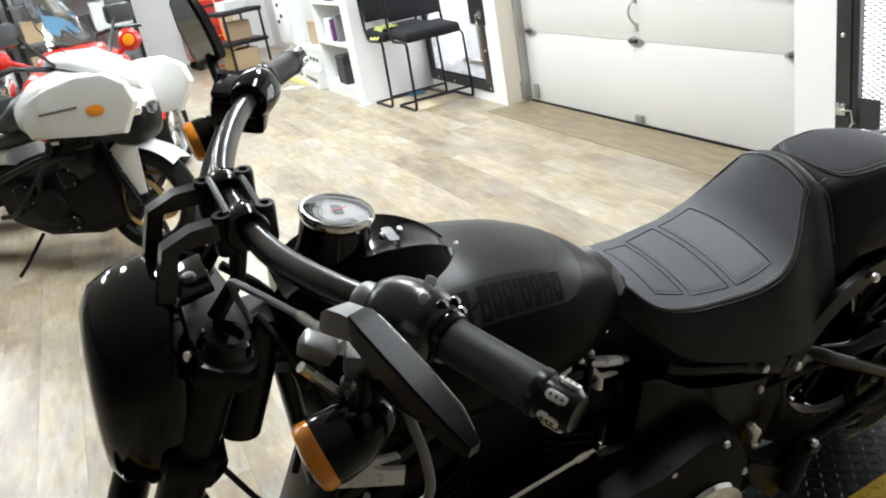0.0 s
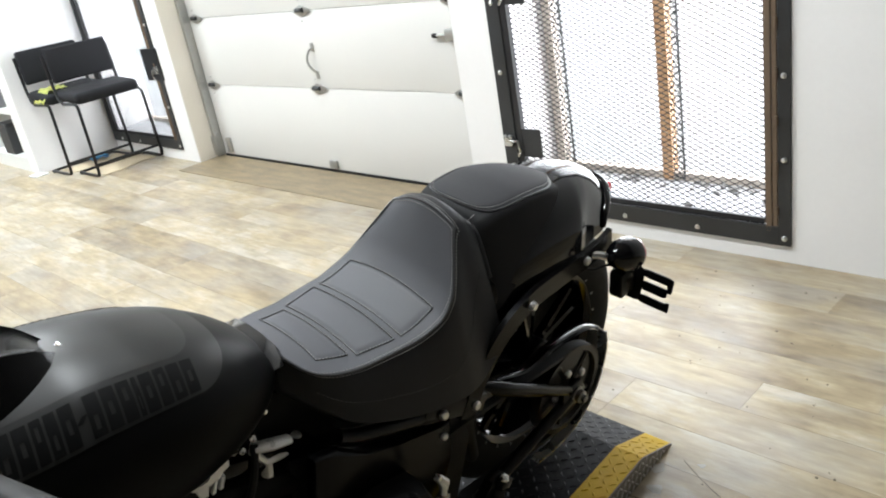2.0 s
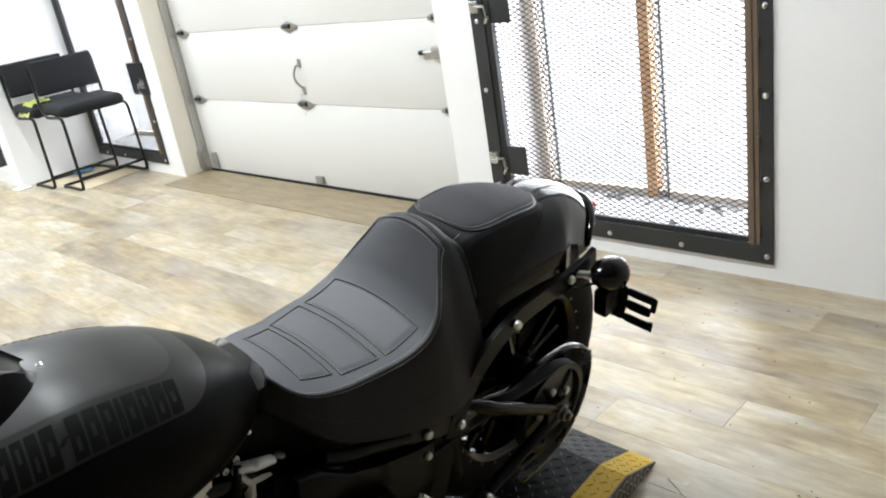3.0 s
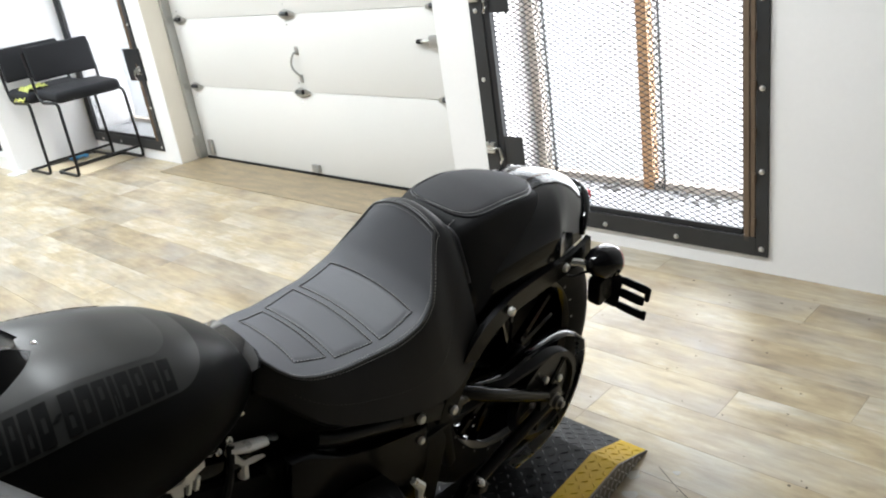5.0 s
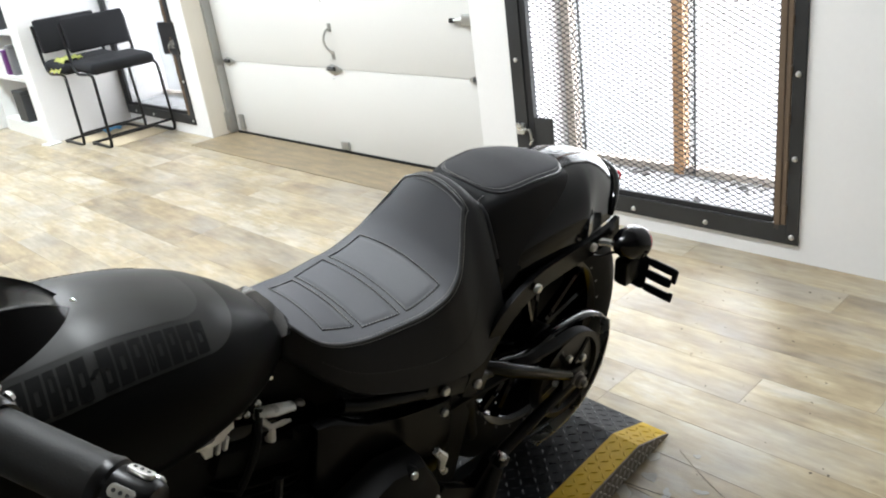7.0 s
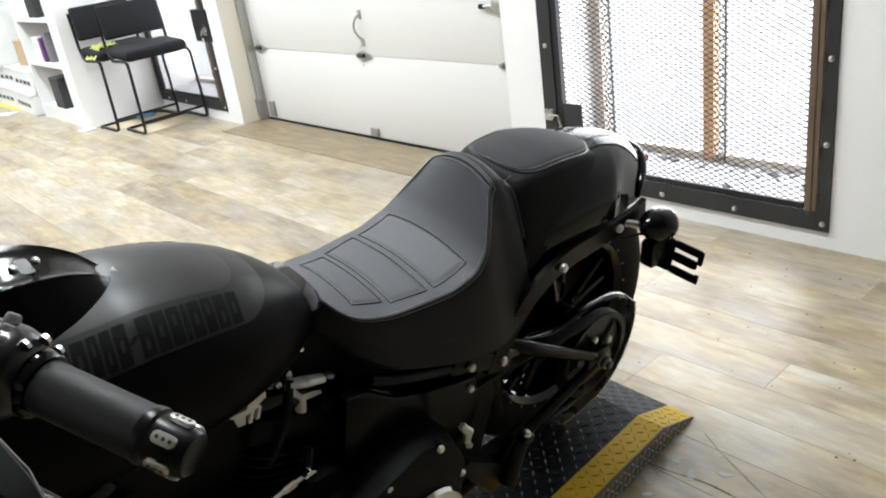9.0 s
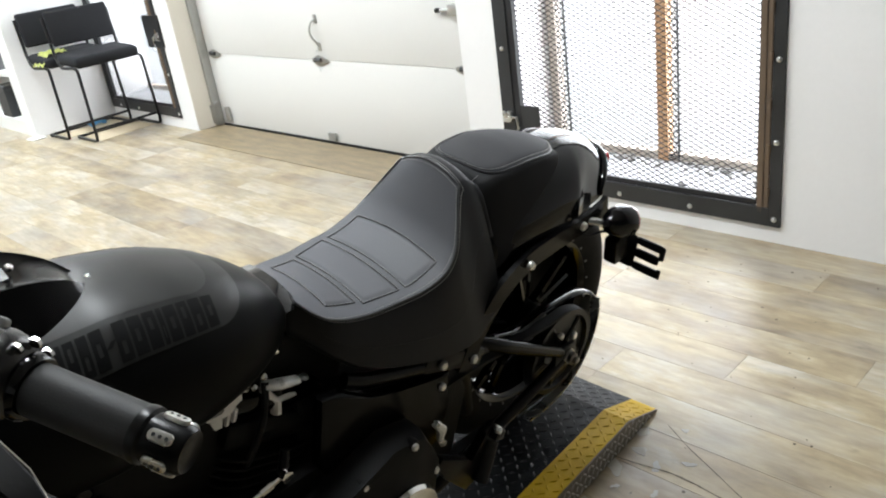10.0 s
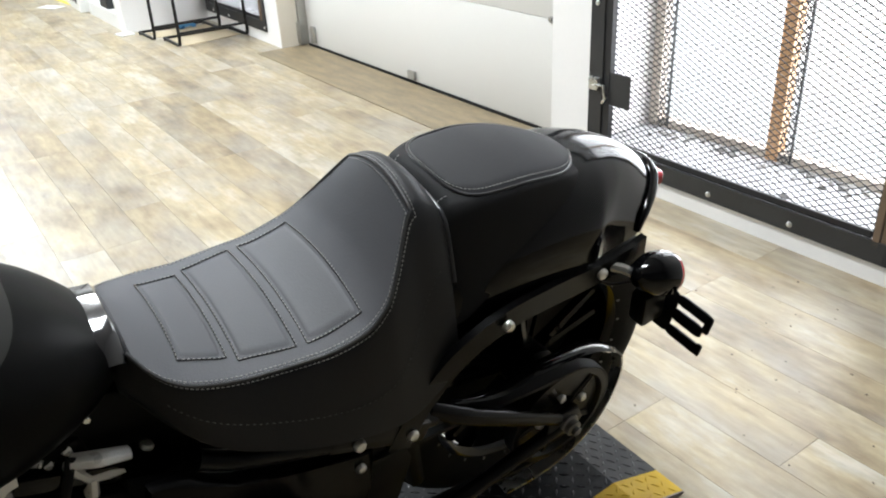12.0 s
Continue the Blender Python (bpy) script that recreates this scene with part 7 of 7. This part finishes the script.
for s in (-1, 1):
    m_ = part("front_tyre", lathe([(0.19, -0.07), (0.25, -0.08), (0.275, -0.05), (0.28, 0), (0.275, 0.05), (0.25, 0.08), (0.19, 0.07), (0.19, -0.07)], pose(-0.05, s * 0.68, 0.28, 90, 0, 0), 36, caps=False), TYRE, rb)
    rimm = part("rim", lathe([(0.195, -0.07), (0.17, -0.05), (0.17, 0.05), (0.195, 0.07), (0.195, -0.07)], pose(-0.05, s * 0.68, 0.28, 90, 0, 0), 36, caps=False), ALLOY, m_)
    for i in range(6):
        a = 2 * math.pi * i / 6
        part("spoke", tube([(-0.05 + 0.02 * math.cos(a), s * 0.70, 0.28 + 0.02 * math.sin(a)), (-0.05 + 0.18 * math.cos(a), s * 0.70, 0.28 + 0.18 * math.sin(a))], [0.022, 0.014], 8), ALLOY, rimm)
    part("mudguard", loft([[Vector((-0.05 + 0.31 * math.cos(b), s * 0.68 + 0.10 * math.sin(a), 0.28 + 0.31 * math.sin(b))) for a in np.linspace(-1.5, 1.5, 9)] + [Vector((-0.05 + 0.30 * math.cos(b), s * 0.68 + 0.09 * math.sin(a), 0.28 + 0.30 * math.sin(b))) for a in np.linspace(1.5, -1.5, 9)] for b in np.linspace(0.9, 2.7, 14)]), RED_BODY, rb, "red mudguard")
    part("marker", box((0.05, 0.07, 0.03), pose(0.06, s * 0.62, 0.575, 0, 20, 0), 0.01), AMBER, rb, "amber marker")
    part("wishbone", tube([(-0.05, s * 0.60, 0.28), (0.20, s * 0.25, 0.30)], 0.02, 8), SATIN, rb)
    part("lamp", lathe([(0.045, -0.05), (0.075, -0.02), (0.075, 0.02), (0.05, 0.04), (0.01, 0.045)], toward((0.02, s * 0.44, 0.78), (-0.3, s * 0.60, 0.76)) @ Matrix.Diagonal((0.6, 1.35, 1, 1)), 22), CHROME, rb, "bright headlamp")
    mrr = part("mirror", lathe([(0.03, 0), (0.075, 0.03), (0.085, 0.09), (0.06, 0.13)], toward((0.24, s * 0.50, 0.95), (0.04, s * 0.53, 0.96)), 20), RED_BODY, rb, "red mirror housing")
    part("mirror_signal", lathe([(0.045, 0), (0.04, 0.02), (0.01, 0.026)], toward((0.115, s * 0.52, 0.955), (-0.1, s * 0.56, 0.955)), 14), AMBER, mrr)
    part("mirror_arm", tube([(0.22, s * 0.48, 0.94), (0.30, s * 0.36, 0.86)], 0.02, 8), RED_BODY, mrr)
shell_(rb, "nose", [(-0.12, 0.22, 0.34, 0.60), (-0.06, 0.36, 0.30, 0.74), (0.08, 0.43, 0.28, 0.84), (0.25, 0.45, 0.28, 0.90), (0.5, 0.38, 0.28, 0.93), (0.8, 0.28, 0.30, 0.80)], RED_BODY, "red nose bodywork")
shell_(rb, "hood_ridge", [(0.02, 0.10, 0.80, 0.86), (0.14, 0.22, 0.84, 0.93), (0.30, 0.26, 0.86, 0.97), (0.48, 0.2, 0.88, 0.97)], RED_BODY)
part("hood_vent", box((0.10, 0.34, 0.02), pose(0.34, 0, 0.975, 0, 10, 0), 0.008), DARK_PLASTIC, rb, "dark vent behind the hood")
shell_(rb, "tail_body", [(0.70, 0.22, 0.30, 0.70), (0.95, 0.24, 0.32, 0.66), (1.25, 0.16, 0.40, 0.66)], DARK_PLASTIC, "dark tail bodywork")
shell_(rb, "rider_seat", [(0.72, 0.14, 0.68, 0.76), (0.90, 0.17, 0.66, 0.76), (1.10, 0.16, 0.66, 0.78), (1.25, 0.12, 0.66, 0.74)], LEATHER, "black touring seat")
w2 = part("windshield", loft([[Vector((x, y, z)) for y, z in ((-w, z0), (-w * 0.5, z0 + 0.02), (w * 0.5, z0 + 0.02), (w, z0))] + [Vector((x + 0.006, y, z)) for y, z in ((w, z0), (w * 0.5, z0 + 0.017), (-w * 0.5, z0 + 0.017), (-w, z0))] for x, w, z0 in ((0.38, 0.22, 0.95), (0.46, 0.25, 1.08), (0.54, 0.24, 1.22), (0.58, 0.16, 1.30))]), CLEAR, rb, "clear windshield")
w2.visible_shadow = False
part("rear_tyre", lathe([(0.20, -0.10), (0.28, -0.11), (0.305, -0.06), (0.31, 0.06), (0.28, 0.11), (0.20, 0.10), (0.20, -0.10)], pose(1.05, 0, 0.31, 90, 0, 0), 36, caps=False), TYRE, rb)
part("handlebar", tube([(0.85, -0.38, 1.0), (0.7, -0.2, 1.02), (0.65, 0, 0.98), (0.7, 0.2, 1.02), (0.85, 0.38, 1.0)], 0.014, 8), FRAME_BLACK, rb)

# ---------------------------------------------------------------- dark touring motorcycle further along
tb = thing("touring_motorcycle", pose(-1.15, 5.72, 0, 0, 0, 140), "dark touring motorcycle with a tall padded seat and red side panels", "motorcycle")
shell_(tb, "rider_seat", [(-0.62, 0.10, 0.70, 0.82), (-0.5, 0.19, 0.66, 0.84), (-0.2, 0.22, 0.66, 0.82), (0.05, 0.22, 0.68, 0.90), (0.15, 0.2, 0.72, 0.92)], LEATHER, "black padded touring seat")
part("backrest", box((0.13, 0.46, 0.34), pose(0.16, 0, 1.02, 0, 10, 0), 0.05, 3), LEATHER, tb, "black padded backrest")
part("pillion_backrest", box((0.10, 0.42, 0.26), pose(-0.30, 0, 0.96, 0, 12, 0), 0.045, 3), LEATHER, tb)
shell_(tb, "side_panel", [(-0.6, 0.16, 0.42, 0.62), (-0.3, 0.25, 0.40, 0.66), (0.1, 0.27, 0.40, 0.66), (0.5, 0.2, 0.42, 0.62)], RED_BODY, "red side panel")
shell_(tb, "engine_block", [(-0.7, 0.14, 0.18, 0.5), (-0.3, 0.22, 0.15, 0.45), (0.2, 0.2, 0.16, 0.44)], WRINKLE)
for x in (-1.15, 0.35):
    spoked(tb, x, 0.32, 0.315, 0.15, 6, DARK_PLASTIC)
shell_(tb, "front_fairing", [(-1.20, 0.08, 0.62, 0.72), (-1.05, 0.16, 0.58, 0.80), (-0.85, 0.18, 0.58, 0.80), (-0.65, 0.12, 0.60, 0.74)], DARK_PLASTIC, "dark front fairing")

# ---------------------------------------------------------------- the plank floor, laid along the street wall
floor = tagged(new("floor"), "weathered pale oak vinyl plank floor, scuffed and glossy", "floor", kind="structure")
PW, PL, GAP = 0.152, 1.22, 0.0006


def plank_mesh(length):
    bm = box((PW - GAP, length - GAP, 0.006), pose(0, 0, -0.003))
    top_edges = [e for e in bm.edges if all(v.co.z > -0.001 for v in e.verts)]
    bmesh.ops.bevel(bm, geom=top_edges, offset=0.0004, segments=1, affect="EDGES")
    return finish("plank", bm, OAK, smooth=False)


whole = plank_mesh(PL)
random.seed(11)
rest_v, rest_f, count = [], [], 0
x = WX - 63 * PW
row = 0
while x < DX + 0.1:
    y = Y0R - random.choice((0.15, 0.45, 0.75, 1.05))
    while y < Y1R:
        cx, cy = x + PW / 2, y + PL / 2
        strip = 1.9 < cy < 5.6
        if cx - PW / 2 < WX - 0.01 or strip:
            near = 0.2 < cx < 2.7 and -1.5 < cy < 7.0
            if near and count < 300:
                ob = new("plank", whole)
                ob.location = (cx, cy, 0)
                ob.parent = floor
                count += 1
            else:
                i = len(rest_v)
                hx, hy = (PW - GAP) / 2, (PL - GAP) / 2
                rest_v += [(cx + sx * hx, cy + sy * hy, zz) for zz in (-0.006, 0) for sx, sy in ((-1, -1), (1, -1), (1, 1), (-1, 1))]
                rest_f += [tuple(i + k for k in q) for q in ((4, 5, 6, 7), (0, 1, 5, 4), (1, 2, 6, 5), (2, 3, 7, 6), (3, 0, 4, 7))]
        y += PL
    x += PW
    row += 1
me = bpy.data.meshes.new("far_planks")
me.from_pydata(rest_v, [], rest_f)
me.materials.append(OAK)
far = new("far_planks", me)
far.parent = floor
tagged(far, "pale oak planks further off", kind="stuff")


# ---------------------------------------------------------------- wear on the floor beside the lift
def scrap(name, cx, cy, r, seed, material, label, cat, z=0.0008, stretch=1.0):
    """A thin flake with a ragged outline lying on the planks."""
    random.seed(seed)
    pts = []
    lobes = [random.uniform(0, 6.3) for _ in range(3)]
    for k in range(26):
        a = 2 * math.pi * k / 26
        q = r * (0.85 + 0.22 * math.sin(2 * a + lobes[0]) + 0.14 * math.sin(3 * a + lobes[1]) + 0.10 * math.sin(5 * a + lobes[2]))
        pts.append((q * math.cos(a) * stretch, q * math.sin(a)))
    ob = part(name, slab(pts, z, pose(cx, cy, 0.0002, 0, 0, random.uniform(0, 180))), material, smooth=False)
    return tagged(ob, label, cat, "flakes beside the lift")


for i, (cx, cy, r) in enumerate(((1.316, 0.552, 0.016), (1.232, 0.575, 0.024), (1.081, 0.556, 0.014), (1.338, 0.428, 0.011), (1.285, 0.487, 0.013), (1.385, 0.590, 0.018), (1.45, 0.50, 0.008), (1.20, 0.44, 0.009), (1.10, 0.50, 0.007), (1.17, 0.53, 0.008))):
    scrap("paint_flake", cx, cy, r, i, GREYED, "pale grey smear of old paint on the floor", "paint", 0.0006, 1.5)


def crack(points, width):
    """A dark torn joint across the planks."""
    random.seed(len(points))
    pts = spline([(x, y, 0.0004) for x, y in points], 7)
    rings = []
    for i, p in enumerate(pts):
        d = (pts[min(i + 1, len(pts) - 1)] - pts[max(i - 1, 0)]).normalized()
        nrm = Vector((-d.y, d.x, 0)) * width * random.uniform(0.3, 1.2)
        rings.append([p - nrm, p + nrm, p + nrm + Vector((0, 0, 0.0004)), p - nrm + Vector((0, 0, 0.0004))])
    return tagged(part("floor_crack", loft(rings), SUBFLOOR, smooth=False), "dark crack across the worn planks", "crack", "cracks beside the lift")


crack([(1.262, 0.592), (1.272, 0.52), (1.285, 0.45), (1.283, 0.38), (1.275, 0.307), (1.285, 0.24), (1.292, 0.185)], 0.0022)
crack([(1.447, 0.548), (1.40, 0.47), (1.345, 0.36), (1.30, 0.27), (1.288, 0.215)], 0.0012)
crack([(1.275, 0.307), (1.22, 0.30), (1.14, 0.315), (1.05, 0.30)], 0.0010)
crack([(1.012, 0.59), (0.995, 0.56), (0.985, 0.50), (0.95, 0.44)], 0.0020)
random.seed(21)
specks = bmesh.new()
for _ in range(260):
    sx, sy = random.uniform(0.7, 2.5), random.uniform(-0.5, 2.3)
    if 0.55 < sy < 1.30 and sx < 1.52:
        continue
    bmesh.ops.create_circle(specks, cap_ends=True, segments=6, radius=random.uniform(0.0018, 0.0055), matrix=pose(sx, sy, 0.0006, 0, 0, random.uniform(0, 90)) @ Matrix.Diagonal((1, random.uniform(0.5, 1), 1, 1)))
tagged(part("floor_specks", specks, SUBFLOOR, smooth=False), "small dark specks and chips on the planks", "specks", kind="stuff")
